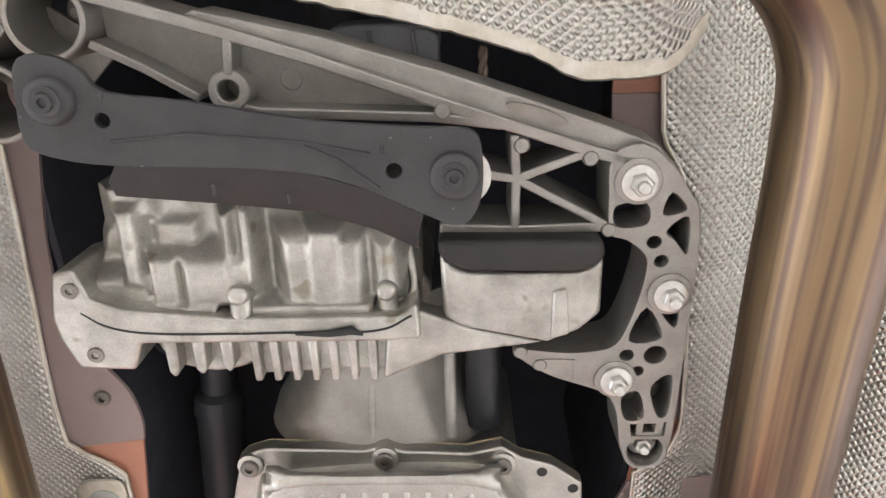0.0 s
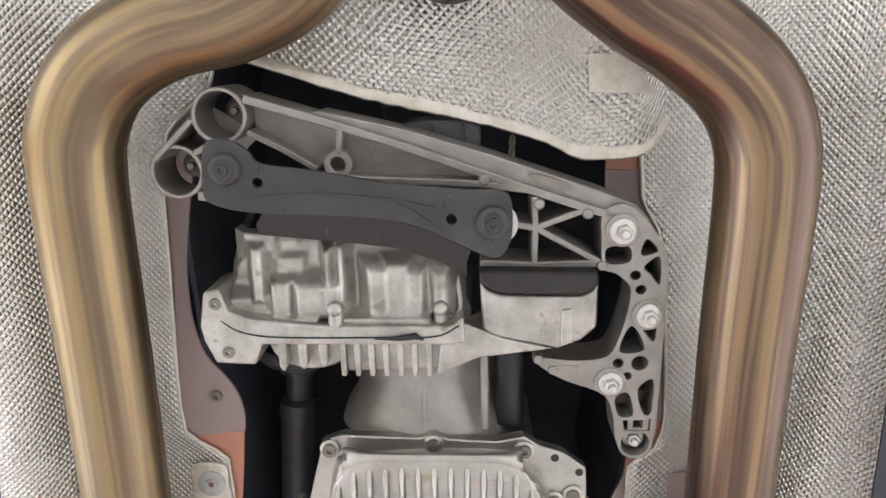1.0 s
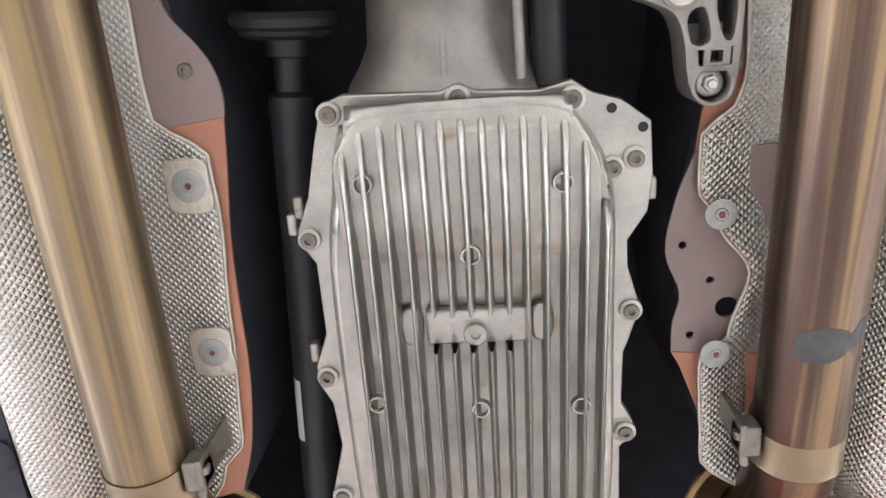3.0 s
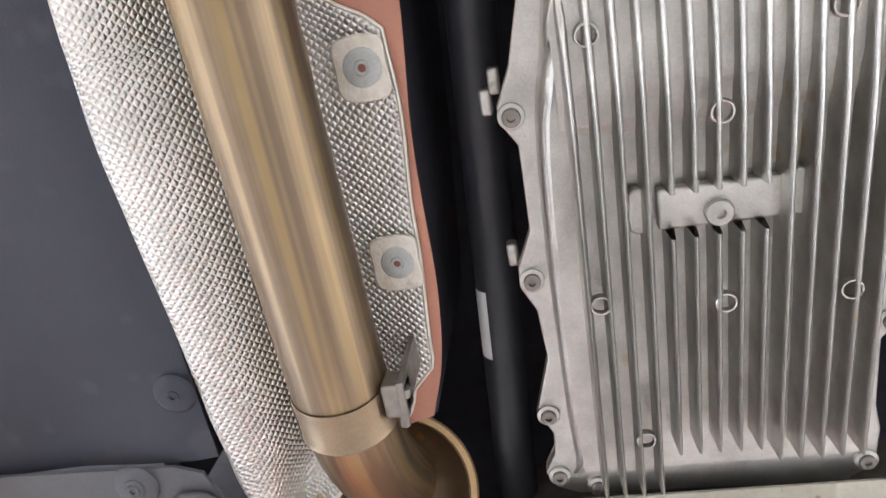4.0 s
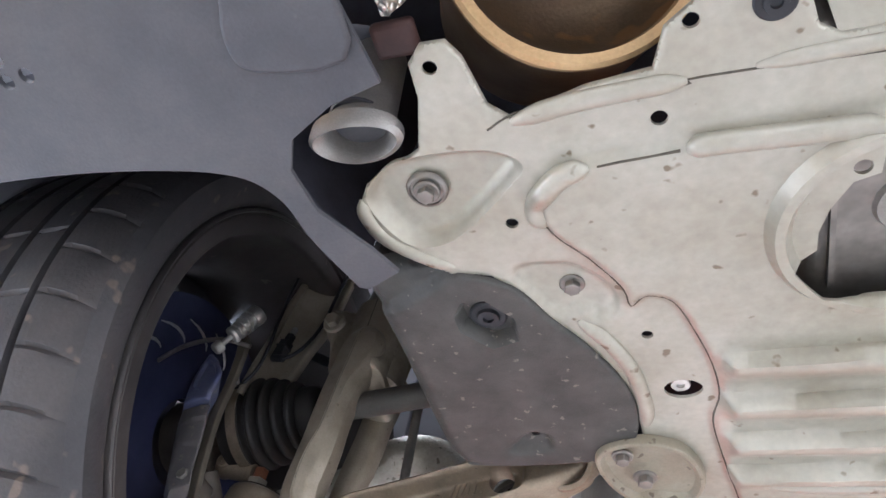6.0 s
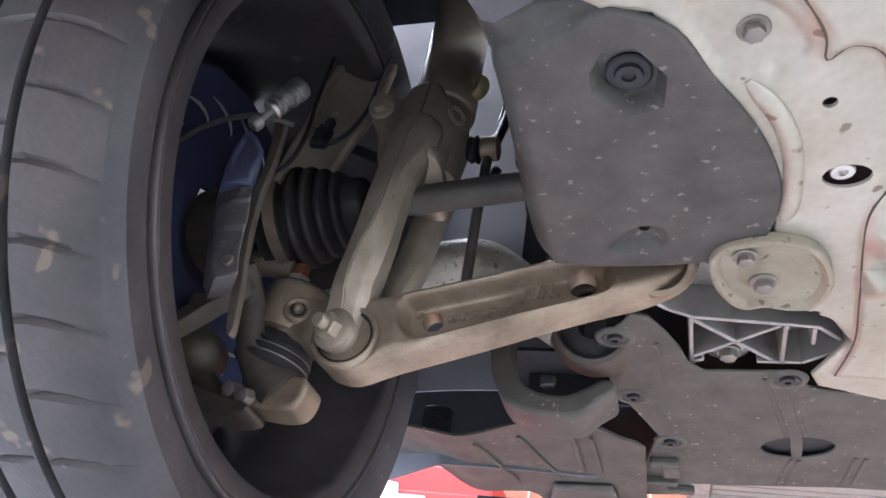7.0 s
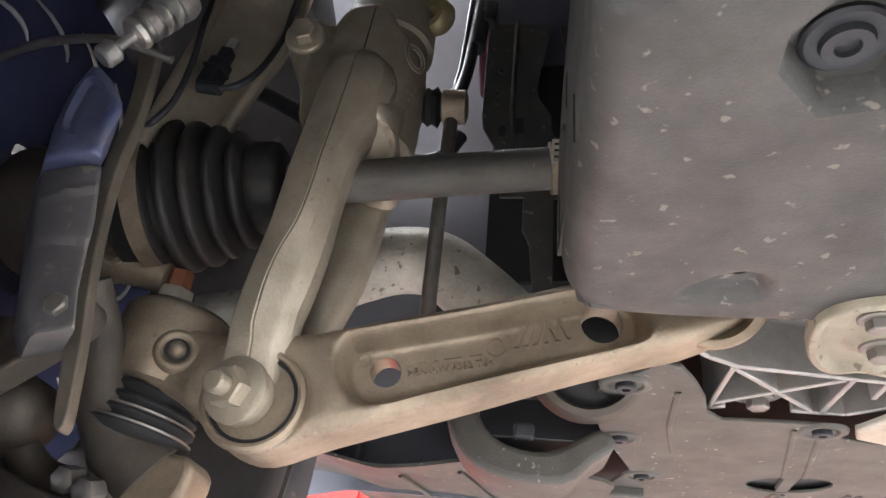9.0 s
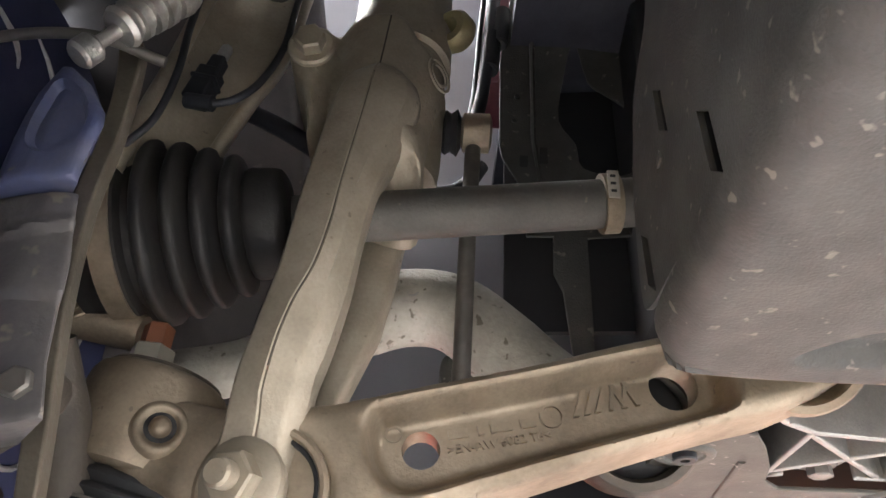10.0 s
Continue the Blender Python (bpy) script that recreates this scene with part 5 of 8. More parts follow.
for x, y in ((-0.496, 0.828), (-0.52, 0.40), (-0.85, 0.55)):
    bm = bmesh.new()
    lathe(bm, [(-0.002, 0.016), (0.0, 0.019), (0.002, 0.021), (0.002, 0.014), (0.003, 0.012), (0.003, 0)], (x, y, 1.604), (0, 0, 1), 32)
    c = part("clip_seat", bm, FELT, uf)
    bolt(c, (x, y, 1.6045), 0.010, "cap", BLACK, name="push_clip")
uf = thing("underfloor_panel", (0.75, 0.3, 1.62), "dark felted plastic underfloor panel", "underbody panel", "underbody panels")
bm = bmesh.new()
prism(bm, [(0.478, -0.7), (1.05, -0.7), (1.05, 1.1), (0.46, 1.1), (0.47, 0.8)], 1.622, 1.625)
part("panel", bm, FELT, uf)

# ---- wheel arch liner ----
AY, AZ = 1.575, 1.70
lin = thing("wheel_arch_liner", (-0.75, 1.05, 1.597), "grey plastic wheel arch liner with stains", "arch liner")
bm = bmesh.new()
arch = curve2([(-1.05, 1.09), (-0.93, 1.09), (-0.795, 1.089), (-0.691, 1.096), (-0.602, 1.114), (-0.570, 1.141), (-0.560, 1.187), (-0.541, 1.240)], 6, False)
outl = arch + [(-0.533, 1.243), (-0.503, 1.228), (-0.517, 1.20), (-0.545, 1.158), (-0.549, 1.12), (-0.537, 1.095), (-0.50, 1.075), (-0.462, 1.066), (-0.470, 1.01), (-0.482, 0.940), (-0.492, 0.914), (-0.52, 0.904), (-0.70, 0.897), (-1.05, 0.90)]
hs = [circle(-0.719, 0.998, 0.006, 10), circle(-0.703, 1.012, 0.006, 10), circle(-0.722, 1.014, 0.006, 10)]
plate(bm, outl, hs, lambda x, y: 1.594 + 0.003 * noise.noise((x * 7, y * 7, 0)), 0.004)
part("liner_floor", bm, LINER, lin)
bm = bmesh.new()
rws = []
for k in range(15):
    s = k / 14
    rws.append([(x, y + (0.10 * s * s + 0.36 * max(0, s - 0.5) ** 2), 1.597 + 0.52 * s) for x, y in arch])
sheet(bm, rws, 0.004, Vector((0, -1, 0)))
part("liner_wall", bm, TUNNEL, lin, "black inner wall of the arch", smooth=60)

bm = bmesh.new()
prism(bm, curve2([(-0.531, 0.938), (-0.492, 0.934), (-0.476, 0.96), (-0.468, 1.00), (-0.476, 1.045), (-0.540, 1.040), (-0.548, 1.015), (-0.537, 0.985)], 3), 1.5875, 1.5945)
pk = part("pressed_pad", bm, LINER, lin, "", 0.003)
bolt(pk, (-0.497, 0.978, 1.5880), 0.010, "cap", BLACK, name="screw")
for x, y in ((-0.563, 0.921), (-0.86, 0.93)):
    bm = bmesh.new()
    lathe(bm, [(-0.002, 0.018), (0.0, 0.021), (0.003, 0.023), (0.003, 0.0)], (x, y, 1.5915), (0, 0, 1), 32)
    c = part("clip_seat", bm, LINER, lin)
    bolt(c, (x, y, 1.5895), 0.011, "cap", LINER, name="push_clip")

# jacking tube
jt = thing("jacking_tube", (-0.51, 1.12, 1.61), "open grey metal jacking tube beside the liner", "tube")
bm = bmesh.new()
lathe(bm, [(0.0, 0.030), (0.004, 0.034), (0.012, 0.034), (0.014, 0.026), (0.10, 0.022), (0.10, 0.019), (0.012, 0.022), (0.004, 0.026)], (-0.503, 1.116, 1.610), (0.02, -0.12, 1), 36, closed=True)
for v in bm.verts:
    k = max(0.0, 1 - (v.co.z - 1.610) / 0.03)
    v.co.y = 1.116 + (v.co.y - 1.116) * (1 - 0.42 * k)
    v.co.x = -0.503 + (v.co.x + 0.503) * (1 + 0.06 * k)
part("tube_wall", bm, ALU_GREY, jt)
bm = bmesh.new()
lathe(bm, [(0.02, 0.021), (0.022, 0.021), (0.022, 0)], (-0.503, 1.114, 1.612), (0.02, -0.12, 1), 24)
part("tube_plug", bm, LINER, jt)
bm = bmesh.new()
block(bm, (-0.476, 1.048, 1.640), (-0.444, 1.074, 1.650))
tagged(part("sill_bracket", bm, mat("dark_brown_bracket_paint", (0.075, 0.036, 0.030), (0.045, 0.024, 0.021), rough=0.5), None, "", 0.004), "dark red-brown painted sill bracket end", "bracket")

# ---- cream stiffening plate ----
sp = thing("stiffening_plate", (-0.1, 1.3, 1.617), "cream coated pressed steel stiffening plate with beads and holes", "underbody plate")
ZS = 1.617
half = [(-0.190, 1.101), (-0.202, 1.093), (-0.207, 1.073), (-0.213, 1.058), (-0.230, 1.054), (-0.266, 1.061), (-0.288, 1.077), (-0.297, 1.103), (-0.339, 1.107), (-0.392, 1.121), (-0.405, 1.109), (-0.413, 1.071), (-0.421, 1.058), (-0.438, 1.057), (-0.449, 1.069), (-0.450, 1.095), (-0.462, 1.135),
        (-0.487, 1.148), (-0.512, 1.160), (-0.525, 1.180), (-0.519, 1.215), (-0.491, 1.243), (-0.470, 1.258), (-0.439, 1.264), (-0.418, 1.30), (-0.397, 1.330), (-0.371, 1.368), (-0.345, 1.433), (-0.342, 1.497), (-0.360, 1.518), (-0.378, 1.548), (-0.372, 1.590), (-0.355, 1.606), (-0.300, 1.616), (-0.275, 1.632), (-0.252, 1.672), (-0.276, 1.748), (-0.266, 1.772), (-0.198, 1.80)]
outer = half + [(-x, y) for x, y in reversed(half)]
HX, HY = -0.141, 1.250
hole = [(-0.161, 1.178), (-0.120, 1.184), (-0.1205, 1.203), (-0.105, 1.213), (-0.094, 1.224), (-0.088, 1.238), (-0.084, 1.254), (-0.071, 1.274), (-0.075, 1.292), (-0.091, 1.301), (-0.100, 1.300), (-0.113, 1.307), (-0.132, 1.313), (-0.151, 1.315), (-0.170, 1.313), (-0.184, 1.309), (-0.195, 1.306), (-0.206, 1.291), (-0.215, 1.277), (-0.199, 1.264), (-0.1985, 1.247), (-0.192, 1.227), (-0.179, 1.206), (-0.163, 1.201)]
small = [(-0.435, 1.0735, 0.0052), (-0.410, 1.211, 0.005), (-0.296, 1.138, 0.0058), (-0.2725, 1.0745, 0.0052), (-0.093, 1.137, 0.006), (-0.324, 1.348, 0.005), (-0.174, 1.1945, 0.006), (-0.075, 1.253, 0.006), (-0.178, 1.3235, 0.0052), (-0.015, 1.341, 0.0058), (-0.016, 1.396, 0.0058), (-0.019, 1.454, 0.0055), (-0.054, 1.327, 0.0060), (-0.292, 1.62, 0.005), (0.12, 1.15, 0.006), (0.22, 1.20, 0.006)]
left_edge = curve2([(-0.10, 1.158), (-0.20, 1.159), (-0.279, 1.160), (-0.334, 1.1605), (-0.3612, 1.1643), (-0.380, 1.178), (-0.386, 1.197), (-0.381, 1.2226), (-0.3565, 1.2542), (-0.337, 1.287), (-0.333, 1.308), (-0.320, 1.298), (-0.300, 1.308), (-0.285, 1.347), (-0.274, 1.388), (-0.270, 1.43), (-0.277, 1.469), (-0.270, 1.53), (-0.258, 1.605), (-0.25, 1.67), (-0.255, 1.74)], 4, False)
BEADS = [([(-0.392, 1.124), (-0.355, 1.117), (-0.308, 1.114), (-0.277, 1.114)], 0.0075, 0.005), ([(-0.281, 1.162), (-0.262, 1.161), (-0.20, 1.162), (-0.155, 1.162)], 0.0085, 0.0065), ([(-0.346, 1.166), (-0.364, 1.169), (-0.382, 1.185), (-0.390, 1.204), (-0.385, 1.218)], 0.009, 0.0065),
         ([(-0.378, 1.324), (-0.356, 1.355), (-0.341, 1.396), (-0.335, 1.445), (-0.337, 1.478)], 0.0075, 0.0055), ([(-0.237, 1.112), (-0.19, 1.110), (-0.10, 1.109), (-0.03, 1.109)], 0.006, 0.004), ([(-0.075, 1.150), (-0.02, 1.146), (0.0, 1.145)], 0.008, 0.006), ([(-0.52, 1.172), (-0.521, 1.19), (-0.513, 1.213), (-0.488, 1.236), (-0.466, 1.250)], 0.006, 0.004),
         ([(-0.235, 1.565), (-0.15, 1.566), (-0.05, 1.566)], 0.010, 0.005)]
BEADS = [(curve2(p, 5, False), w, h) for p, w, h in BEADS]
DOME = curve2([(-0.513, 1.170), (-0.494, 1.146), (-0.455, 1.141), (-0.414, 1.145), (-0.393, 1.160), (-0.406, 1.176), (-0.428, 1.196), (-0.460, 1.219), (-0.489, 1.222), (-0.506, 1.202)], 4)
SEAT2 = curve2([(-0.420, 1.262), (-0.380, 1.258), (-0.356, 1.274), (-0.342, 1.297), (-0.347, 1.318), (-0.361, 1.325), (-0.372, 1.312), (-0.395, 1.318)], 4)
ring_line = [(HX + 0.084 * math.cos(2 * math.pi * k / 40), HY - 0.005 + 0.080 * math.sin(2 * math.pi * k / 40)) for k in range(41)]


def plate_form(U, V):
    X = -np.abs(U)
    h = rounded(loop_distance(U, V, outer), 0.0025) - 0.0065 * ease((loop_distance(X, V, left_side_) + 0.003) / 0.0065)
    h = h + 0.0140 * ease((loop_distance(X, V, DOME) + 0.002) / 0.010)
    h = h + 0.0070 * ease((loop_distance(X, V, SEAT2) + 0.002) / 0.007)
    h = h - 0.0095 * ease((0.0095 - line_distance(U, V, ring_line)) / 0.0065)
    r = np.hypot(U + 0.054, V - 1.327)
    h = h - 0.006 * ease((0.021 - r) / 0.006) + 0.004 * ease((0.012 - r) / 0.004)
    for y0 in (1.370, 1.428, 1.486, 1.540):
        t = V - y0 - 0.02 * (X + 0.26)
        h = h - 0.0150 * ease((t + 0.002) / 0.004) * (1 - ease((t - 0.008) / 0.036)) * ease((X + 0.270) / 0.014)
    return h + 0.0007 * np.array([noise.noise((u * 16, v * 16, 9.0)) for u, v in zip(U, V)])


left_side_ = left_edge + [(0.02, 1.74), (0.02, 1.158)]
holes_ = [hole] + [circle(x, y, r, 12) for x, y, r in small] + [[(-0.300 + 0.017 * math.cos(a), 1.424 + 0.013 * math.sin(a)) for a in (2 * math.pi * i / 18 for i in range(18))]]
bm = bmesh.new()
relief(bm, outer, holes_, 0.0042, plate_form, 0.016, lambda u, v, h: (u, v, ZS + h), [(outer, (0.0007, 0.0025)), (DOME, (-0.002, 0.002, 0.006, 0.010))] + [(ring_line[:-1], (-0.0095, -0.0065, -0.0035, 0.0, 0.0035, 0.0065, 0.0095))], thin=0.0032)
part("plate", bm, CREAM, sp, "", smooth=50)
for (x, y), r in (((-0.469, 1.176), 0.017), ((-0.377, 1.287), 0.0165)):
    bm = bmesh.new()
    lathe(bm, [(0.003, 0.0165), (0.0005, 0.0155), (0.0, 0.0135), (0.0015, 0.0130), (0.002, 0.0)], (x, y, ZS + 0.0075), (0, 0, 1), 32)
    s = part("bolt_seat", bm, STEEL, sp, "dull steel ring round the bolt", smooth=60)
    bolt(s, (x, y, ZS + 0.0080), 0.0105, "hex", STEEL, name="bolt")
# brown line along the overlapped sheet edge
SEAM = curve2([(-0.409, 1.127), (-0.388, 1.1185), (-0.332, 1.116), (-0.278, 1.1165), (-0.269, 1.113), (-0.145, 1.1165), (-0.02, 1.117)], 5, False)
low = [p for p in left_edge if p[1] > 1.215]
for path in (low, [(-x, y) for x, y in low], SEAM, [(-0.340, 1.1655), (-0.325, 1.1640), (-0.305, 1.1630), (-0.285, 1.1620)]):
    bm = bmesh.new()
    H = plate_form(np.array([p[0] for p in path]), np.array([p[1] for p in path])).tolist()
    tube(bm, [(p[0], p[1], ZS + h) for p, h in zip(path, H)], [0.0008 + 0.0008 * abs(noise.noise((x * 40, y * 40, 1.0))) for x, y in path], 6)
    part("seam_line", bm, SEAM_BROWN, sp, "thin brown line along the seam")
for path, w, d in BEADS:
    for m in ((1, -1) if path[-1][0] < -0.1 else (1,)):
        line = [(m * x, y) for x, y in path]
        H = plate_form(np.array([p[0] for p in line]), np.array([p[1] for p in line])).tolist()
        n = len(line)
        bm = bmesh.new()
        tube(bm, [(p[0], p[1], ZS + h + 0.0005) for p, h in zip(line, H)], [w * min(1.0, 0.35 + 0.65 * math.sin(min(1.0, min(k, n - 1 - k) / 3.0) * math.pi / 2)) for k in range(n)], 16, flat=0.95 * d / w + 0.1)
        part("pressed_bead", bm, CREAM, sp, "", smooth=70)
bolt(sp, (-0.302, 1.425, ZS + 0.010), 0.009, "socket", ZINC, name="bolt")
bolt(sp, (-0.2265, 1.0715, ZS), 0.0125, "cap", BLACK, name="rubber_plug", label="black rubber plug")
# upturned rear wing of the plate
bm = bmesh.new()
rws = []
for i in range(111):
    x = -0.207 + 0.414 * i / 110
    xe = x * (0.93 if x < 0 else 0.93)
    def hump(x):
        return -0.004 * sum(math.exp(-((x - c) / 0.006) ** 2) for c in (-0.135, -0.015, 0.105))
    rws.append([(x, 1.032, 1.655), (x * 0.985, 1.045, 1.651 + hump(x)), (x * 0.965, 1.068, 1.640 + hump(x)), (x * 0.945, 1.086, 1.630 + hump(x)), (xe, 1.098, 1.622), (xe * 0.99, 1.112, 1.6195)])
sheet(bm, rws, 0.003)
part("rear_wing", bm, CREAM, sp, "upturned cream rear wing", smooth=60)
# Notches are black fills in place of cut, shaded gaps.
for x in (-0.150, -0.118, -0.035, 0.04):
    bm = bmesh.new()
    prism(bm, [(x - 0.004, 1.095), (x + 0.004, 1.095), (x + 0.003, 1.106), (x - 0.003, 1.106)], 1.6165, 1.6195)
    part("notch_shade", bm, INK_SHADE, sp, "black fill for the shade of a notch on the fold")

# engine sump seen through the round opening
su = thing("engine_sump", (HX, HY, 1.65), "dark grey cast engine sump with a drain plug", "sump")
bm = bmesh.new()
block(bm, (-0.2035, 1.10, 1.634), (0.30, 1.55, 1.80))
part("sump_floor", bm, STEEL, su, "", 0.01)
bm = bmesh.new()
lathe(bm, [(0.0, 0.012), (0.0, 0.016), (0.006, 0.018), (0.006, 0.024), (0.016, 0.030), (0.02, 0.034)], (HX + 0.008, HY - 0.002, 1.624), (0, 0, 1), 36)
b = part("drain_boss", bm, ALU_GREY, su)
bolt(b, (HX + 0.008, HY - 0.002, 1.625), 0.012, "cap", STEEL, name="drain_plug")
for q in ([(-0.186, 1.19), (-0.184, 1.32)], [(-0.165, 1.19), (-0.160, 1.21)], [(-0.13, 1.285), (-0.13, 1.33)], [(-0.112, 1.27), (-0.09, 1.30)], [(-0.115, 1.19), (-0.10, 1.215)]):
    bm = bmesh.new()
    rib(bm, q, 0.004, 1.627, 1.636)
    part("sump_rib", bm, STEEL, su)

# ---- dusty grey side cover ----
cv = thing("side_cover", (-0.44, 1.41, 1.612), "dusty grey plastic side cover with stone chips", "plastic cover")
ZV = 1.612
co_ = curve2([(-0.556, 1.262), (-0.549, 1.30), (-0.547, 1.36), (-0.547, 1.44), (-0.545, 1.496), (-0.538, 1.524), (-0.522, 1.538), (-0.46, 1.541), (-0.398, 1.535), (-0.358, 1.508), (-0.345, 1.480), (-0.343, 1.437), (-0.355, 1.393), (-0.377, 1.350), (-0.400, 1.316), (-0.424, 1.276), (-0.462, 1.256), (-0.498, 1.251), (-0.535, 1.250)], 4)
HEX = [(-0.480, 1.304), (-0.470, 1.287), (-0.450, 1.287), (-0.430, 1.311), (-0.432, 1.338), (-0.456, 1.345), (-0.479, 1.321)]
DENT = curve2([(-0.478, 1.509), (-0.463, 1.484), (-0.446, 1.474), (-0.430, 1.482), (-0.428, 1.500), (-0.440, 1.510)], 4)


def cover_form(U, V):
    h = rounded(loop_distance(U, V, co_), 0.003) + np.where(V < 1.53, rounded(np.maximum(loop_distance(U, V, co_), 0.0004), 0.020) * ease((-0.50 - U) / 0.02), rounded(loop_distance(U, V, co_), 0.012))
    h = h + 0.015 * ease((loop_distance(U, V, HEX) + 0.001) / 0.006)
    h = h + 0.008 * ease((loop_distance(U, V, DENT) + 0.001) / 0.010)
    h = h + 0.011 * ease((0.5 * -(U + 0.486) + (1.2655 - V) + 0.003) / 0.009)
    wob = np.array([noise.noise((u * 14, v * 14, 4.0)) for u, v in zip(U, V)])
    return h + 0.0010 * wob


bm = bmesh.new()
relief(bm, co_, [circle(-0.446, 1.486, 0.0048, 12)], 0.0042, cover_form, 0.024, lambda u, v, h: (u, v, ZV + h), [(co_, (0.0008, 0.002, 0.004, 0.0065, 0.0095, 0.013, 0.017)), (HEX, (-0.001, 0.001, 0.003, 0.005)), (DENT, (-0.001, 0.003, 0.006, 0.009))], thin=0.0028)
part("cover_face", bm, FLAP, cv, "", smooth=50)
bm = bmesh.new()
wall_o = curve2([(1.262, 1.6335), (1.36, 1.6335), (1.46, 1.6335), (1.500, 1.6345), (1.514, 1.647), (1.509, 1.705), (1.499, 1.742), (1.491, 1.768), (1.475, 1.782), (1.455, 1.80), (1.44, 1.85), (1.40, 1.87), (1.33, 1.84), (1.28, 1.76), (1.262, 1.69)], 4)
slots = [[(y - 0.0065, z - h), (y + 0.0045, z - h + 0.010), (y + 0.0065, z + h), (y - 0.0045, z + h - 0.010)] for y, z, h in ((1.402, 1.656, 0.022), (1.450, 1.719, 0.020), (1.497, 1.658, 0.021))]
relief(bm, wall_o, slots, 0.006, lambda U, V: -0.5468 + 0.030 * np.clip(V - 1.72, 0, 1) - 0.004 * ease((1.30 - U) / 0.03), -0.5438, lambda u, v, h: (h, u, v))
part("cover_side", bm, FLAP, cv, "", smooth=50)
bm = bmesh.new()
lathe(bm, [(0.0, 0.004), (0.0015, 0.005), (0.0015, 0.0)], (-0.5468, 1.4605, 1.695), (-1, 0, 0), 14)
part("side_screw", bm, FLAP, cv)
bolt(cv, (-0.4545, 1.3165, ZV + 0.0145), 0.0165, "cap", BLACK, name="push_clip")

# ---- front subframe casting with crossed ribs ----
sf = thing("subframe_casting", (-0.34, 1.69, 1.625), "pale cast aluminium subframe corner with crossed ribs", "subframe")
ZF = lambda x, y: 1.628
bm = bmesh.new()
for q in ([(-0.425, 1.635), (-0.40, 1.650), (-0.28, 1.665), (-0.255, 1.69)], [(-0.402, 1.652), (-0.398, 1.748)], [(-0.400, 1.655), (-0.315, 1.738)], [(-0.315, 1.664), (-0.398, 1.735)], [(-0.310, 1.664), (-0.305, 1.742)], [(-0.398, 1.748), (-0.385, 1.74)], [(-0.33, 1.742), (-0.285, 1.742)], [(-0.285, 1.742), (-0.255, 1.715), (-0.245, 1.69)], [(-0.283, 1.668), (-0.28, 1.70)], [(-0.425, 1.635), (-0.46, 1.60)]):
    rib(bm, q, 0.005, ZF, 1.70)
part("ribs", bm, ALU_GREY, sf, "", 0.0015)
bm = bmesh.new()
prism(bm, [(-0.44, 1.61), (-0.40, 1.65), (-0.398, 1.748), (-0.285, 1.744), (-0.245, 1.69), (-0.26, 1.65), (-0.30, 1.62), (-0.37, 1.60)], 1.668, 1.675)
part("web", bm, ALU_GREY, sf)
bm = bmesh.new()
lathe(bm, [(-0.002, 0.020), (0, 0.023), (0.03, 0.023), (0.03, 0)], (-0.360, 1.735, 1.640), (0, 0, 1), 28)
b = part("boss", bm, ALU, sf)
bolt(b, (-0.360, 1.733, 1.638), 0.014, "hex", STEEL)
PAD = curve2([(-0.392, 1.520), (-0.385, 1.560), (-0.371, 1.586), (-0.356, 1.597), (-0.339, 1.592), (-0.320, 1.597), (-0.298, 1.592), (-0.288, 1.552), (-0.306, 1.506), (-0.342, 1.490), (-0.378, 1.498)], 4)
bm = bmesh.new()
relief(bm, PAD, [], 0.004, lambda U, V: 0.006 * ease((loop_distance(U, V, PAD) - 0.005) / 0.005) + rounded(loop_distance(U, V, PAD), 0.002) - 0.005 * ease((0.018 - np.hypot(U + 0.346, V - 1.548)) / 0.004), 0.0115, lambda u, v, h: (u, v, 1.605 + h), [(PAD, (0.0008, 0.002, 0.005, 0.0075, 0.010))])
p = part("bracket_pad", bm, mat("grimy_cream_coating", (0.31, 0.28, 0.21), (0.22, 0.19, 0.135), rough=0.45, metal=0.2, scale=18, bump=0.0005, spots=(80, 0.66, (0.12, 0.095, 0.065))), sf, "grimy cream coated bracket pad with a raised rim", smooth=45)
for x, y, r in ((-0.346, 1.548, 0.0120), (-0.364, 1.510, 0.0105)):
    bolt(p, (x, y, 1.6065), r, "hex", STEEL)

# ---- front undertray ----
ut = thing("front_undertray", (-0.1, 1.95, 1.62), "dusty brown-grey plastic undertray with ribs and bolt seats", "undertray")
bm = bmesh.new()
to = curve2([(-0.462, 1.632), (-0.472, 1.652), (-0.494, 1.684), (-0.499, 1.724), (-0.490, 1.78), (-0.474, 1.835), (-0.450, 1.90), (-0.432, 1.950)], 3, False) + [(-0.440, 1.975), (-0.452, 2.05), (-0.456, 2.19), (-0.395, 2.175), (-0.385, 2.125), (-0.329, 2.118), (-0.185, 2.095), (0.50, 2.07), (0.50, 1.80), (-0.18, 1.80), (-0.25, 1.790), (-0.272, 1.783), (-0.285, 1.764), (-0.302, 1.748), (-0.385, 1.753), (-0.402, 1.735), (-0.412, 1.70), (-0.428, 1.665), (-0.445, 1.636)]
slot = [(-0.2605 + 0.043 * math.cos(a) + 0.005 * math.sin(a), 1.959 - 0.010 * math.cos(a) + 0.034 * math.sin(a)) for a in (2 * math.pi * i / 24 for i in range(24))]
plate(bm, to, [slot], 1.6205, 0.0035)
part("tray", bm, TRAY, ut, "", 0.001)
# Black sheet added above the slot as its shade.
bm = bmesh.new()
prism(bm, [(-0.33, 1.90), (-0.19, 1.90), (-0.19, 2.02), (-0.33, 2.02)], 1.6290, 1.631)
part("slot_shade", bm, INK_SHADE, ut, "black sheet for the shade behind the slot")
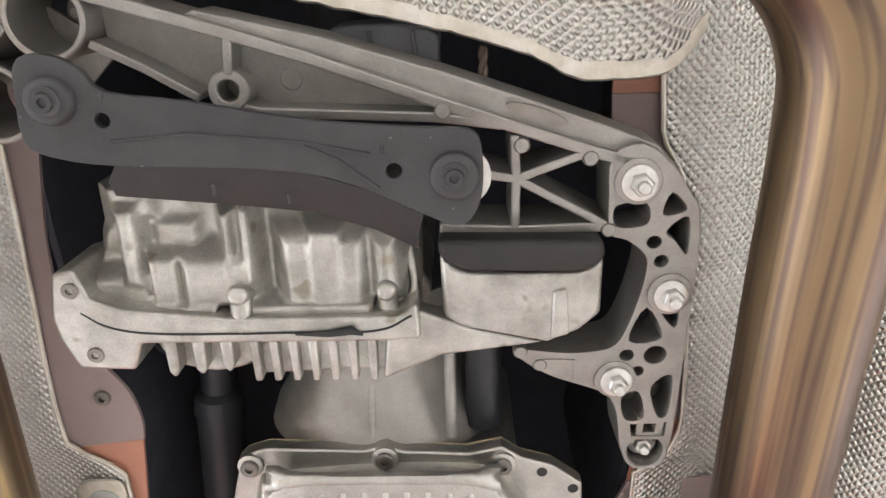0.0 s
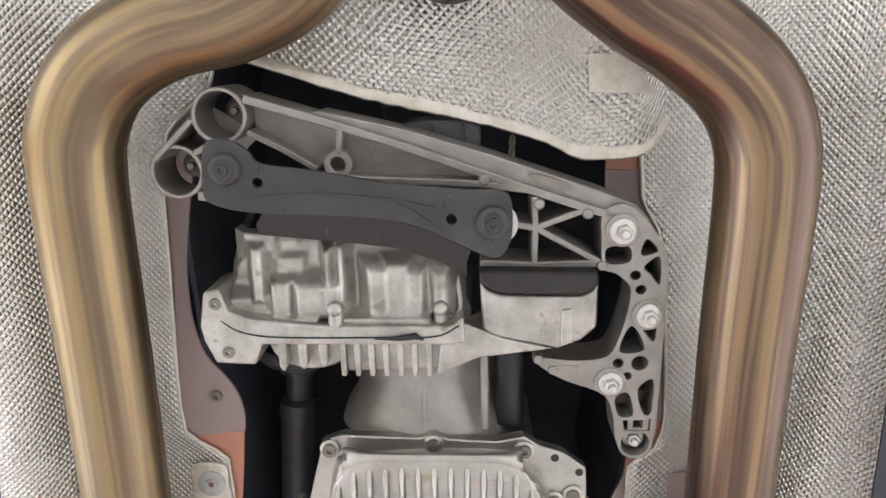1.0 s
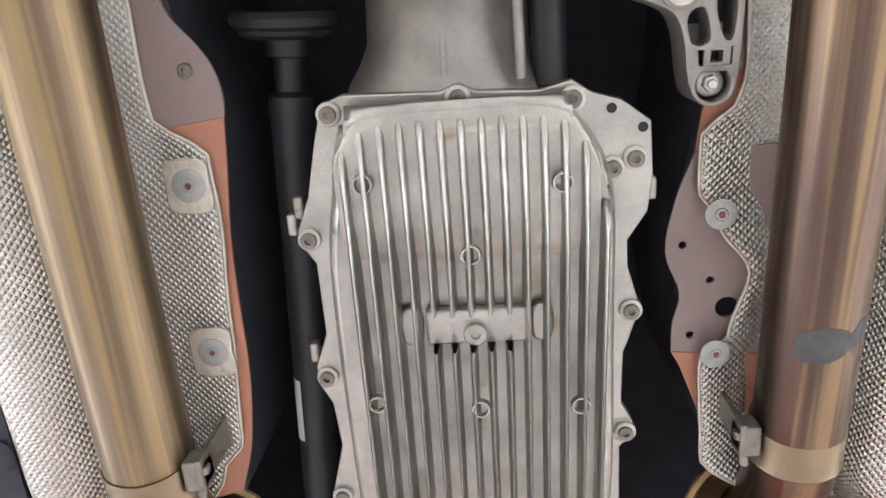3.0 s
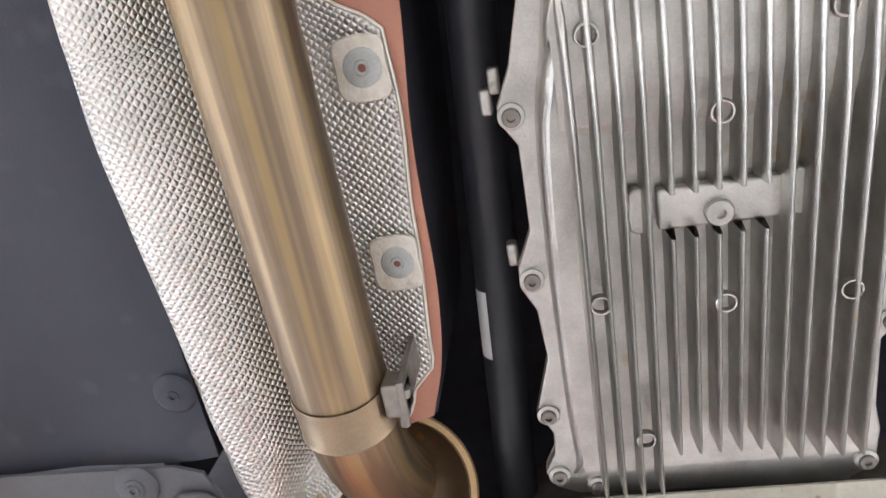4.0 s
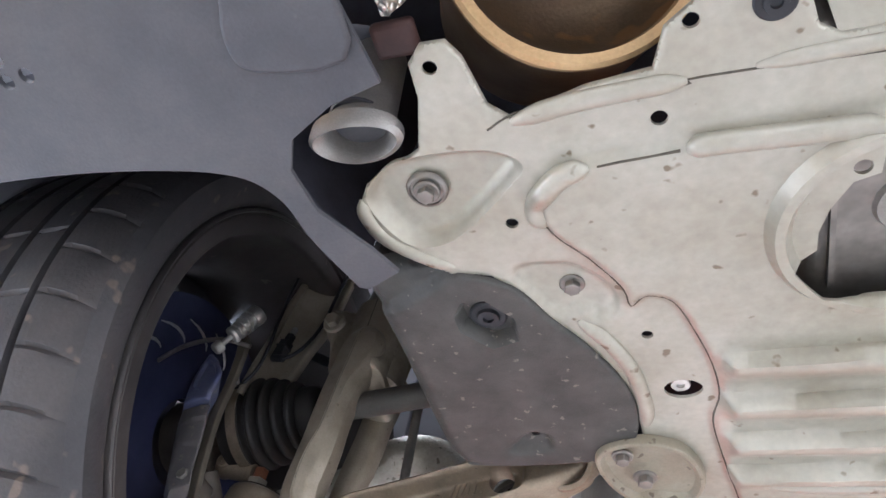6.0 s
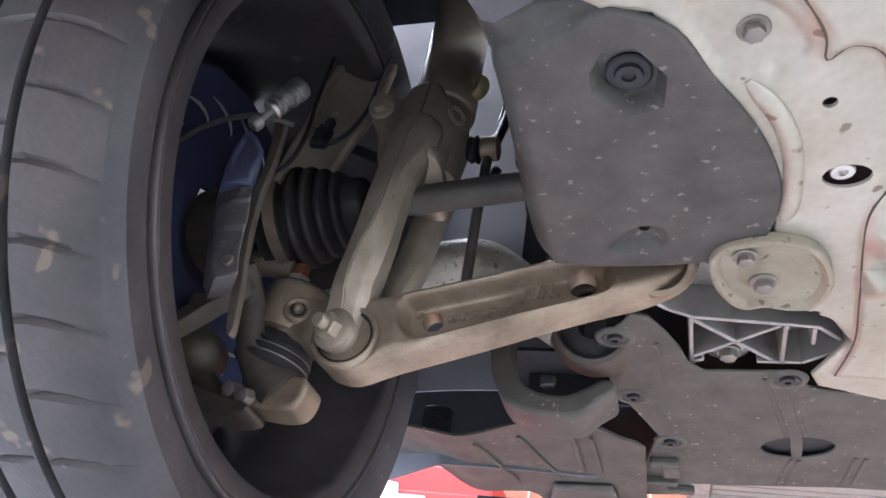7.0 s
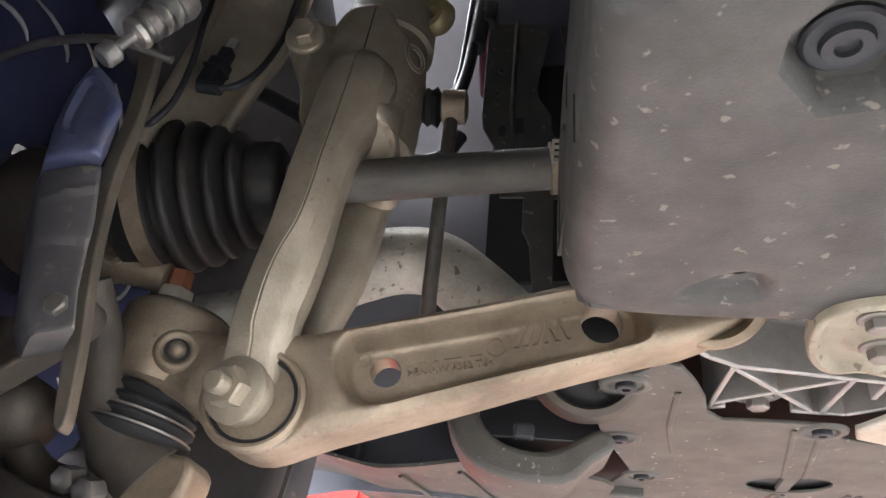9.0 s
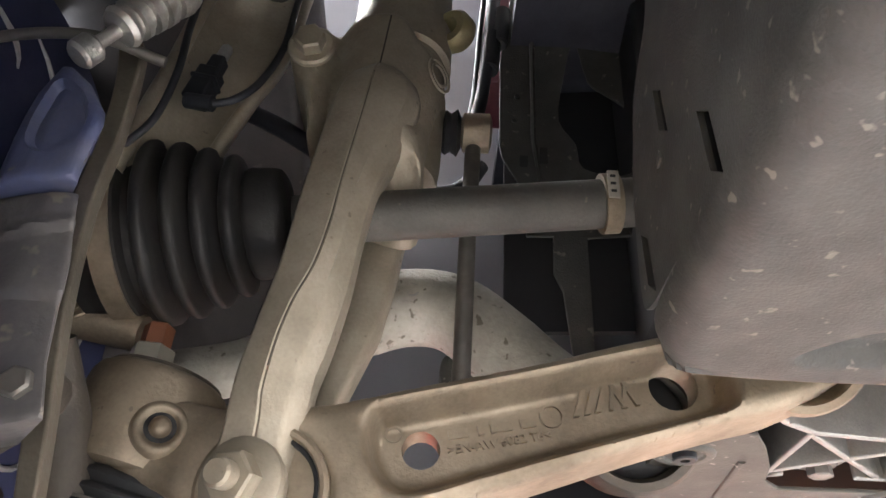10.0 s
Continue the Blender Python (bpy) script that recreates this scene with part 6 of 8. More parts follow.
for q in ([(-0.320, 1.765), (-0.277, 1.925)], [(-0.298, 1.762), (-0.257, 1.920)], [(-0.262, 2.000), (-0.268, 2.10)], [(-0.253, 2.000), (-0.257, 2.10)], [(-0.188, 1.981), (-0.187, 2.077)], [(-0.176, 1.981), (-0.175, 2.077)], [(-0.436, 1.69), (-0.425, 1.78), (-0.405, 1.86)]):
    bm = bmesh.new()
    tube(bm, [(x, y, 1.6205) for x, y in q], 0.003, 8, flat=0.6)
    part("raised_rib", bm, TRAY, ut)
bm = bmesh.new()
prism(bm, [(-0.275, 1.921), (-0.259, 1.918), (-0.250, 1.996), (-0.262, 2.000)], 1.6215, 1.628)
part("slot_bridge", bm, TRAY, ut, "bridge across the slot", 0.001)
for x, y in ((-0.479, 1.681), (-0.463, 1.826), (-0.418, 1.963), (-0.297, 1.765)):
    bm = bmesh.new()
    lathe(bm, [(0.001, 0.010), (0.001, 0.0125), (-0.0018, 0.0145), (-0.0024, 0.0185), (-0.0012, 0.021), (0.001, 0.022)], (x, y, 1.6205), (0, 0, 1), 28)
    s = part("bolt_seat", bm, TRAY, ut)
    bolt(s, (x, y, 1.6205), 0.0085, "socket", BLACK, name="screw")
bm = bmesh.new()
for x, y, sx, sy in ((-0.425, 2.03, 0.02, 0.008), (-0.415, 2.06, 0.012, 0.02), (-0.43, 2.11, 0.025, 0.008), (-0.40, 2.14, 0.02, 0.008)):
    block(bm, (x - sx, y - sy, 1.610), (x + sx, y + sy, 1.622))
part("latch", bm, TRAY, ut, "", 0.003)
# side lip of the bumper undertray
lp = thing("bumper_undertray", (-0.7, 2.08, 1.59), "dusty grey plastic bumper undertray lip", "undertray")
bm = bmesh.new()
rws = []
for i in range(41):
    x = -0.98 + 0.53 * i / 40
    ya = lerp(x, [(-0.98, 2.03), (-0.85, 1.977), (-0.72, 1.95), (-0.59, 1.88), (-0.518, 1.885), (-0.469, 1.925), (-0.45, 1.95)])
    yb = lerp(x, [(-0.98, 2.14), (-0.79, 2.115), (-0.74, 2.18), (-0.63, 2.16), (-0.60, 2.24), (-0.45, 2.235)])
    rws.append([(x, ya + (yb - ya) * t, 1.602 + 0.004 * t + 0.26 * max(0, -0.72 - x) + 0.003 * noise.noise((x * 12, t * 3, 0))) for t in (0, 0.08, 0.2, 0.4, 0.6, 0.8, 1.0)] + [(x, yb + 0.01, 1.604 + 0.26 * max(0, -0.72 - x))])
sheet(bm, rws, 0.004)
part("lip_sheet", bm, TRAY, lp, smooth=60)
bm = bmesh.new()
prism(bm, [(-0.59, 2.11), (-0.50, 2.10), (-0.485, 2.215), (-0.61, 2.225)], 1.592, 1.604)
part("raised_block", bm, TRAY, lp, "", 0.006)
for q in ([(-0.69, 1.97), (-0.645, 2.12)], [(-0.62, 1.93), (-0.575, 2.09)], [(-0.545, 1.92), (-0.54, 2.05)], [(-0.52, 1.92), (-0.515, 2.05)]):
    bm = bmesh.new()
    tube(bm, [(x, y, 1.6005) for x, y in q], 0.003, 8, flat=0.6)
    part("raised_rib", bm, TRAY, lp)
bm = bmesh.new()
block(bm, (-0.735, 2.215, 1.597), (-0.60, 2.25, 1.606))
part("air_deflector", bm, BLACK, lp, "black air deflector below the lip", 0.01)
# finned cooler
cl = thing("oil_cooler", (-0.1, 2.25, 1.63), "bare aluminium finned cooler bar behind the undertray", "cooler")
bm = bmesh.new()
block(bm, (-0.352, 2.165, 1.644), (0.5, 2.292, 1.70))
part("core", bm, COOLER, cl, "", 0.003)
for k in range(5):
    bm = bmesh.new()
    y = 2.185 + 0.023 * k
    block(bm, (-0.350, y, 1.6425), (0.5, y + 0.0025, 1.6445))
    part("cooling_fin", bm, COOLER, cl)
bm = bmesh.new()
block(bm, (-0.386, 2.165, 1.636), (-0.3525, 2.300, 1.70))
part("end_tank", bm, ALU, cl, "bright end tank", 0.006)
bm = bmesh.new()
tube(bm, [(-0.42, 2.30, 1.628), (-0.38, 2.318, 1.628), (0.5, 2.318, 1.628)], 0.022, 14)
part("lower_seal", bm, BLACK, cl, "black rubber seal")

# ---- inner panels ahead of the wheel ----
wp = thing("inner_wing_panel", (-0.62, 1.93, 1.8), "pale grey body panel behind the suspension", "body panel")
bm = bmesh.new()
rws = []
for i in range(13):
    x = -0.80 + 0.36 * i / 12
    rws.append([(x, 1.90 + 0.10 * ((x + 0.62) / 0.2) ** 2 * 0.3 + 0.03 * math.sin(5 * (z - 1.6)), z) for z in (1.66, 1.72, 1.76, 1.80, 1.84, 1.9, 2.0, 2.2, 2.4)])
sheet(bm, rws, 0.004, Vector((0, 1, 0)))
part("panel", bm, BODYWHITE, wp, smooth=60)
bm = bmesh.new()
tube(bm, curve([(-0.66, 1.88, 1.70), (-0.62, 1.872, 1.745), (-0.57, 1.872, 1.735), (-0.545, 1.88, 1.70)], 6), 0.010, 10)
part("pressed_bead", bm, BODYWHITE, wp)
fl = thing("front_liner", (-0.75, 2.10, 1.7), "dark blue-grey plastic liner with a screw", "arch liner")
bm = bmesh.new()
rws = [[(x, 2.06 + 0.02 * ((x + 0.7) / 0.3) ** 2 + 0.8 * max(0, -0.765 - x), z) for x in (-1.1, -1.0, -0.9, -0.83, -0.77, -0.75, -0.70, -0.64, -0.58, -0.52)] for z in (1.60, 1.66, 1.72, 1.78, 1.86, 2.0, 2.3)]
sheet(bm, rws, 0.004, Vector((0, 1, 0)))
part("liner", bm, DUCT, fl, smooth=60)
bm = bmesh.new()
prism(bm, curve2([(-0.795, 2.03), (-0.755, 2.03), (-0.755, 2.06), (-0.795, 2.06)], 2), 1.625, 1.685)
s = part("screw_seat", bm, BLACK, fl, "", 0.004)
bolt(s, (-0.775, 2.028, 1.66), 0.012, "cap", BLACK, axis=(0, -1, 0), name="screw")
bm = bmesh.new()
plate(bm, [(-0.742, 1.74), (-0.60, 1.74), (-0.60, 1.90), (-0.742, 1.90)], [curve2([(-0.734, 1.811), (-0.690, 1.809), (-0.672, 1.822), (-0.672, 1.845), (-0.700, 1.850), (-0.734, 1.849)], 3)], 0.0, 0.012)
for v in bm.verts:
    v.co = Vector((v.co.x, 2.012 + v.co.z, v.co.y))
part("duct_frame", bm, BODYWHITE, fl, "pale grey duct frame", 0.002)
# Black block fills the duct opening with its shade.
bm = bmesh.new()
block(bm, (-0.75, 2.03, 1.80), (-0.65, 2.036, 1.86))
part("duct_shade", bm, INK_SHADE, fl, "black sheet for the shade in the duct opening")
for k in range(6):
    bm = bmesh.new()
    z = 1.775 + 0.013 * k
    block(bm, (-0.80, 2.012, z), (-0.744, 2.030, z + 0.005))
    part("louvre", bm, DUCT, fl, "", 0.001)
# Black block carries the shade behind the louvres.
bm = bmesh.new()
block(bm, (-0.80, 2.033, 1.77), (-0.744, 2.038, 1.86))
part("louvre_shade", bm, INK_SHADE, fl, "black sheet for the shade behind the louvres")
bm = bmesh.new()
block(bm, (-1.25, 1.15, 2.12), (-0.44, 1.62, 2.14))
part("arch_roof", bm, TUNNEL, lin, "black arch roof")
# unseen raised bonnet, added to limit light from above, and outer wing
bm = bmesh.new()
block(bm, (-0.95, 0.0, 0.0), (0.95, 1.25, 0.02), Matrix.Translation((0, 1.0, 2.42)) @ Matrix.Rotation(radians(50), 4, "X"))
part("bonnet", bm, BODYWHITE, body, "unseen raised bonnet added to shape the light", 0.006)
bm = bmesh.new()
block(bm, (-0.995, 1.93, 1.90), (-0.79, 1.945, 2.75))
part("wing_inner", bm, BODYWHITE, body, "grey inner side of the wing", 0.004)
bm = bmesh.new()
arc = [(1.572 + 0.378 * math.cos(radians(a)), 1.672 + 0.378 * math.sin(radians(a))) for a in range(186, -7, -8)]
prism(bm, [(0.95, 1.63)] + arc + [(2.20, 1.64), (2.45, 1.80), (2.45, 2.44), (0.95, 2.44)], 0.0, 0.012)
for v in bm.verts:
    v.co = Vector((-0.995 - v.co.z, v.co.x, v.co.y))
part("front_wing", bm, BODYWHITE, body, "grey painted front wing", 0.006)
# black sheets stand in for the shade of the engine bay
bay = thing("bay_shade_sheets", (-0.1, 1.9, 1.70), "black sheets for the engine bay shade behind the subframe", "body panel")
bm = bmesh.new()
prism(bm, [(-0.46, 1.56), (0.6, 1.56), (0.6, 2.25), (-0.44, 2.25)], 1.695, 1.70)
part("bay_shade", bm, BAY, bay)
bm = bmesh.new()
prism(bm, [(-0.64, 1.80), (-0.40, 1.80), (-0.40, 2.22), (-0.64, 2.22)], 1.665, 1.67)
part("corner_shade", bm, BAY, bay)
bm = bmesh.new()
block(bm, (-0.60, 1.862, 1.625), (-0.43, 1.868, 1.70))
part("elbow_shade", bm, BAY, bay)
ebm = thing("inner_frame_rail", (-0.47, 1.75, 1.8), "engine bay side with shade in its black", "body panel")
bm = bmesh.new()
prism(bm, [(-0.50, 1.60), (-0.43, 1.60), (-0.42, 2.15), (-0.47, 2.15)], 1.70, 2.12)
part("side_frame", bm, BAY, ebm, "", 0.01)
bm = bmesh.new()
guard = [(-0.590, 2.26), (-0.598, 2.09), (-0.604, 2.03), (-0.610, 1.978), (-0.610, 1.873), (-0.608, 1.858), (-0.596, 1.834), (-0.588, 1.782), (-0.567, 1.783), (-0.567, 1.752), (-0.560, 1.737), (-0.556, 1.680), (-0.540, 1.680), (-0.540, 1.783), (-0.505, 1.787), (-0.490, 1.856), (-0.455, 2.26)]
gap = curve2([(-0.540, 2.008), (-0.528, 1.963), (-0.512, 1.948), (-0.498, 1.936), (-0.494, 1.917), (-0.500, 1.848), (-0.540, 1.850), (-0.544, 1.880), (-0.557, 1.912), (-0.551, 1.962)], 3)
plate(bm, guard, [gap], 0.0, 0.003)
for v in bm.verts:
    v.co = Vector((v.co.x, 1.660 + v.co.z + 0.006 * math.sin(30 * v.co.y), v.co.y))
sg = thing("splash_guard", (-0.54, 1.66, 1.70), "dusty dark plastic splash guard with an opening beside the drive shaft", "splash guard")
part("guard_sheet", bm, FLAP, sg, "", 0.001)
# Black sheet added so the guard's opening reads as deep shade.
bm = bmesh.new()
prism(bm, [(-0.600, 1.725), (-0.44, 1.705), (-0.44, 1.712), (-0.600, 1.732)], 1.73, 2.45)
part("opening_shade", bm, BAY, sg, "black sheet for the shade behind the opening")
# Slots are uncut: black blocks give their shade.
for x, z in ((-0.590, 1.852), (-0.573, 1.862)):
    bm = bmesh.new()
    block(bm, (x - 0.0035, 1.655, z - 0.009), (x + 0.0035, 1.662, z + 0.009))
    part("slot", bm, INK_SHADE, sg, "black block for the shade of a slot", 0.0005)
bm = bmesh.new()
tube(bm, [(-0.580, 1.657, 2.08), (-0.581, 1.657, 1.88), (-0.574, 1.657, 1.80)], 0.004, 8, flat=0.6)
part("fold", bm, FLAP, sg, "pressed upright fold")
for x, z in ((-0.606, 1.90), (-0.597, 1.905), (-0.594, 1.935)):
    bm = bmesh.new()
    lathe(bm, [(0, 0.0028), (0.002, 0.0022)], (x, 1.662, z), (0, -1, 0), 10)
    part("rivet", bm, INK_SHADE, sg)
for pts, r, lab in (
    ([(-0.612, 1.655, 2.12), (-0.617, 1.652, 2.05), (-0.622, 1.650, 1.98), (-0.627, 1.645, 1.92), (-0.634, 1.635, 1.87)], 0.0065, "thick black rubber brake hose above the link"),
    ([(-0.622, 1.655, 2.12), (-0.629, 1.652, 2.02), (-0.632, 1.648, 1.95), (-0.635, 1.640, 1.90), (-0.641, 1.632, 1.865)], 0.0028, "thin black sensor lead above the link"),
    ([(-0.626, 1.640, 1.835), (-0.640, 1.640, 1.812), (-0.662, 1.638, 1.802), (-0.690, 1.63, 1.806), (-0.71, 1.62, 1.82)], 0.0065, "black rubber hose curving behind the strut fork"),
):
    bm = bmesh.new()
    hose(bm, pts, r)
    h_ = part("brake_hose", bm, BLACK, None)
    tagged(h_, lab, "hose")
    if r > 0.006 and pts[0][2] > 2:
        for z0, x0, r1 in ((1.985, -0.6215, 0.0095), (2.02, -0.612, 0.0085)):
            bm = bmesh.new()
            lathe(bm, [(0, r1 - 0.002), (0.002, r1), (0.048, r1), (0.05, r1 - 0.002)], (x0, 1.651, z0 - 0.03), (0.07, 0.03, 1), 16)
            part("sleeve", bm, RUBBER, h_)
fb = thing("fluid_block", (-0.595, 1.75, 2.0), "dark red plastic block with connectors behind the hoses", "block")
bm = bmesh.new()
block(bm, (-0.622, 1.70, 2.0), (-0.575, 1.78, 2.14))
part("block_body", bm, mat("dark_red_plastic", (0.14, 0.025, 0.04), rough=0.35), fb, "", 0.008)
for x, z in ((-0.596, 2.02), (-0.588, 1.985)):
    bm = bmesh.new()
    block(bm, (x - 0.009, 1.675, z - 0.022), (x + 0.009, 1.70, z + 0.03))
    part("connector", bm, BLACK, fb, "", 0.003)
for x in (-0.598, -0.592):
    bm = bmesh.new()
    tube(bm, [(x, 1.672, 2.00), (x + 0.001, 1.671, 2.06)], 0.0014, 8)
    part("pin", bm, ZINC, fb)

# ---- wheel ----
wh = thing("wheel", (-0.93, AY, AZ - 0.37), "road wheel with a dusty tyre on a dark alloy rim", "wheel")
WC = Vector((-0.79, 1.572, 1.672))
RL = 0.302
RT = 0.291


def tyre_mesh():
    bm = bmesh.new()
    prof = [(0.012, RL - 0.004), (0.002, RL + 0.004), (-0.004, RL + 0.012), (-0.012, RL + 0.028), (-0.014, RT + 0.056), (-0.006, RT + 0.070), (0.010, RT + 0.079), (0.026, RT + 0.083), (0.044, RT + 0.086)]
    x = 0.052
    for g in range(4):
        prof += [(x, RT + 0.0865), (x + 0.001, RT + 0.0795), (x + 0.008, RT + 0.0795), (x + 0.009, RT + 0.087), (x + 0.022, RT + 0.0875), (x + 0.034, RT + 0.0875)]
        x += 0.046
    prof += [(x + 0.02, RT + 0.084), (x + 0.04, RT + 0.072), (x + 0.045, RL + 0.04), (x + 0.03, RL)]
    seg = 630
    rings = []
    for i, (s, r) in enumerate(prof):
        ring = []
        for k in range(seg):
            a = 2 * math.pi * k / seg
            rr = r
            if 5 <= i <= 8:
                a += 0.010 * (8 - i) ** 1.3
                if k % 14 < 1:
                    rr -= (0.0008, 0.0024, 0.0048, 0.0056)[i - 5]
            if i > 8 and (i - 9) % 6 in (4, 5) and k % 21 == 0 and r > RT + 0.085:
                rr -= 0.007
            ring.append(bm.verts.new(WC + Vector((-s, rr * math.cos(a), rr * math.sin(a)))))
        rings.append(ring)
    for A, B in zip(rings, rings[1:]):
        for k in range(seg):
            bm.faces.new((A[k], A[(k + 1) % seg], B[(k + 1) % seg], B[k]))
    return bm


part("tyre", tyre_mesh(), TYRE, wh, "dusty black tyre with tread grooves", smooth=28)
bm = bmesh.new()
lathe(bm, [(0.004, RL + 0.004), (-0.002, RL + 0.0035), (-0.0045, RL + 0.001), (-0.0040, RL - 0.0015), (0.000, RL - 0.0030), (0.0005, RL - 0.0045), (-0.0010, RL - 0.0060), (0.0015, RL - 0.0240), (0.0050, RL - 0.0275), (0.012, RL - 0.0290), (0.05, RL - 0.0315), (0.075, RL - 0.045), (0.12, RL - 0.050), (0.21, RL - 0.040), (0.24, RL - 0.02), (0.24, RL + 0.0), (0.02, RL + 0.0)], WC, (-1, 0, 0), 96, closed=True)
rim = part("rim", bm, RIM, wh, "dark alloy rim barrel", smooth=45)
for k in range(10):
    a = 2 * math.pi * k / 10 + 0.15
    bm = bmesh.new()
    m = Matrix.Translation(WC + Vector((-0.215, 0, 0))) @ Matrix.Rotation(a, 4, "X")
    loft = [(m @ Vector((x, s * w, r))) for x in (-0.015, 0.012) for r, w in ((0.05, 0.016), (0.14, 0.028), (0.20, 0.055), (RL - 0.035, 0.074)) for s in (-1, 1)]
    vs = [bm.verts.new(v) for v in loft]
    for o in range(3):
        q = 2 * o
        for f in ((q, q + 1, q + 3, q + 2), (q + 8, q + 10, q + 11, q + 9), (q, q + 2, q + 10, q + 8), (q + 1, q + 9, q + 11, q + 3)):
            bm.faces.new([vs[n] for n in f])
    bm.faces.new([vs[n] for n in (0, 8, 9, 1)])
    bm.faces.new([vs[n] for n in (6, 7, 15, 14)])
    part("spoke", bm, RIM, rim, "", 0.004)
bm = bmesh.new()
lathe(bm, [(0.0, 0.075), (0.03, 0.08), (0.03, 0)], WC + Vector((-0.20, 0, 0)), (-1, 0, 0), 32)
part("hub", bm, RIM, rim)
bm = bmesh.new()
lathe(bm, [(0, 0.205), (0.012, 0.205), (0.012, 0.11), (0.02, 0.10), (0.02, 0.06), (0, 0.06)], WC + Vector((-0.155, 0, 0.01)), (-1, 0, 0), 72, closed=True)
dsc = part("brake_disc", bm, DISC, wh, "blue-black brake disc")
# Curved glints on the disc, put in as bright zinc strips.
for k in range(17):
    a = 2 * math.pi * k / 17
    bm = bmesh.new()
    P = [WC + Vector((-0.1545, (0.135 + 0.034 * t) * math.cos(a + 0.30 * t * t), 0.01 + (0.135 + 0.034 * t) * math.sin(a + 0.30 * t * t))) for t in (0, 0.2, 0.4, 0.6, 0.8, 1.0)]
    tube(bm, P, [0.0008, 0.0018, 0.0024, 0.0024, 0.0018, 0.0008], 6)
    part("slot_glint", bm, ZINC, dsc, "slot glint put in as a bright strip")
CAL = [(-0.839, 1.713), (-0.833, 1.711), (-0.822, 1.701), (-0.810, 1.683), (-0.8085, 1.676), (-0.811, 1.655), (-0.810, 1.643), (-0.845, 1.640), (-0.849, 1.668), (-0.847, 1.695)]
CREC = curve2([(-0.838, 1.699), (-0.825, 1.695), (-0.8165, 1.680), (-0.818, 1.662), (-0.830, 1.657), (-0.840, 1.668)], 4)
CBR = [(-0.844, 1.641), (-0.8095, 1.641), (-0.8065, 1.625), (-0.802, 1.606), (-0.796, 1.563), (-0.790, 1.541), (-0.812, 1.535), (-0.822, 1.550), (-0.833, 1.590), (-0.843, 1.625)]


def caliper_form(U, V):
    h = 1.430 + 0.30 * np.clip(-0.832 - U, 0, 1) + rounded(loop_distance(U, V, CAL), 0.004)
    h = h + 0.0042 * ease((loop_distance(U, V, CREC) + 0.001) / 0.003)
    return h + 0.0009 * np.array([noise.noise((u * 70, v * 70, 7.0)) for u, v in zip(U, V)])


def bracket_form(U, V):
    h = 1.437 + 0.35 * np.clip(-0.822 - U, 0, 1) + rounded(loop_distance(U, V, CBR), 0.003) + 0.003 * ease((1.592 - V) / 0.004)
    h = h - 0.0025 * ease((0.004 - np.abs(V - 1.622 - 0.2 * (U + 0.82))) / 0.003)
    return h + 0.0009 * np.array([noise.noise((u * 70, v * 70, 2.0)) for u, v in zip(U, V)])


bm = bmesh.new()
relief(bm, CAL, [], 0.0028, caliper_form, 1.475, lambda u, v, h: (u - 0.75 * max(0.0, h - 1.438), h, v), [(CAL, (0.0008, 0.002, 0.004)), (CREC, (-0.001, 0.0005, 0.002))])
cal = part("caliper", bm, CALIPER, wh, "dusty blue painted brake caliper with haze added to its blue", smooth=38)
bm = bmesh.new()
relief(bm, CBR, [], 0.0028, bracket_form, 1.475, lambda u, v, h: (u - 0.75 * max(0.0, h - 1.438), h, v), [(CBR, (0.0008, 0.0018, 0.003))])
part("caliper_bracket", bm, mat("dusty_blue_grey_iron", (0.085, 0.080, 0.088), (0.125, 0.115, 0.105), rough=0.55, metal=0.2, scale=30, bump=0.0007, bump_scale=220, spots=(90, 0.66, (0.17, 0.15, 0.125))), cal, "dusty grey caliper bracket", smooth=38)
for x, z in ((-0.8315, 1.648), (-0.806, 1.553)):
    bm = bmesh.new()
    lathe(bm, [(0, 0.0065), (0.004, 0.0065), (0.005, 0.0052)], (x, 1.441, z), (0, -1, 0), 6)
    part("caliper_bolt", bm, STEEL, cal)
# brake line and fitting
fit_ = thing("brake_line_fitting", (-0.84, 1.43, 1.73), "ribbed pale metal brake line fitting", "brake fitting")
bm = bmesh.new()
FA = Vector((-0.832, 1.430, 1.715))
FB = Vector((-0.800, 1.437, 1.775))
d = (FB - FA).normalized()
lathe(bm, [(0, 0.006), (0.002, 0.0078), (0.010, 0.0078), (0.012, 0.0060), (0.013, 0.0035), (0.026, 0.0035), (0.027, 0.010), (0.030, 0.0115), (0.033, 0.0105), (0.0335, 0.0085), (0.036, 0.0085), (0.0365, 0.0115), (0.040, 0.0115), (0.0405, 0.009), (0.0435, 0.009), (0.044, 0.0122), (0.048, 0.0122), (0.0485, 0.0095), (0.0515, 0.0095), (0.052, 0.0128), (0.057, 0.0128), (0.0575, 0.0095), (0.061, 0.0095), (0.0615, 0.0125), (0.068, 0.0135), (0.074, 0.012), (0.076, 0.006)], FA, d, 20)
part("fitting_body", bm, ALU, fit_)
bm = bmesh.new()
hose(bm, [(-0.80, 1.45, 1.735), (-0.84, 1.44, 1.742), (-0.90, 1.45, 1.745), (-0.96, 1.47, 1.735)], 0.003)
part("brake_line", bm, STEEL, fit_)

# ---- wheel carrier ----
kn = thing("wheel_carrier", (-0.87, 1.62, 1.56), "dusty beige cast wheel carrier beside the brake", "wheel carrier")

bm = bmesh.new()
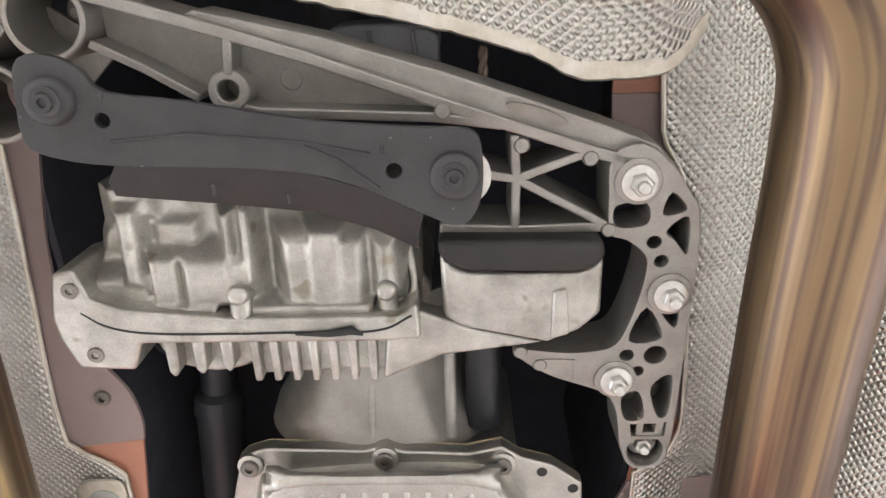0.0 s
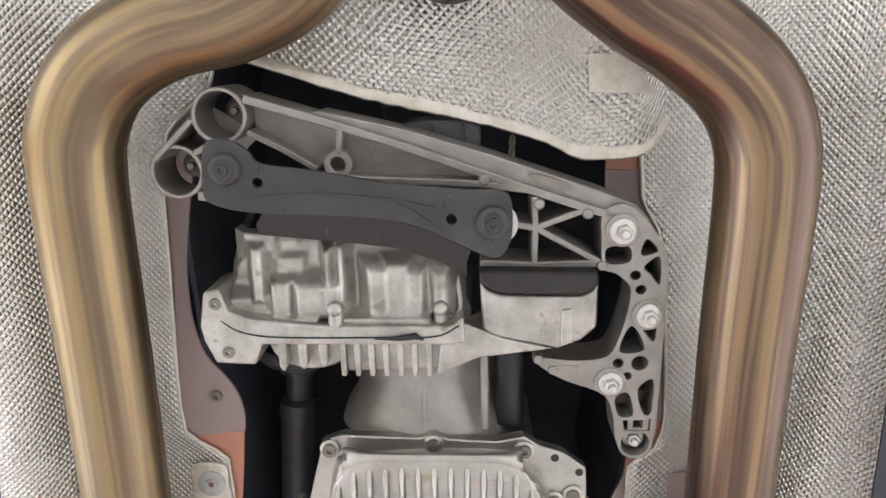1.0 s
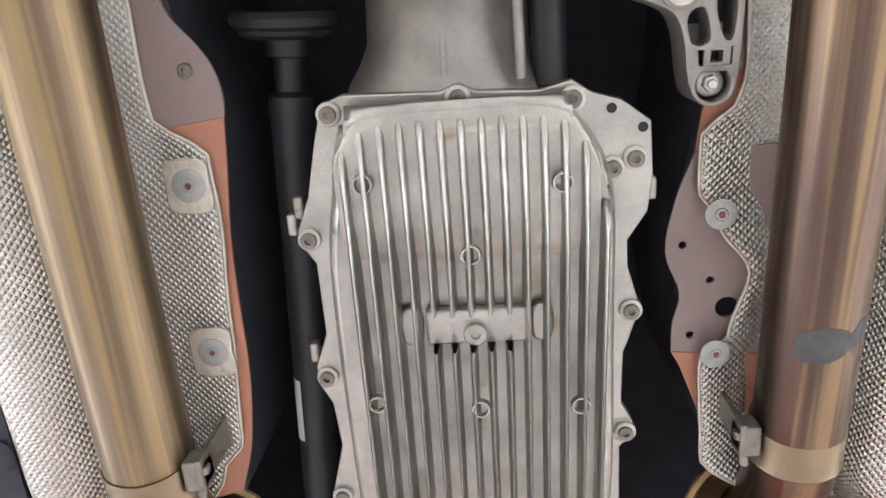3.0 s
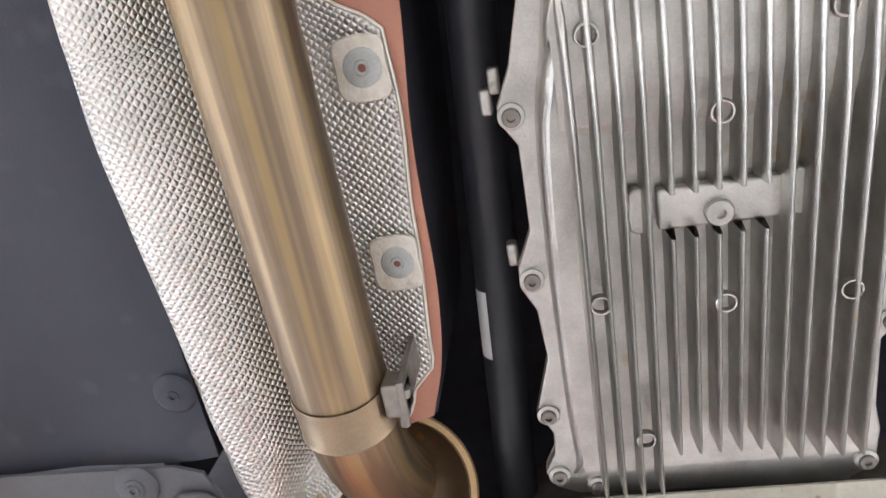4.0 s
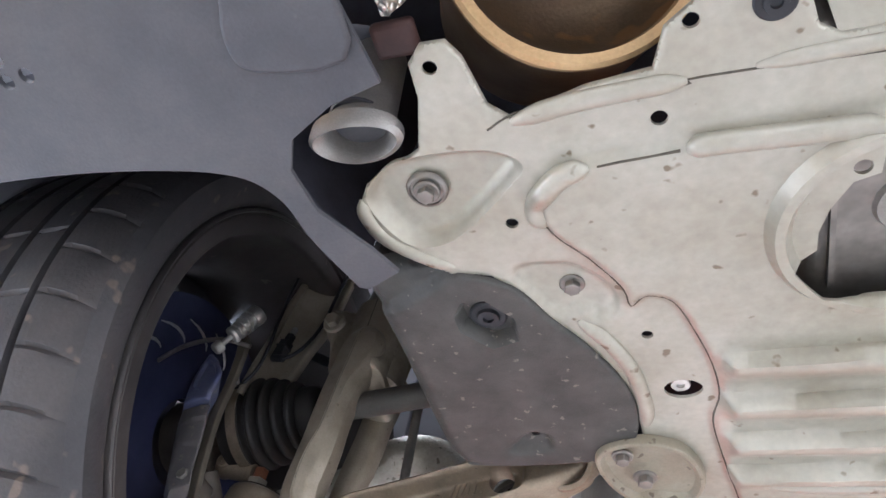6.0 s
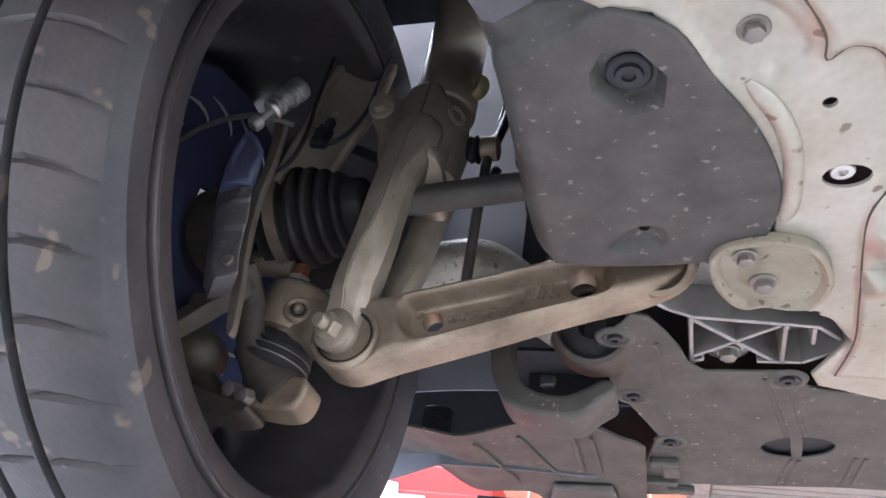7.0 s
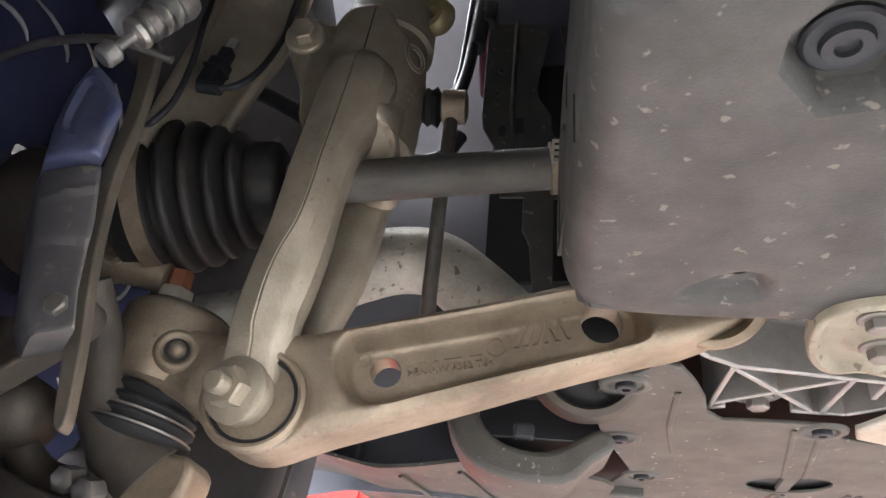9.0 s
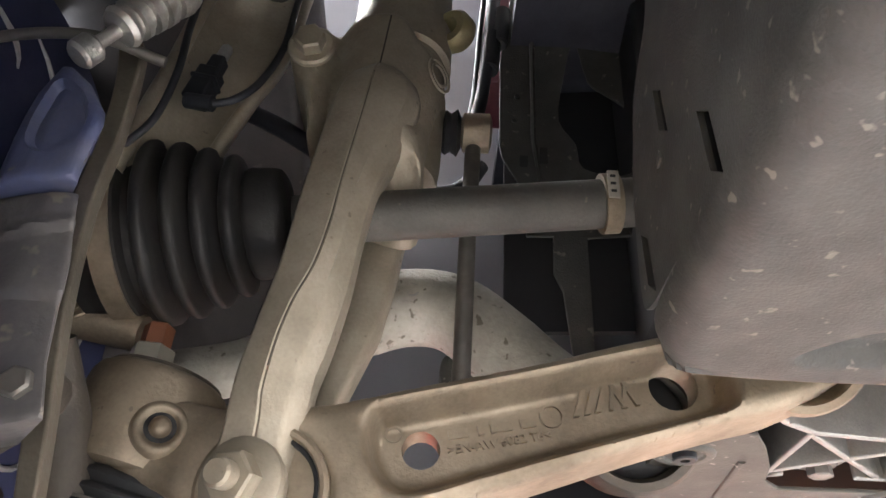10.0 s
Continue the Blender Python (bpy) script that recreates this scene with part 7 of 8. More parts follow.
prism_y(bm, curve2([(-0.842, 1.775), (-0.836, 1.74), (-0.833, 1.70), (-0.834, 1.659), (-0.828, 1.604), (-0.818, 1.553), (-0.812, 1.525), (-0.806, 1.500), (-0.800, 1.500), (-0.803, 1.525), (-0.808, 1.553), (-0.818, 1.604), (-0.824, 1.659), (-0.823, 1.70), (-0.825, 1.74), (-0.830, 1.775)], 3), 1.472, 1.482)
part("backplate_edge", bm, mat("brown_backplate_steel", (0.15, 0.13, 0.098), (0.075, 0.064, 0.050), rough=0.5, metal=0.4, scale=12, bump=0.0005, spots=(90, 0.68, (0.10, 0.08, 0.06))), kn, "", 0.003)
bm = bmesh.new()
prism_y(bm, curve2([(-0.838, 1.592), (-0.868, 1.562), (-0.905, 1.530), (-0.900, 1.518), (-0.862, 1.546), (-0.832, 1.574)], 3), 1.505, 1.53)
part("brace_rib", bm, IRON, kn, "", 0.004)
WEB_L = curve([(-0.853, 1.530, 1.726), (-0.847, 1.530, 1.773), (-0.842, 1.535, 1.825), (-0.838, 1.540, 1.885), (-0.832, 1.55, 1.96), (-0.83, 1.56, 2.05)], 6)
WEB_R = curve([(-0.813, 1.562, 1.752), (-0.808, 1.562, 1.772), (-0.801, 1.562, 1.797), (-0.791, 1.562, 1.828), (-0.778, 1.565, 1.872), (-0.772, 1.575, 1.97)], 6)
rws = []
for a, b in zip(WEB_L, WEB_R):
    a, b = Vector(a), Vector(b)
    rws.append([a.lerp(b, j / 10) + Vector((0, 0.016 * math.sin(math.pi * j / 10) ** 0.7, 0)) for j in range(11)])
bm = bmesh.new()
sheet(bm, rws, 0.012, Vector((0, 1, 0)))
part("upper_web", bm, CARRIER, kn, "pale dished web", smooth=70)
for path, r in ((WEB_L, 0.0055), (WEB_R, 0.0048)):
    bm = bmesh.new()
    tube(bm, path, r, 12)
    part("edge_rib", bm, CARRIER, kn, smooth=70)
bm = bmesh.new()
prism_y(bm, curve2([(-0.852, 1.512), (-0.828, 1.522), (-0.80, 1.520), (-0.781, 1.516), (-0.781, 1.497), (-0.790, 1.484), (-0.812, 1.481), (-0.845, 1.487)], 3), 1.596, 1.640)
part("ball_socket", bm, ALU_DIRTY, kn, "", 0.009)
bm = bmesh.new()
lathe(bm, [(0, 0.010), (0.003, 0.017), (0.012, 0.019)], (-0.838, 1.590, 1.515), (0.1, 1, 0.2), 20)
part("socket_lug", bm, IRON, kn)
bm = bmesh.new()
tube(bm, curve([(-0.856, 1.535, 1.615), (-0.850, 1.562, 1.580), (-0.846, 1.580, 1.550), (-0.834, 1.596, 1.524), (-0.812, 1.606, 1.505)], 6), [0.013 + 0.012 * k / 24 for k in range(25)], 20)
part("carrier_arm", bm, IRON, kn, "", smooth=60)
bm = bmesh.new()
lathe(bm, [(0, 0.006), (0.004, 0.016), (0.012, 0.023), (0.024, 0.027), (0.05, 0.028)], (-0.905, 1.562, 1.535), (-0.3, 1, 0.1), 28)
part("bearing_dome", bm, IRON, kn, "", smooth=80)
bm = bmesh.new()
prism_y(bm, curve2([(-0.940, 1.515), (-0.90, 1.498), (-0.86, 1.484), (-0.83, 1.478), (-0.83, 1.468), (-0.87, 1.466), (-0.92, 1.480), (-0.945, 1.50)], 3), 1.575, 1.62)
part("lower_flange", bm, IRON, kn, "", 0.006)
bm = bmesh.new()
tube(bm, curve([(-0.925, 1.575, 1.60), (-0.922, 1.585, 1.56), (-0.912, 1.60, 1.525), (-0.888, 1.61, 1.500), (-0.850, 1.615, 1.495)], 6), 0.013, 16)
part("lower_arm", bm, IRON, kn)
bm = bmesh.new()
lathe(bm, [(0, 0.02), (0.004, 0.045), (0.02, 0.05), (0.06, 0.05)], (-0.888, 1.574, 1.69), (-1, 0, 0), 32)
part("hub_bearing", bm, IRON, kn)
for i in range(2):
    bm = bmesh.new()
    lathe(bm, [(0, 0.009), (0.014, 0.009), (0.016, 0.006)], (-0.853 + 0.016 * i, 1.592, 1.497 - 0.006 * i), (-0.2, -1, -0.3), 6)
    part("nut", bm, STEEL, kn)
bm = bmesh.new()
lathe(bm, [(0, 0.011), (0.004, 0.0145), (0.012, 0.0155), (0.018, 0.0135), (0.052, 0.0125), (0.056, 0.011)], (-0.892, 1.598, 1.6635), (1, 0.05, -0.2), 28)
part("guide_pin", bm, ALU_DIRTY, kn, "dusty round guide pin", smooth=50)
bolt(kn, (-0.878, 1.584, 1.662), 0.010, "cap", ALU_DIRTY, axis=(0.1, -1, -0.1))

# ---- lower control arm ----
ca = thing("lower_control_arm", (-0.6, 1.6, 1.53), "dusty forged aluminium lower control arm with a long pocket", "control arm")
YA = 1.575
top = [(-0.822, 1.598), (-0.795, 1.602), (-0.770, 1.599), (-0.745, 1.599), (-0.715, 1.604), (-0.653, 1.621), (-0.595, 1.636), (-0.536, 1.654), (-0.47, 1.670), (-0.43, 1.668), (-0.408, 1.655)]
bot = [(-0.412, 1.638), (-0.45, 1.618), (-0.48, 1.609), (-0.535, 1.591), (-0.609, 1.564), (-0.69, 1.536), (-0.730, 1.520), (-0.757, 1.524), (-0.775, 1.537), (-0.797, 1.552), (-0.825, 1.561)]
pocket = curve2([(-0.690, 1.588), (-0.687, 1.601), (-0.676, 1.6065), (-0.607, 1.624), (-0.537, 1.6435), (-0.500, 1.652), (-0.482, 1.646), (-0.478, 1.626), (-0.488, 1.613), (-0.536, 1.598), (-0.592, 1.580), (-0.628, 1.568), (-0.660, 1.5575), (-0.676, 1.560), (-0.686, 1.572)], 3)
outl_ = curve2(top + bot, 3)


def ring_xz(x, z, r, n=24):
    return [(x + r * math.cos(2 * math.pi * i / n), z + r * math.sin(2 * math.pi * i / n)) for i in range(n)]


ARM_HOLES = [ring_xz(-0.6590, 1.5872, 0.0112), ring_xz(-0.508, 1.6345, 0.0150)]


def arm_form(U, V):
    d = loop_distance(U, V, outl_)
    h = rounded(d, 0.0085)
    h = h + 0.0245 * ease((loop_distance(U, V, pocket) + 0.003) / 0.0115)
    r = np.hypot(U + 0.737, V - 1.553)
    h = h - 0.0035 * ease((0.060 - r) / 0.014) * ease((r - 0.030) / 0.006)
    h = h - 0.003 * ease((-0.768 - U) / 0.028)
    return h + 0.0004 * np.array([noise.noise((u * 55, v * 55, 2.0)) for u, v in zip(U, V)])


bm = bmesh.new()
relief(bm, outl_, ARM_HOLES, 0.0034, arm_form, 0.044, lambda u, v, h: (u, YA + h, v), [(outl_, (0.0008, 0.002, 0.004, 0.0085)), (pocket, (-0.003, -0.0012, 0.0006, 0.0028, 0.005, 0.0068, 0.0086))])
part("arm", bm, ALU_DIRTY, ca, "", smooth=50)
bm = bmesh.new()
lathe(bm, [(0, 0.034), (0.006, 0.038), (0.05, 0.038), (0.05, 0.030), (0.006, 0.027), (0, 0.029)], (-0.435, 1.572, 1.645), (0.1, 0.75, 0.65), 36, closed=True)
part("bush_eye", bm, ALU_DIRTY, ca)
bm = bmesh.new()
lathe(bm, [(0, 0.010), (0.001, 0.026), (0.05, 0.026), (0.05, 0.010)], (-0.435, 1.577, 1.65), (0.1, 0.75, 0.65), 32, closed=True)
part("bush_rubber", bm, RUBBER, ca, "black bush rubber")
bm = bmesh.new()
lathe(bm, [(0, 0.0300), (-0.0025, 0.0310), (-0.003, 0.0330), (-0.0015, 0.0352), (0.003, 0.036), (0.003, 0.0300)], (-0.7400, 1.571, 1.553), (0, 1, 0), 44, closed=True)
part("bush_rim", bm, ALU_DIRTY, ca, "raised rim round the bush")
bm = bmesh.new()
lathe(bm, [(0.0002, 0.0275), (-0.0004, 0.0285), (0.0002, 0.0300), (0.004, 0.0300), (0.004, 0.0275)], (-0.7400, 1.571, 1.553), (0, 1, 0), 40, closed=True)
part("bush_rubber", bm, RUBBER, ca, "black bush rubber")
# raised characters in the pocket


def writing(text, at, size, parent, name="raised_letters", extr=0.0006, material=None):
    cu = bpy.data.curves.new("t", "FONT")
    cu.body, cu.size, cu.extrude = text, size, extr
    tmp = bpy.data.objects.new("t", cu)
    me = bpy.data.meshes.new_from_object(tmp)
    bpy.data.objects.remove(tmp)
    me.materials.clear()
    me.materials.append(material or ALU_DIRTY)
    ob = new(name, me)
    ob.matrix_basis = at
    ob.parent = parent
    ob.matrix_parent_inverse = world_of(parent).inverted()
    return ob


slope = math.degrees(math.atan2(0.047, 0.22))
wm = lambda x, z: Matrix.Translation((x, YA + 0.0242, z)) @ Matrix.Rotation(radians(90), 4, "X") @ Matrix.Rotation(radians(slope), 4, "Z")
writing("L", wm(-0.6265, 1.5972), 0.0085, ca, extr=0.0022)
writing(">EN-AW 6082 T6<", wm(-0.6435, 1.5852), 0.0076, ca, extr=0.0022)
for x0, w in ((-0.643, 0.013), (-0.6185, 0.014), (-0.601, 0.010)):
    bm = bmesh.new()
    block(bm, (0, 0, -0.0005), (w * 0.9, 0.0052, 0.0020), wm(x0, 1.594 + (x0 + 0.643) * 0.21))
    part("raised_mark", bm, ALU_DIRTY, ca)
for k in range(7):
    bm = bmesh.new()
    if k < 3:
        m, a, b = wm(-0.570 + 0.0065 * k, 1.6115 + 0.0016 * k), (0.0, 0.0035), (0.008, 0.0115)
    else:
        m = wm(-0.549 + 0.0038 * (k - 3), 1.6165 + 0.0010 * (k - 3))
        s = 1 if k % 2 else -1
        a, b = (0.003 - 0.0025 * s, 0.0055 - 0.0025 * s), (0.003 + 0.0025 * s, 0.0055 + 0.0025 * s)
    vs = [bm.verts.new(m @ Vector((x, y, z))) for z in (-0.0005, 0.0020 + 0.00012 * k) for x, y in ((a[0], 0), (a[1], 0), (b[1], 0.0155), (b[0], 0.0155))]
    for f in ((3, 2, 1, 0), (4, 5, 6, 7), (0, 1, 5, 4), (1, 2, 6, 5), (2, 3, 7, 6), (3, 0, 4, 7)):
        bm.faces.new([vs[n] for n in f])
    part("raised_bar", bm, ALU_DIRTY, ca)
for x, z, r in ((-0.6755, 1.5955, 0.005), (-0.583, 1.6115, 0.0072)):
    bm = bmesh.new()
    lathe(bm, [(-0.0005, r), (0.0022, r), (0.0022, r - 0.0013), (-0.0005, r - 0.0013)], (x, YA + 0.0246, z), (0, -1, 0), 24, closed=True)
    part("raised_ring", bm, ALU_DIRTY, ca)

# ball joint housing on the arm's end
bj = thing("ball_joint", (-0.80, 1.57, 1.53), "dusty aluminium ball joint housing with a rubber boot", "ball joint")
BJ, BAX = Vector((-0.818, 1.607, 1.6225)), Vector((-0.17, 0.0, -0.985))
bm = bmesh.new()
lathe(bm, [(-0.001, 0.030), (0.0, 0.036), (0.0025, 0.0395), (0.007, 0.0415), (0.03, 0.0430), (0.052, 0.0440), (0.058, 0.0425), (0.060, 0.038)], BJ, BAX, 56)
part("housing", bm, ALU_DIRTY, bj, "", smooth=50)
bm = bmesh.new()
lathe(bm, [(0.0, 0.0352), (-0.0025, 0.0345), (-0.003, 0.030), (-0.001, 0.028)], BJ, BAX, 40)
part("cover_plate", bm, IRON, bj, "dull cover plate")
DN = Vector((0.36, -0.93, 0.05)).normalized()
DC = Vector((-0.7985, 1.5668, 1.5825))
bm = bmesh.new()
lathe(bm, [(-0.006, 0.0165), (-0.0018, 0.0150), (0.0000, 0.0130), (0.0000, 0.0112), (-0.0012, 0.0095), (-0.003, 0.0082)], DC, DN, 36)
ss = part("screw_seat", bm, ALU_DIRTY, bj, "", smooth=75)
# Recess shade put in as a black floor.
bm = bmesh.new()
lathe(bm, [(-0.0035, 0.0088), (-0.0022, 0.0086), (-0.0022, 0.0060)], DC, DN, 24)
part("seat_shade", bm, INK_SHADE, ss, "seat floor with the recess shade in its black")
bm = bmesh.new()
lathe(bm, [(-0.003, 0.0062), (0.0012, 0.0056), (0.0034, 0.0036), (0.0040, 0.0012)], DC, DN, 20)
part("screw_end", bm, ALU_DIRTY, ss, "domed screw end", smooth=70)
bm = bmesh.new()
bt = [(0, 0.030)]
for k in range(4):
    a = 0.003 + 0.0085 * k
    bt += [(a, 0.034 + 0.001 * k), (a + 0.002, 0.0385 + 0.001 * k), (a + 0.0045, 0.0390 + 0.001 * k), (a + 0.0065, 0.0365 + 0.001 * k)]
bt += [(0.038, 0.036), (0.040, 0.030)]
lathe(bm, bt, BJ + BAX * 0.058, BAX, 48)
part("rubber_boot", bm, RUBBER, bj, "black ribbed rubber boot", smooth=60)
for s_, r_ in ((0.0205, 0.0392), (0.0300, 0.0402)):
    bm = bmesh.new()
    lathe(bm, [(0.0, r_), (0.0, r_ + 0.0016), (0.0016, r_ + 0.0016), (0.0016, r_)], BJ + BAX * (0.058 + s_), BAX, 48, closed=True)
    part("boot_ring", bm, STEEL, bj, "thin metal ring on the boot")
bm = bmesh.new()
lathe(bm, [(-0.002, 0.017), (0.002, 0.017), (0.002, 0.0135), (0.018, 0.0135), (0.0195, 0.0115)], BJ + Vector((-0.010, -0.008, 0.000)), (0.03, 0, 1), 6, a0=0.35)
part("hex_nut", bm, CREAM, bj, "pale hexagon nut")
bm = bmesh.new()
lathe(bm, [(0, 0.0095), (0.014, 0.0095), (0.0155, 0.008)], BJ + Vector((-0.0095, -0.008, 0.0195)), (0.03, 0, 1), 6, a0=0.5)
part("plastic_cap", bm, AMBER, bj, "rust-red cap")

# ---- strut fork over the drive shaft ----
sk = thing("strut_fork", (-0.71, 1.55, 1.55), "dusty beige forged strut fork clamped round the damper", "strut")
# stations down the leg: height, left edge, crest, right edge, depth of the face
LEG = [(1.838, -0.717, -0.703, -0.684, 1.541), (1.824, -0.724, -0.705, -0.677, 1.535), (1.805, -0.730, -0.707, -0.674, 1.534), (1.778, -0.734, -0.710, -0.681, 1.534), (1.753, -0.737, -0.713, -0.692, 1.534), (1.727, -0.740, -0.716, -0.699, 1.534), (1.698, -0.743, -0.719, -0.703, 1.535), (1.671, -0.747, -0.725, -0.706, 1.539), (1.650, -0.752, -0.734, -0.710, 1.543), (1.629, -0.757, -0.740, -0.715, 1.547), (1.613, -0.761, -0.743, -0.720, 1.551), (1.600, -0.763, -0.745, -0.722, 1.555),
       (1.585, -0.765, -0.746, -0.725, 1.561), (1.566, -0.768, -0.747, -0.726, 1.565), (1.552, -0.769, -0.747, -0.725, 1.567), (1.542, -0.763, -0.747, -0.730, 1.569), (1.536, -0.754, -0.747, -0.739, 1.571)]
lc = [curve([(q[0], q[k], q[4]) for q in LEG], 5) for k in (1, 2, 3)]
rws = []
for l, c, r in zip(*lc):
    z, xl, y, xc, xr = l.x, l.y, l.z, c.y, r.y
    w = xr - xl
    crest = 0.0032 if z > 1.60 else 0.0032 * max(0.0, (z - 1.590) / 0.010)
    fl = [(xl + 0.002, y + 0.040), (xl, y + 0.030), (xl - 0.0002, y + 0.008), (xl + 0.0004, y + 0.0042), (xl + 0.0020, y + 0.0022), (xl + 0.30 * (xc - xl) + 0.002, y + 0.0012 - 0.4 * crest), (xc - 0.0012, y - crest), (xc, y - crest + 0.0007), (xc + 0.0012, y - crest), (xc + 0.55 * (xr - xc), y - 0.2 * crest + 0.001),
          (xr - 0.0080, y + 0.0016), (xr - 0.0062, y + 0.0030), (xr - 0.0012, y + 0.0105), (xr + 0.0004, y + 0.0130), (xr + 0.0010, y + 0.018), (xr, y + 0.030), (xr - 0.004, y + 0.040)]
    rws.append([(x, yy, z) for x, yy in fl])
bm = bmesh.new()
sheet(bm, rws, 0.004, Vector((0, 1, 0)))
part("front_leg", bm, CARRIER, sk, "", smooth=24)
COL = curve2([(-0.771, 1.868), (-0.765, 1.836), (-0.755, 1.818), (-0.748, 1.79), (-0.742, 1.765), (-0.71, 1.745), (-0.676, 1.738), (-0.669, 1.765), (-0.665, 1.804), (-0.660, 1.835), (-0.657, 1.852), (-0.664, 1.868), (-0.679, 1.882), (-0.692, 1.899), (-0.724, 1.899), (-0.737, 1.889), (-0.746, 1.879), (-0.762, 1.880)], 4)
EYE = [(-0.6835 + 0.012 * math.cos(a), 1.762 + 0.009 * math.sin(a)) for a in (2 * math.pi * i / 22 for i in range(22))]


def collar_form(U, V):
    x = np.clip(U + 0.703, -0.043, 0.0465)
    y = 1.5435 + 0.047 - np.sqrt(0.047 ** 2 - x * x)
    y = np.where(U < -0.735, y + (1.5415 - y) * ease((-0.735 - U) / 0.012), y)
    y = y + rounded(loop_distance(U, V, COL), 0.007) + 0.012 * ease((loop_distance(U, V, EYE) + 0.002) / 0.006)
    y = y - 0.007 * np.exp(-(((U + 0.682) / 0.012) ** 2 + ((V - 1.783) / 0.010) ** 2))
    y = y + 0.028 * ease((1.768 - V) / 0.018) * ease((U + 0.705) / 0.010)
    r = np.hypot(U + 0.752, V - 1.850)
    return y - 0.003 * ease((0.019 - r) / 0.003)


bm = bmesh.new()
relief(bm, COL, [], 0.0036, collar_form, 1.62, lambda u, v, h: (u, h, v), [(COL, (0.0008, 0.002, 0.0045, 0.007)), (EYE, (-0.002, 0.0, 0.002, 0.004))])
part("collar_face", bm, CARRIER, sk, "", smooth=45)
for r in (0.0135, 0.0095):
    bm = bmesh.new()
    lathe(bm, [(0, r), (0.0016, r), (0.0016, r - 0.0018), (0, r - 0.0018)], (-0.6625, 1.5555, 1.846), (0.83, -0.55, 0), 28, closed=True)
    part("raised_ring", bm, CARRIER, sk)
bm = bmesh.new()
rl = [(1.81, -0.712, -0.668), (1.75, -0.719, -0.683), (1.716, -0.723, -0.687), (1.676, -0.730, -0.694), (1.63, -0.737, -0.711), (1.59, -0.743, -0.722)]
rws = []
for z, a, b in rl:
    rws.append([(a, 1.650, z), (a - 0.0005, 1.630, z), (a + 0.003, 1.622, z), (a + 0.4 * (b - a), 1.6195, z), (b - 0.004, 1.6215, z), (b, 1.627, z), (b + 0.001, 1.640, z), (b - 0.002, 1.650, z)])
sheet(bm, rws, 0.004, Vector((0, 1, 0)))
part("rear_leg", bm, CARRIER, sk, "", smooth=50)
bm = bmesh.new()
lathe(bm, [(0, 0.030), (0.006, 0.042), (0.03, 0.044), (0.10, 0.044), (0.118, 0.042), (0.12, 0.036)], (-0.702, 1.592, 1.765), (-0.0, 0.01, 1), 40)
part("collar", bm, CARRIER, sk)
bm = bmesh.new()
lathe(bm, [(0, 0.037), (0.014, 0.037), (0.016, 0.0415), (0.050, 0.0415), (0.055, 0.0395), (0.30, 0.0395)], (-0.696, 1.594, 1.875), (-0.0, 0.01, 1), 40)
part("damper_tube", bm, CARRIER, sk)
bm = bmesh.new()
lathe(bm, [(0.0, 0.014), (0.004, 0.017), (0.014, 0.017), (0.018, 0.014), (0.018, 0.0075), (0.0, 0.0075)], (-0.648, 1.588, 1.925), (-0.55, -0.80, -0.2), 24, closed=True)
part("line_eye", bm, mat("yellowed_zinc", (0.42, 0.36, 0.20), (0.30, 0.26, 0.15), rough=0.42, metal=0.6, scale=40), sk, "yellowish plated bracket eye")
bolt(sk, (-0.7515, 1.537, 1.8475), 0.0165, "hex", CARRIER, axis=(0, -1, -0.15), label="dusty clamp bolt head")
bm = bmesh.new()
tube(bm, curve([(q[2], q[4] - 0.0022, q[0]) for q in LEG[1:11]], 4), 0.0007, 6)
tube(bm, [(-0.704, 1.5432, 1.838), (-0.700, 1.5434, 1.894)], 0.0006, 6)
part("parting_line", bm, IRON, sk, "dark forging line")
bm = bmesh.new()
lathe(bm, [(-0.001, 0.0178), (-0.0035, 0.0192), (-0.001, 0.0212), (0.006, 0.0218), (0.006, 0.0178)], (-0.7475, 1.5655, 1.5545), (-0.12, 1, 0.12), 40, closed=True)
part("washer", bm, CARRIER, sk, "raised rim round the nut")
bm = bmesh.new()
lathe(bm, [(0, 0.0177), (0.002, 0.0177), (0.002, 0.0)], (-0.7475, 1.5652, 1.5545), (-0.12, 1, 0.12), 32)
part("washer", bm, STEEL, sk, "thin steel washer")
bolt(sk, (-0.7475, 1.5635, 1.5545), 0.0225, "stud", CARRIER, axis=(-0.22, -1, -0.12), name="nut", label="dusty flange nut on a stud")

# ---- drive shaft with bellows ----
dsh = thing("drive_shaft", (-0.67, 1.58, 1.70), "dark steel drive shaft with a ribbed black bellows", "drive shaft")
P0, P1 = Vector((-0.50, 1.574, 1.7585)), Vector((-0.775, 1.581, 1.7275))
bm = bmesh.new()
tube(bm, [P0, P1], 0.0168, 32)
part("shaft", bm, mat("dark_grey_shaft_steel", (0.125, 0.118, 0.103), (0.085, 0.08, 0.07), rough=0.5, metal=0.4, scale=14, bump=0.0004, spots=(120, 0.70, (0.17, 0.15, 0.12))), dsh, "dark grey steel bar")
ax = Vector((-1, 0.03, -0.16))
prof = [(-0.012, 0.0172), (-0.010, 0.0290), (-0.007, 0.0345), (-0.003, 0.0360), (0.012, 0.0375), (0.0145, 0.0365), (0.016, 0.0350)]
for s, r in ((0.0225, 0.0470), (0.0385, 0.0530), (0.0545, 0.0580), (0.0710, 0.0610)):
    prof += [(s - 0.0062, r - 0.0130), (s - 0.0044, r - 0.0060), (s - 0.0031, r - 0.0012), (s - 0.0012, r), (s + 0.0012, r), (s + 0.0031, r - 0.0010), (s + 0.0054, r - 0.0050), (s + 0.0076, r - 0.0120)]
s = 0.083
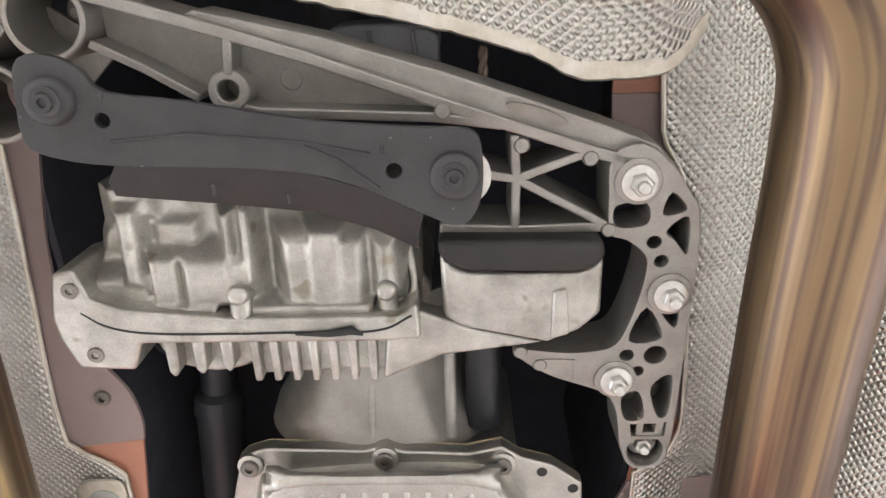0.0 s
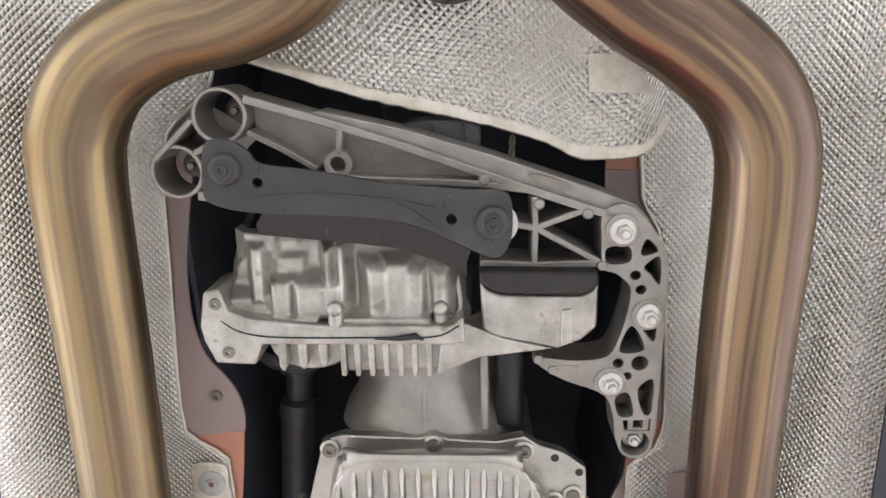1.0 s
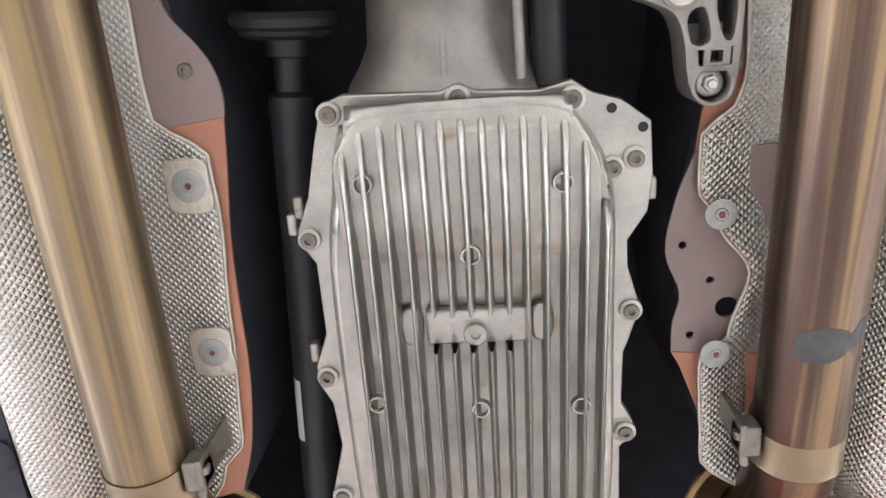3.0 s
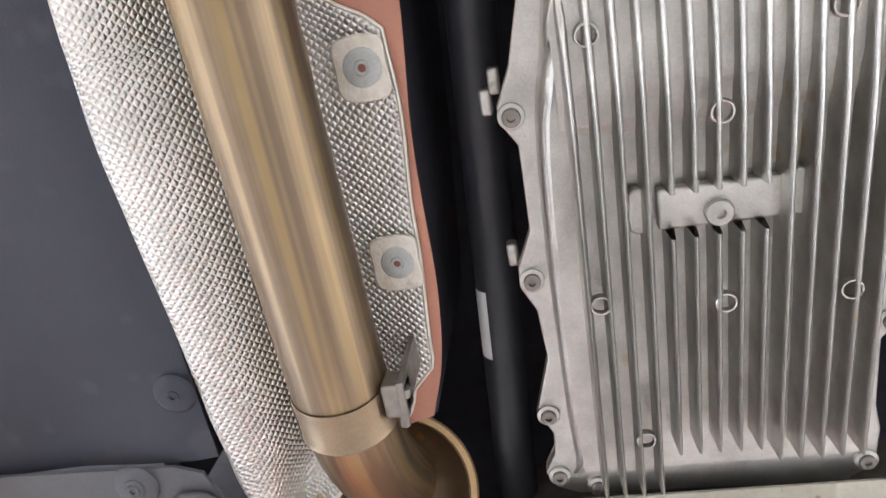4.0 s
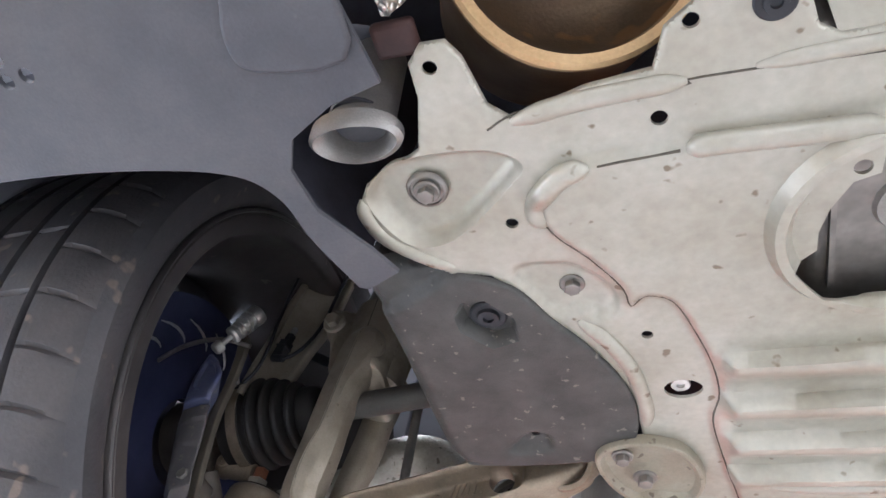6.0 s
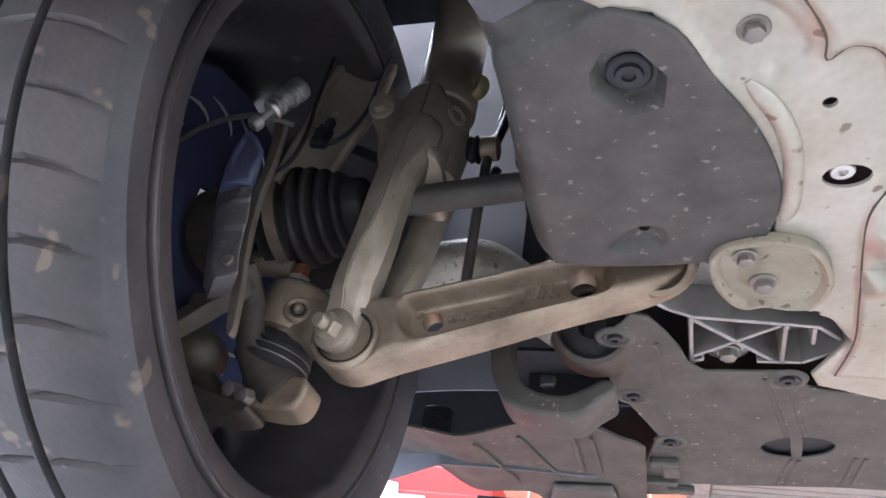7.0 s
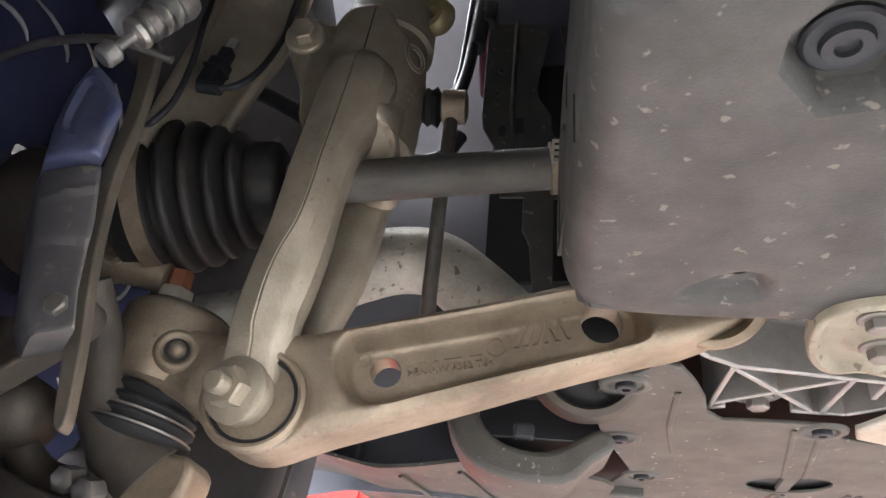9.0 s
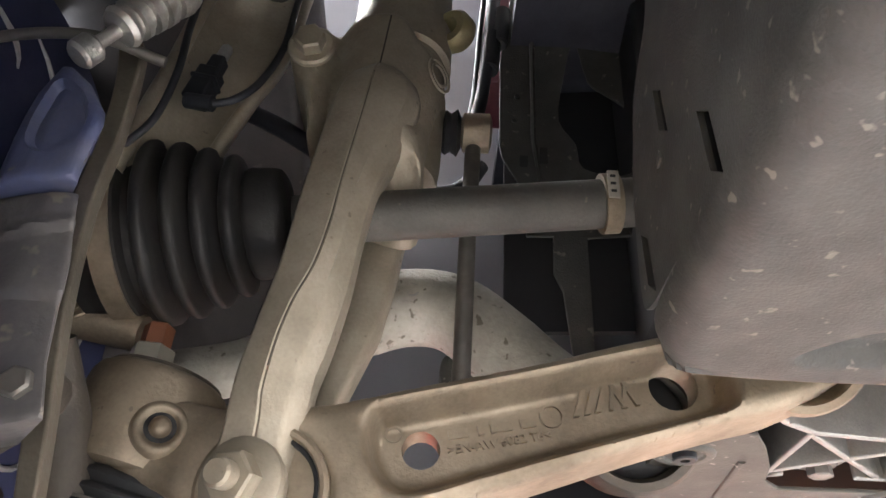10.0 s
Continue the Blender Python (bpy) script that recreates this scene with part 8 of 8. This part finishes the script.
prof += [(s, 0.050), (s + 0.002, 0.0570), (s + 0.018, 0.0580), (s + 0.020, 0.0550), (s + 0.034, 0.0540)]
bm = bmesh.new()
lathe(bm, prof, P1 + Vector((0.012, 0, 0.001)), ax, 48)
part("bellows", bm, BELLOWS, dsh, "ribbed black rubber bellows", smooth=60)
bm = bmesh.new()
q = P1 + Vector((0.012, 0, 0.001)) + ax.normalized() * (s + 0.002)
lathe(bm, [(0.002, 0.0570), (0.002, 0.0592), (0.015, 0.0597), (0.015, 0.0570)], q, ax, 48, closed=True)
part("clamp_band", bm, ALU_DIRTY, dsh, "dusty metal clamp band")
bm = bmesh.new()
lathe(bm, [(0, 0.0165), (0, 0.0205), (0.011, 0.0205), (0.011, 0.0165)], P0 + (P1 - P0).normalized() * 0.038, P1 - P0, 36, closed=True)
b = part("clamp_band", bm, ALU_DIRTY, dsh, "dusty metal clamp band")
bm = bmesh.new()
block(bm, (-0.5485, 1.5525, 1.742), (-0.5410, 1.5540, 1.764))
part("printed_tag", bm, mat("beige_paper", (0.42, 0.39, 0.33), (0.34, 0.31, 0.26), rough=0.6), b, "pale tag with dark print", 0.0005)
bm = bmesh.new()
for z in (1.746, 1.752, 1.758):
    block(bm, (-0.5468, 1.5518, z), (-0.5434, 1.5524, z + 0.0018))
part("print_bars", bm, INK_SHADE, b)

# ---- stabiliser link ----
sl = thing("stabiliser_link", (-0.636, 1.615, 1.65), "thin steel stabiliser link with a ball end", "stabiliser link")
bm = bmesh.new()
tube(bm, [(-0.634, 1.615, 1.835), (-0.636, 1.615, 1.74), (-0.637, 1.620, 1.62), (-0.638, 1.62, 1.60)], 0.0062, 14)
part("rod", bm, STEEL, sl)
bm = bmesh.new()
lathe(bm, [(-0.012, 0.010), (-0.010, 0.0155), (0.010, 0.0155), (0.012, 0.010)], (-0.632, 1.613, 1.845), (1, 0, 0), 28)
part("ball_end", bm, ALU_DIRTY, sl)
bm = bmesh.new()
lathe(bm, [(0, 0.012), (0.003, 0.0185), (0.008, 0.015), (0.012, 0.0175), (0.017, 0.013), (0.022, 0.016), (0.026, 0.010)], (-0.644, 1.613, 1.844), (-1, 0, 0), 28)
part("rubber_boot", bm, RUBBER, sl, "black rubber boot")

# ---- curved tension strut ----
ts = thing("tension_strut", (-0.65, 1.71, 1.68), "smooth grey cast aluminium curved tension strut", "tension strut")
bm = bmesh.new()
tube(bm, curve([(-0.850, 1.700, 1.664), (-0.800, 1.703, 1.678), (-0.750, 1.708, 1.703), (-0.713, 1.712, 1.730), (-0.675, 1.715, 1.743), (-0.640, 1.715, 1.738), (-0.605, 1.715, 1.712), (-0.572, 1.715, 1.682), (-0.535, 1.715, 1.655)], 7), [0.021] * 7 + [0.021 + 0.011 * k / 14 for k in range(14)] + [0.032] * 36, 24)
part("strut_body", bm, mat("smooth_cast_aluminium", (0.46, 0.44, 0.375), (0.30, 0.28, 0.23), rough=0.5, metal=0.35, scale=26, bump=0.0012, bump_scale=260, spots=(110, 0.64, (0.17, 0.155, 0.12))), ts, smooth=60)
for x, z, r in ((-0.698, 1.735, 0.0095), (-0.676, 1.742, 0.006)):
    bm = bmesh.new()
    lathe(bm, [(0, r), (0.001, r), (0.001, r - 0.0015), (0, r - 0.0015)], (x, 1.6845, z), (0, -1, 0), 24, closed=True)
    part("raised_ring", bm, ALU_GREY, ts)

# ---- air duct elbow and cables ----
ed = thing("air_duct", (-0.55, 1.76, 1.56), "dusty grey plastic air duct elbow", "air duct")
bm = bmesh.new()
prism_y(bm, curve2([(-0.650, 1.715), (-0.6426, 1.665), (-0.630, 1.632), (-0.6247, 1.6035), (-0.605, 1.570), (-0.572, 1.5555), (-0.523, 1.554), (-0.498, 1.573), (-0.478, 1.589), (-0.490, 1.603), (-0.512, 1.592), (-0.536, 1.580), (-0.568, 1.583), (-0.591, 1.598), (-0.604, 1.633), (-0.608, 1.665), (-0.605, 1.715)], 3), 1.742, 1.81)
el = part("elbow", bm, TRAY, ed, "", 0.012)
bm = bmesh.new()
block(bm, (-0.566, 1.738, 1.588), (-0.548, 1.75, 1.602))
part("clip", bm, BLACK, el, "", 0.003)
bb = thing("subframe_bush", (-0.507, 1.72, 1.65), "round grey metal bush sleeve behind the control arm", "bush")
bm = bmesh.new()
lathe(bm, [(0, 0.040), (0.002, 0.046), (0.010, 0.050), (0.045, 0.055), (0.055, 0.055), (0.055, 0.046), (0.008, 0.038)], (-0.506, 1.690, 1.643), (0.05, 0.9, 0.35), 40, closed=True)
part("sleeve", bm, IRON, bb)
bm = bmesh.new()
lathe(bm, [(0, 0.016), (0.0, 0.030), (0.006, 0.038), (0.05, 0.040), (0.05, 0.016)], (-0.506, 1.698, 1.646), (0.05, 0.9, 0.35), 36, closed=True)
part("bush_rubber", bm, RUBBER, bb, "black bush rubber")
bm = bmesh.new()
hose(bm, [(-0.772, 1.56, 1.97), (-0.773, 1.55, 1.91), (-0.772, 1.54, 1.850), (-0.778, 1.528, 1.803), (-0.789, 1.522, 1.781), (-0.802, 1.522, 1.776)], 0.0026)
tagged(part("sensor_cable", bm, BLACK, None), "black sensor cable looped beside the wheel carrier", "cable")
bm = bmesh.new()
hose(bm, [(-0.835, 1.53, 1.95), (-0.834, 1.525, 1.90), (-0.832, 1.521, 1.845), (-0.829, 1.519, 1.800), (-0.834, 1.521, 1.763), (-0.846, 1.524, 1.745), (-0.862, 1.53, 1.735)], 0.0026)
tagged(part("sensor_cable", bm, BLACK, None), "black sensor cable looped beside the wheel carrier", "cable")
bm = bmesh.new()
m = Matrix.Translation((-0.816, 1.530, 1.800)) @ Matrix.Rotation(radians(12), 4, "Y") @ Matrix.Scale(0.82, 4)
block(bm, (-0.009, -0.006, -0.018), (0.009, 0.012, 0.018), m)
block(bm, (-0.006, -0.003, 0.018), (0.006, 0.010, 0.034), m)
block(bm, (-0.011, -0.0075, 0.003), (0.011, 0.012, 0.007), m)
plug = part("sensor_plug", bm, BLACK, None, "", 0.003)
tagged(plug, "black plastic sensor plug on the carrier", "plug")
bm = bmesh.new()
lathe(bm, [(0, 0.0042), (0.010, 0.0042), (0.0115, 0.0032)], m @ Vector((0.001, 0.002, 0.034)), (0.2, 0, 1), 6)
part("plug_screw", bm, ZINC, plug, "bright screw")
bm = bmesh.new()
tube(bm, [(-0.820, 1.524, 1.780), (-0.802, 1.522, 1.776)], 0.0052, 12)
part("plug_sleeve", bm, BLACK, plug)
bm = bmesh.new()
hose(bm, [(-0.845, 1.605, 1.862), (-0.813, 1.605, 1.849), (-0.78, 1.605, 1.832), (-0.74, 1.61, 1.808)], 0.0075)
tagged(part("brake_hose", bm, BLACK_TUBE, None), "black rubber brake hose behind the strut fork", "brake hose")

# ---- lift arm ----
la = thing("vehicle_lift", (-1.6, 0.5, 0.0), "worn yellow steel two-post vehicle lift with a swing arm", "vehicle lift")
m = Matrix.Translation((-0.878, 0.912, 1.552)) @ Matrix.Rotation(radians(45), 4, "Z")
bm = bmesh.new()
block(bm, (-0.9, -0.075, -0.035), (0.10, 0.075, 0.012), m)
arm = part("arm_box", bm, YELLOW, la, "", 0.004)
for lo, hi in (((0.078, -0.0610, -0.0358), (0.083, 0.0765, -0.024)), ((-0.9, -0.0655, -0.0358), (0.083, -0.0605, -0.024))):
    bm = bmesh.new()
    block(bm, lo, hi, m)
    part("dark_band", bm, BRACKET, arm, "worn dark band", 0.001)
bm = bmesh.new()
lathe(bm, [(0, 0.05), (0.022, 0.05), (0.026, 0.045), (0.026, 0)], m @ Vector((-0.02, 0, 0.012)), (0, 0, 1), 28)
part("rubber_pad", bm, RUBBER, arm, "black rubber pad")
bm = bmesh.new()
lathe(bm, [(0, 0.013), (0.004, 0.013), (0.006, 0.010), (0.006, 0.0)], m @ Vector((-0.03, -0.050, -0.034)), (0, 0, -1), 20)
part("arm_bolt", bm, BRACKET, arm, "dark bolt head")
bm = bmesh.new()
block(bm, (-1.74, 0.05, 0.0), (-1.44, 0.37, 3.2))
part("column", bm, YELLOW, la, "", 0.01)

# ---- red cabinet and cloths ahead of the car ----
rc = thing("tool_cabinet", (-1.5, 3.6, 0), "tall red painted steel tool cabinet", "cabinet")
bm = bmesh.new()
block(bm, (-1.85, 3.45, 0.0), (-0.975, 3.95, 2.08))
part("cabinet_body", bm, RED, rc, "", 0.008)
for k in range(5):
    bm = bmesh.new()
    block(bm, (-1.81, 3.435, 0.12 + 0.38 * k), (-1.01, 3.451, 0.46 + 0.38 * k))
    dr = part("drawer", bm, RED, rc, "", 0.004)
    bm = bmesh.new()
    block(bm, (-1.65, 3.42, 0.42 + 0.38 * k), (-1.2, 3.436, 0.44 + 0.38 * k))
    part("handle", bm, ZINC, dr)
for nm, x0, x1, z0, z1, mt, lb in (("cloth", -1.60, -1.30, 1.60, 2.03, LABEL, "crumpled white cloth on the cabinet"), ("cloth", -1.27, -1.13, 1.50, 1.835, TEAL, "teal cloth on the cabinet"), ("cloth", -1.345, -1.20, 1.5, 1.80, LABEL, "crumpled white cloth on the cabinet")):
    bm = bmesh.new()
    rws = [[(x0 + (x1 - x0) * i / 8, 3.40 - 0.02 * math.sin(i * 1.3 + j) + 0.01 * math.sin(j * 2), z0 + (z1 - z0 - 0.06 * abs(i / 8 - 0.4)) * j / 8) for i in range(9)] for j in range(9)]
    sheet(bm, rws, 0.01, Vector((0, 1, 0)))
    tagged(part(nm, bm, mt, None, smooth=60), lb, "cloth", "cloths")

# ---- brick wall ----
bw = new("wall_brick")
tagged(bw, "sunlit red brick wall with pale mortar joints", "wall", kind="structure")
bm = bmesh.new()
block(bm, (-3.6, 4.508, 0), (3.8, 4.75, 2.9))
part("mortar_bed", bm, MORTAR, bw)
bl, bh, j = 0.215, 0.065, 0.011
bm = bmesh.new()
block(bm, (0, 0, 0), (bl, 0.1, bh))
bmesh.ops.recalc_face_normals(bm, faces=bm.faces)
bme = bpy.data.meshes.new("brick")
bm.to_mesh(bme)
bm.free()
bme.materials.append(BRICK)
rest = bmesh.new()
random.seed(11)
for r_ in range(38):
    z = 0.005 + r_ * (bh + j)
    for c_ in range(32):
        x = -3.5 + c_ * (bl + j) + (0.5 * (bl + j) if r_ % 2 else 0)
        dy = random.uniform(-0.003, 0.003)
        if 1.75 < z < 2.75 and -2.0 < x < 1.6:
            ob = new("brick", bme)
            ob.location = (x, 4.5 + dy, z)
            ob.parent = bw
        else:
            block(rest, (x, 4.5 + dy, z), (x + bl, 4.6 + dy, z + bh))
tagged(part("brick_courses", rest, BRICK, bw), kind="stuff")

# ---- neighbouring brick house wall on the left ----
nb = new("wall_left")
tagged(nb, "red brick wall across the yard", "wall", kind="structure")
bm = bmesh.new()
block(bm, (-6.4, -4.0, 0), (-6.11, 6.5, 6.9))
part("mortar_bed", bm, MORTAR, nb)
rest = bmesh.new()
for r_ in range(90):
    z = 0.005 + r_ * (bh + j)
    for c_ in range(44):
        y = -3.9 + c_ * (bl + j) + (0.5 * (bl + j) if r_ % 2 else 0)
        block(rest, (-6.2, y, z), (-6.10 + 0.003 * math.sin(c_ * 7 + r_ * 3), y + bl, z + bh))
tagged(part("brick_courses", rest, BRICK, nb), kind="stuff")
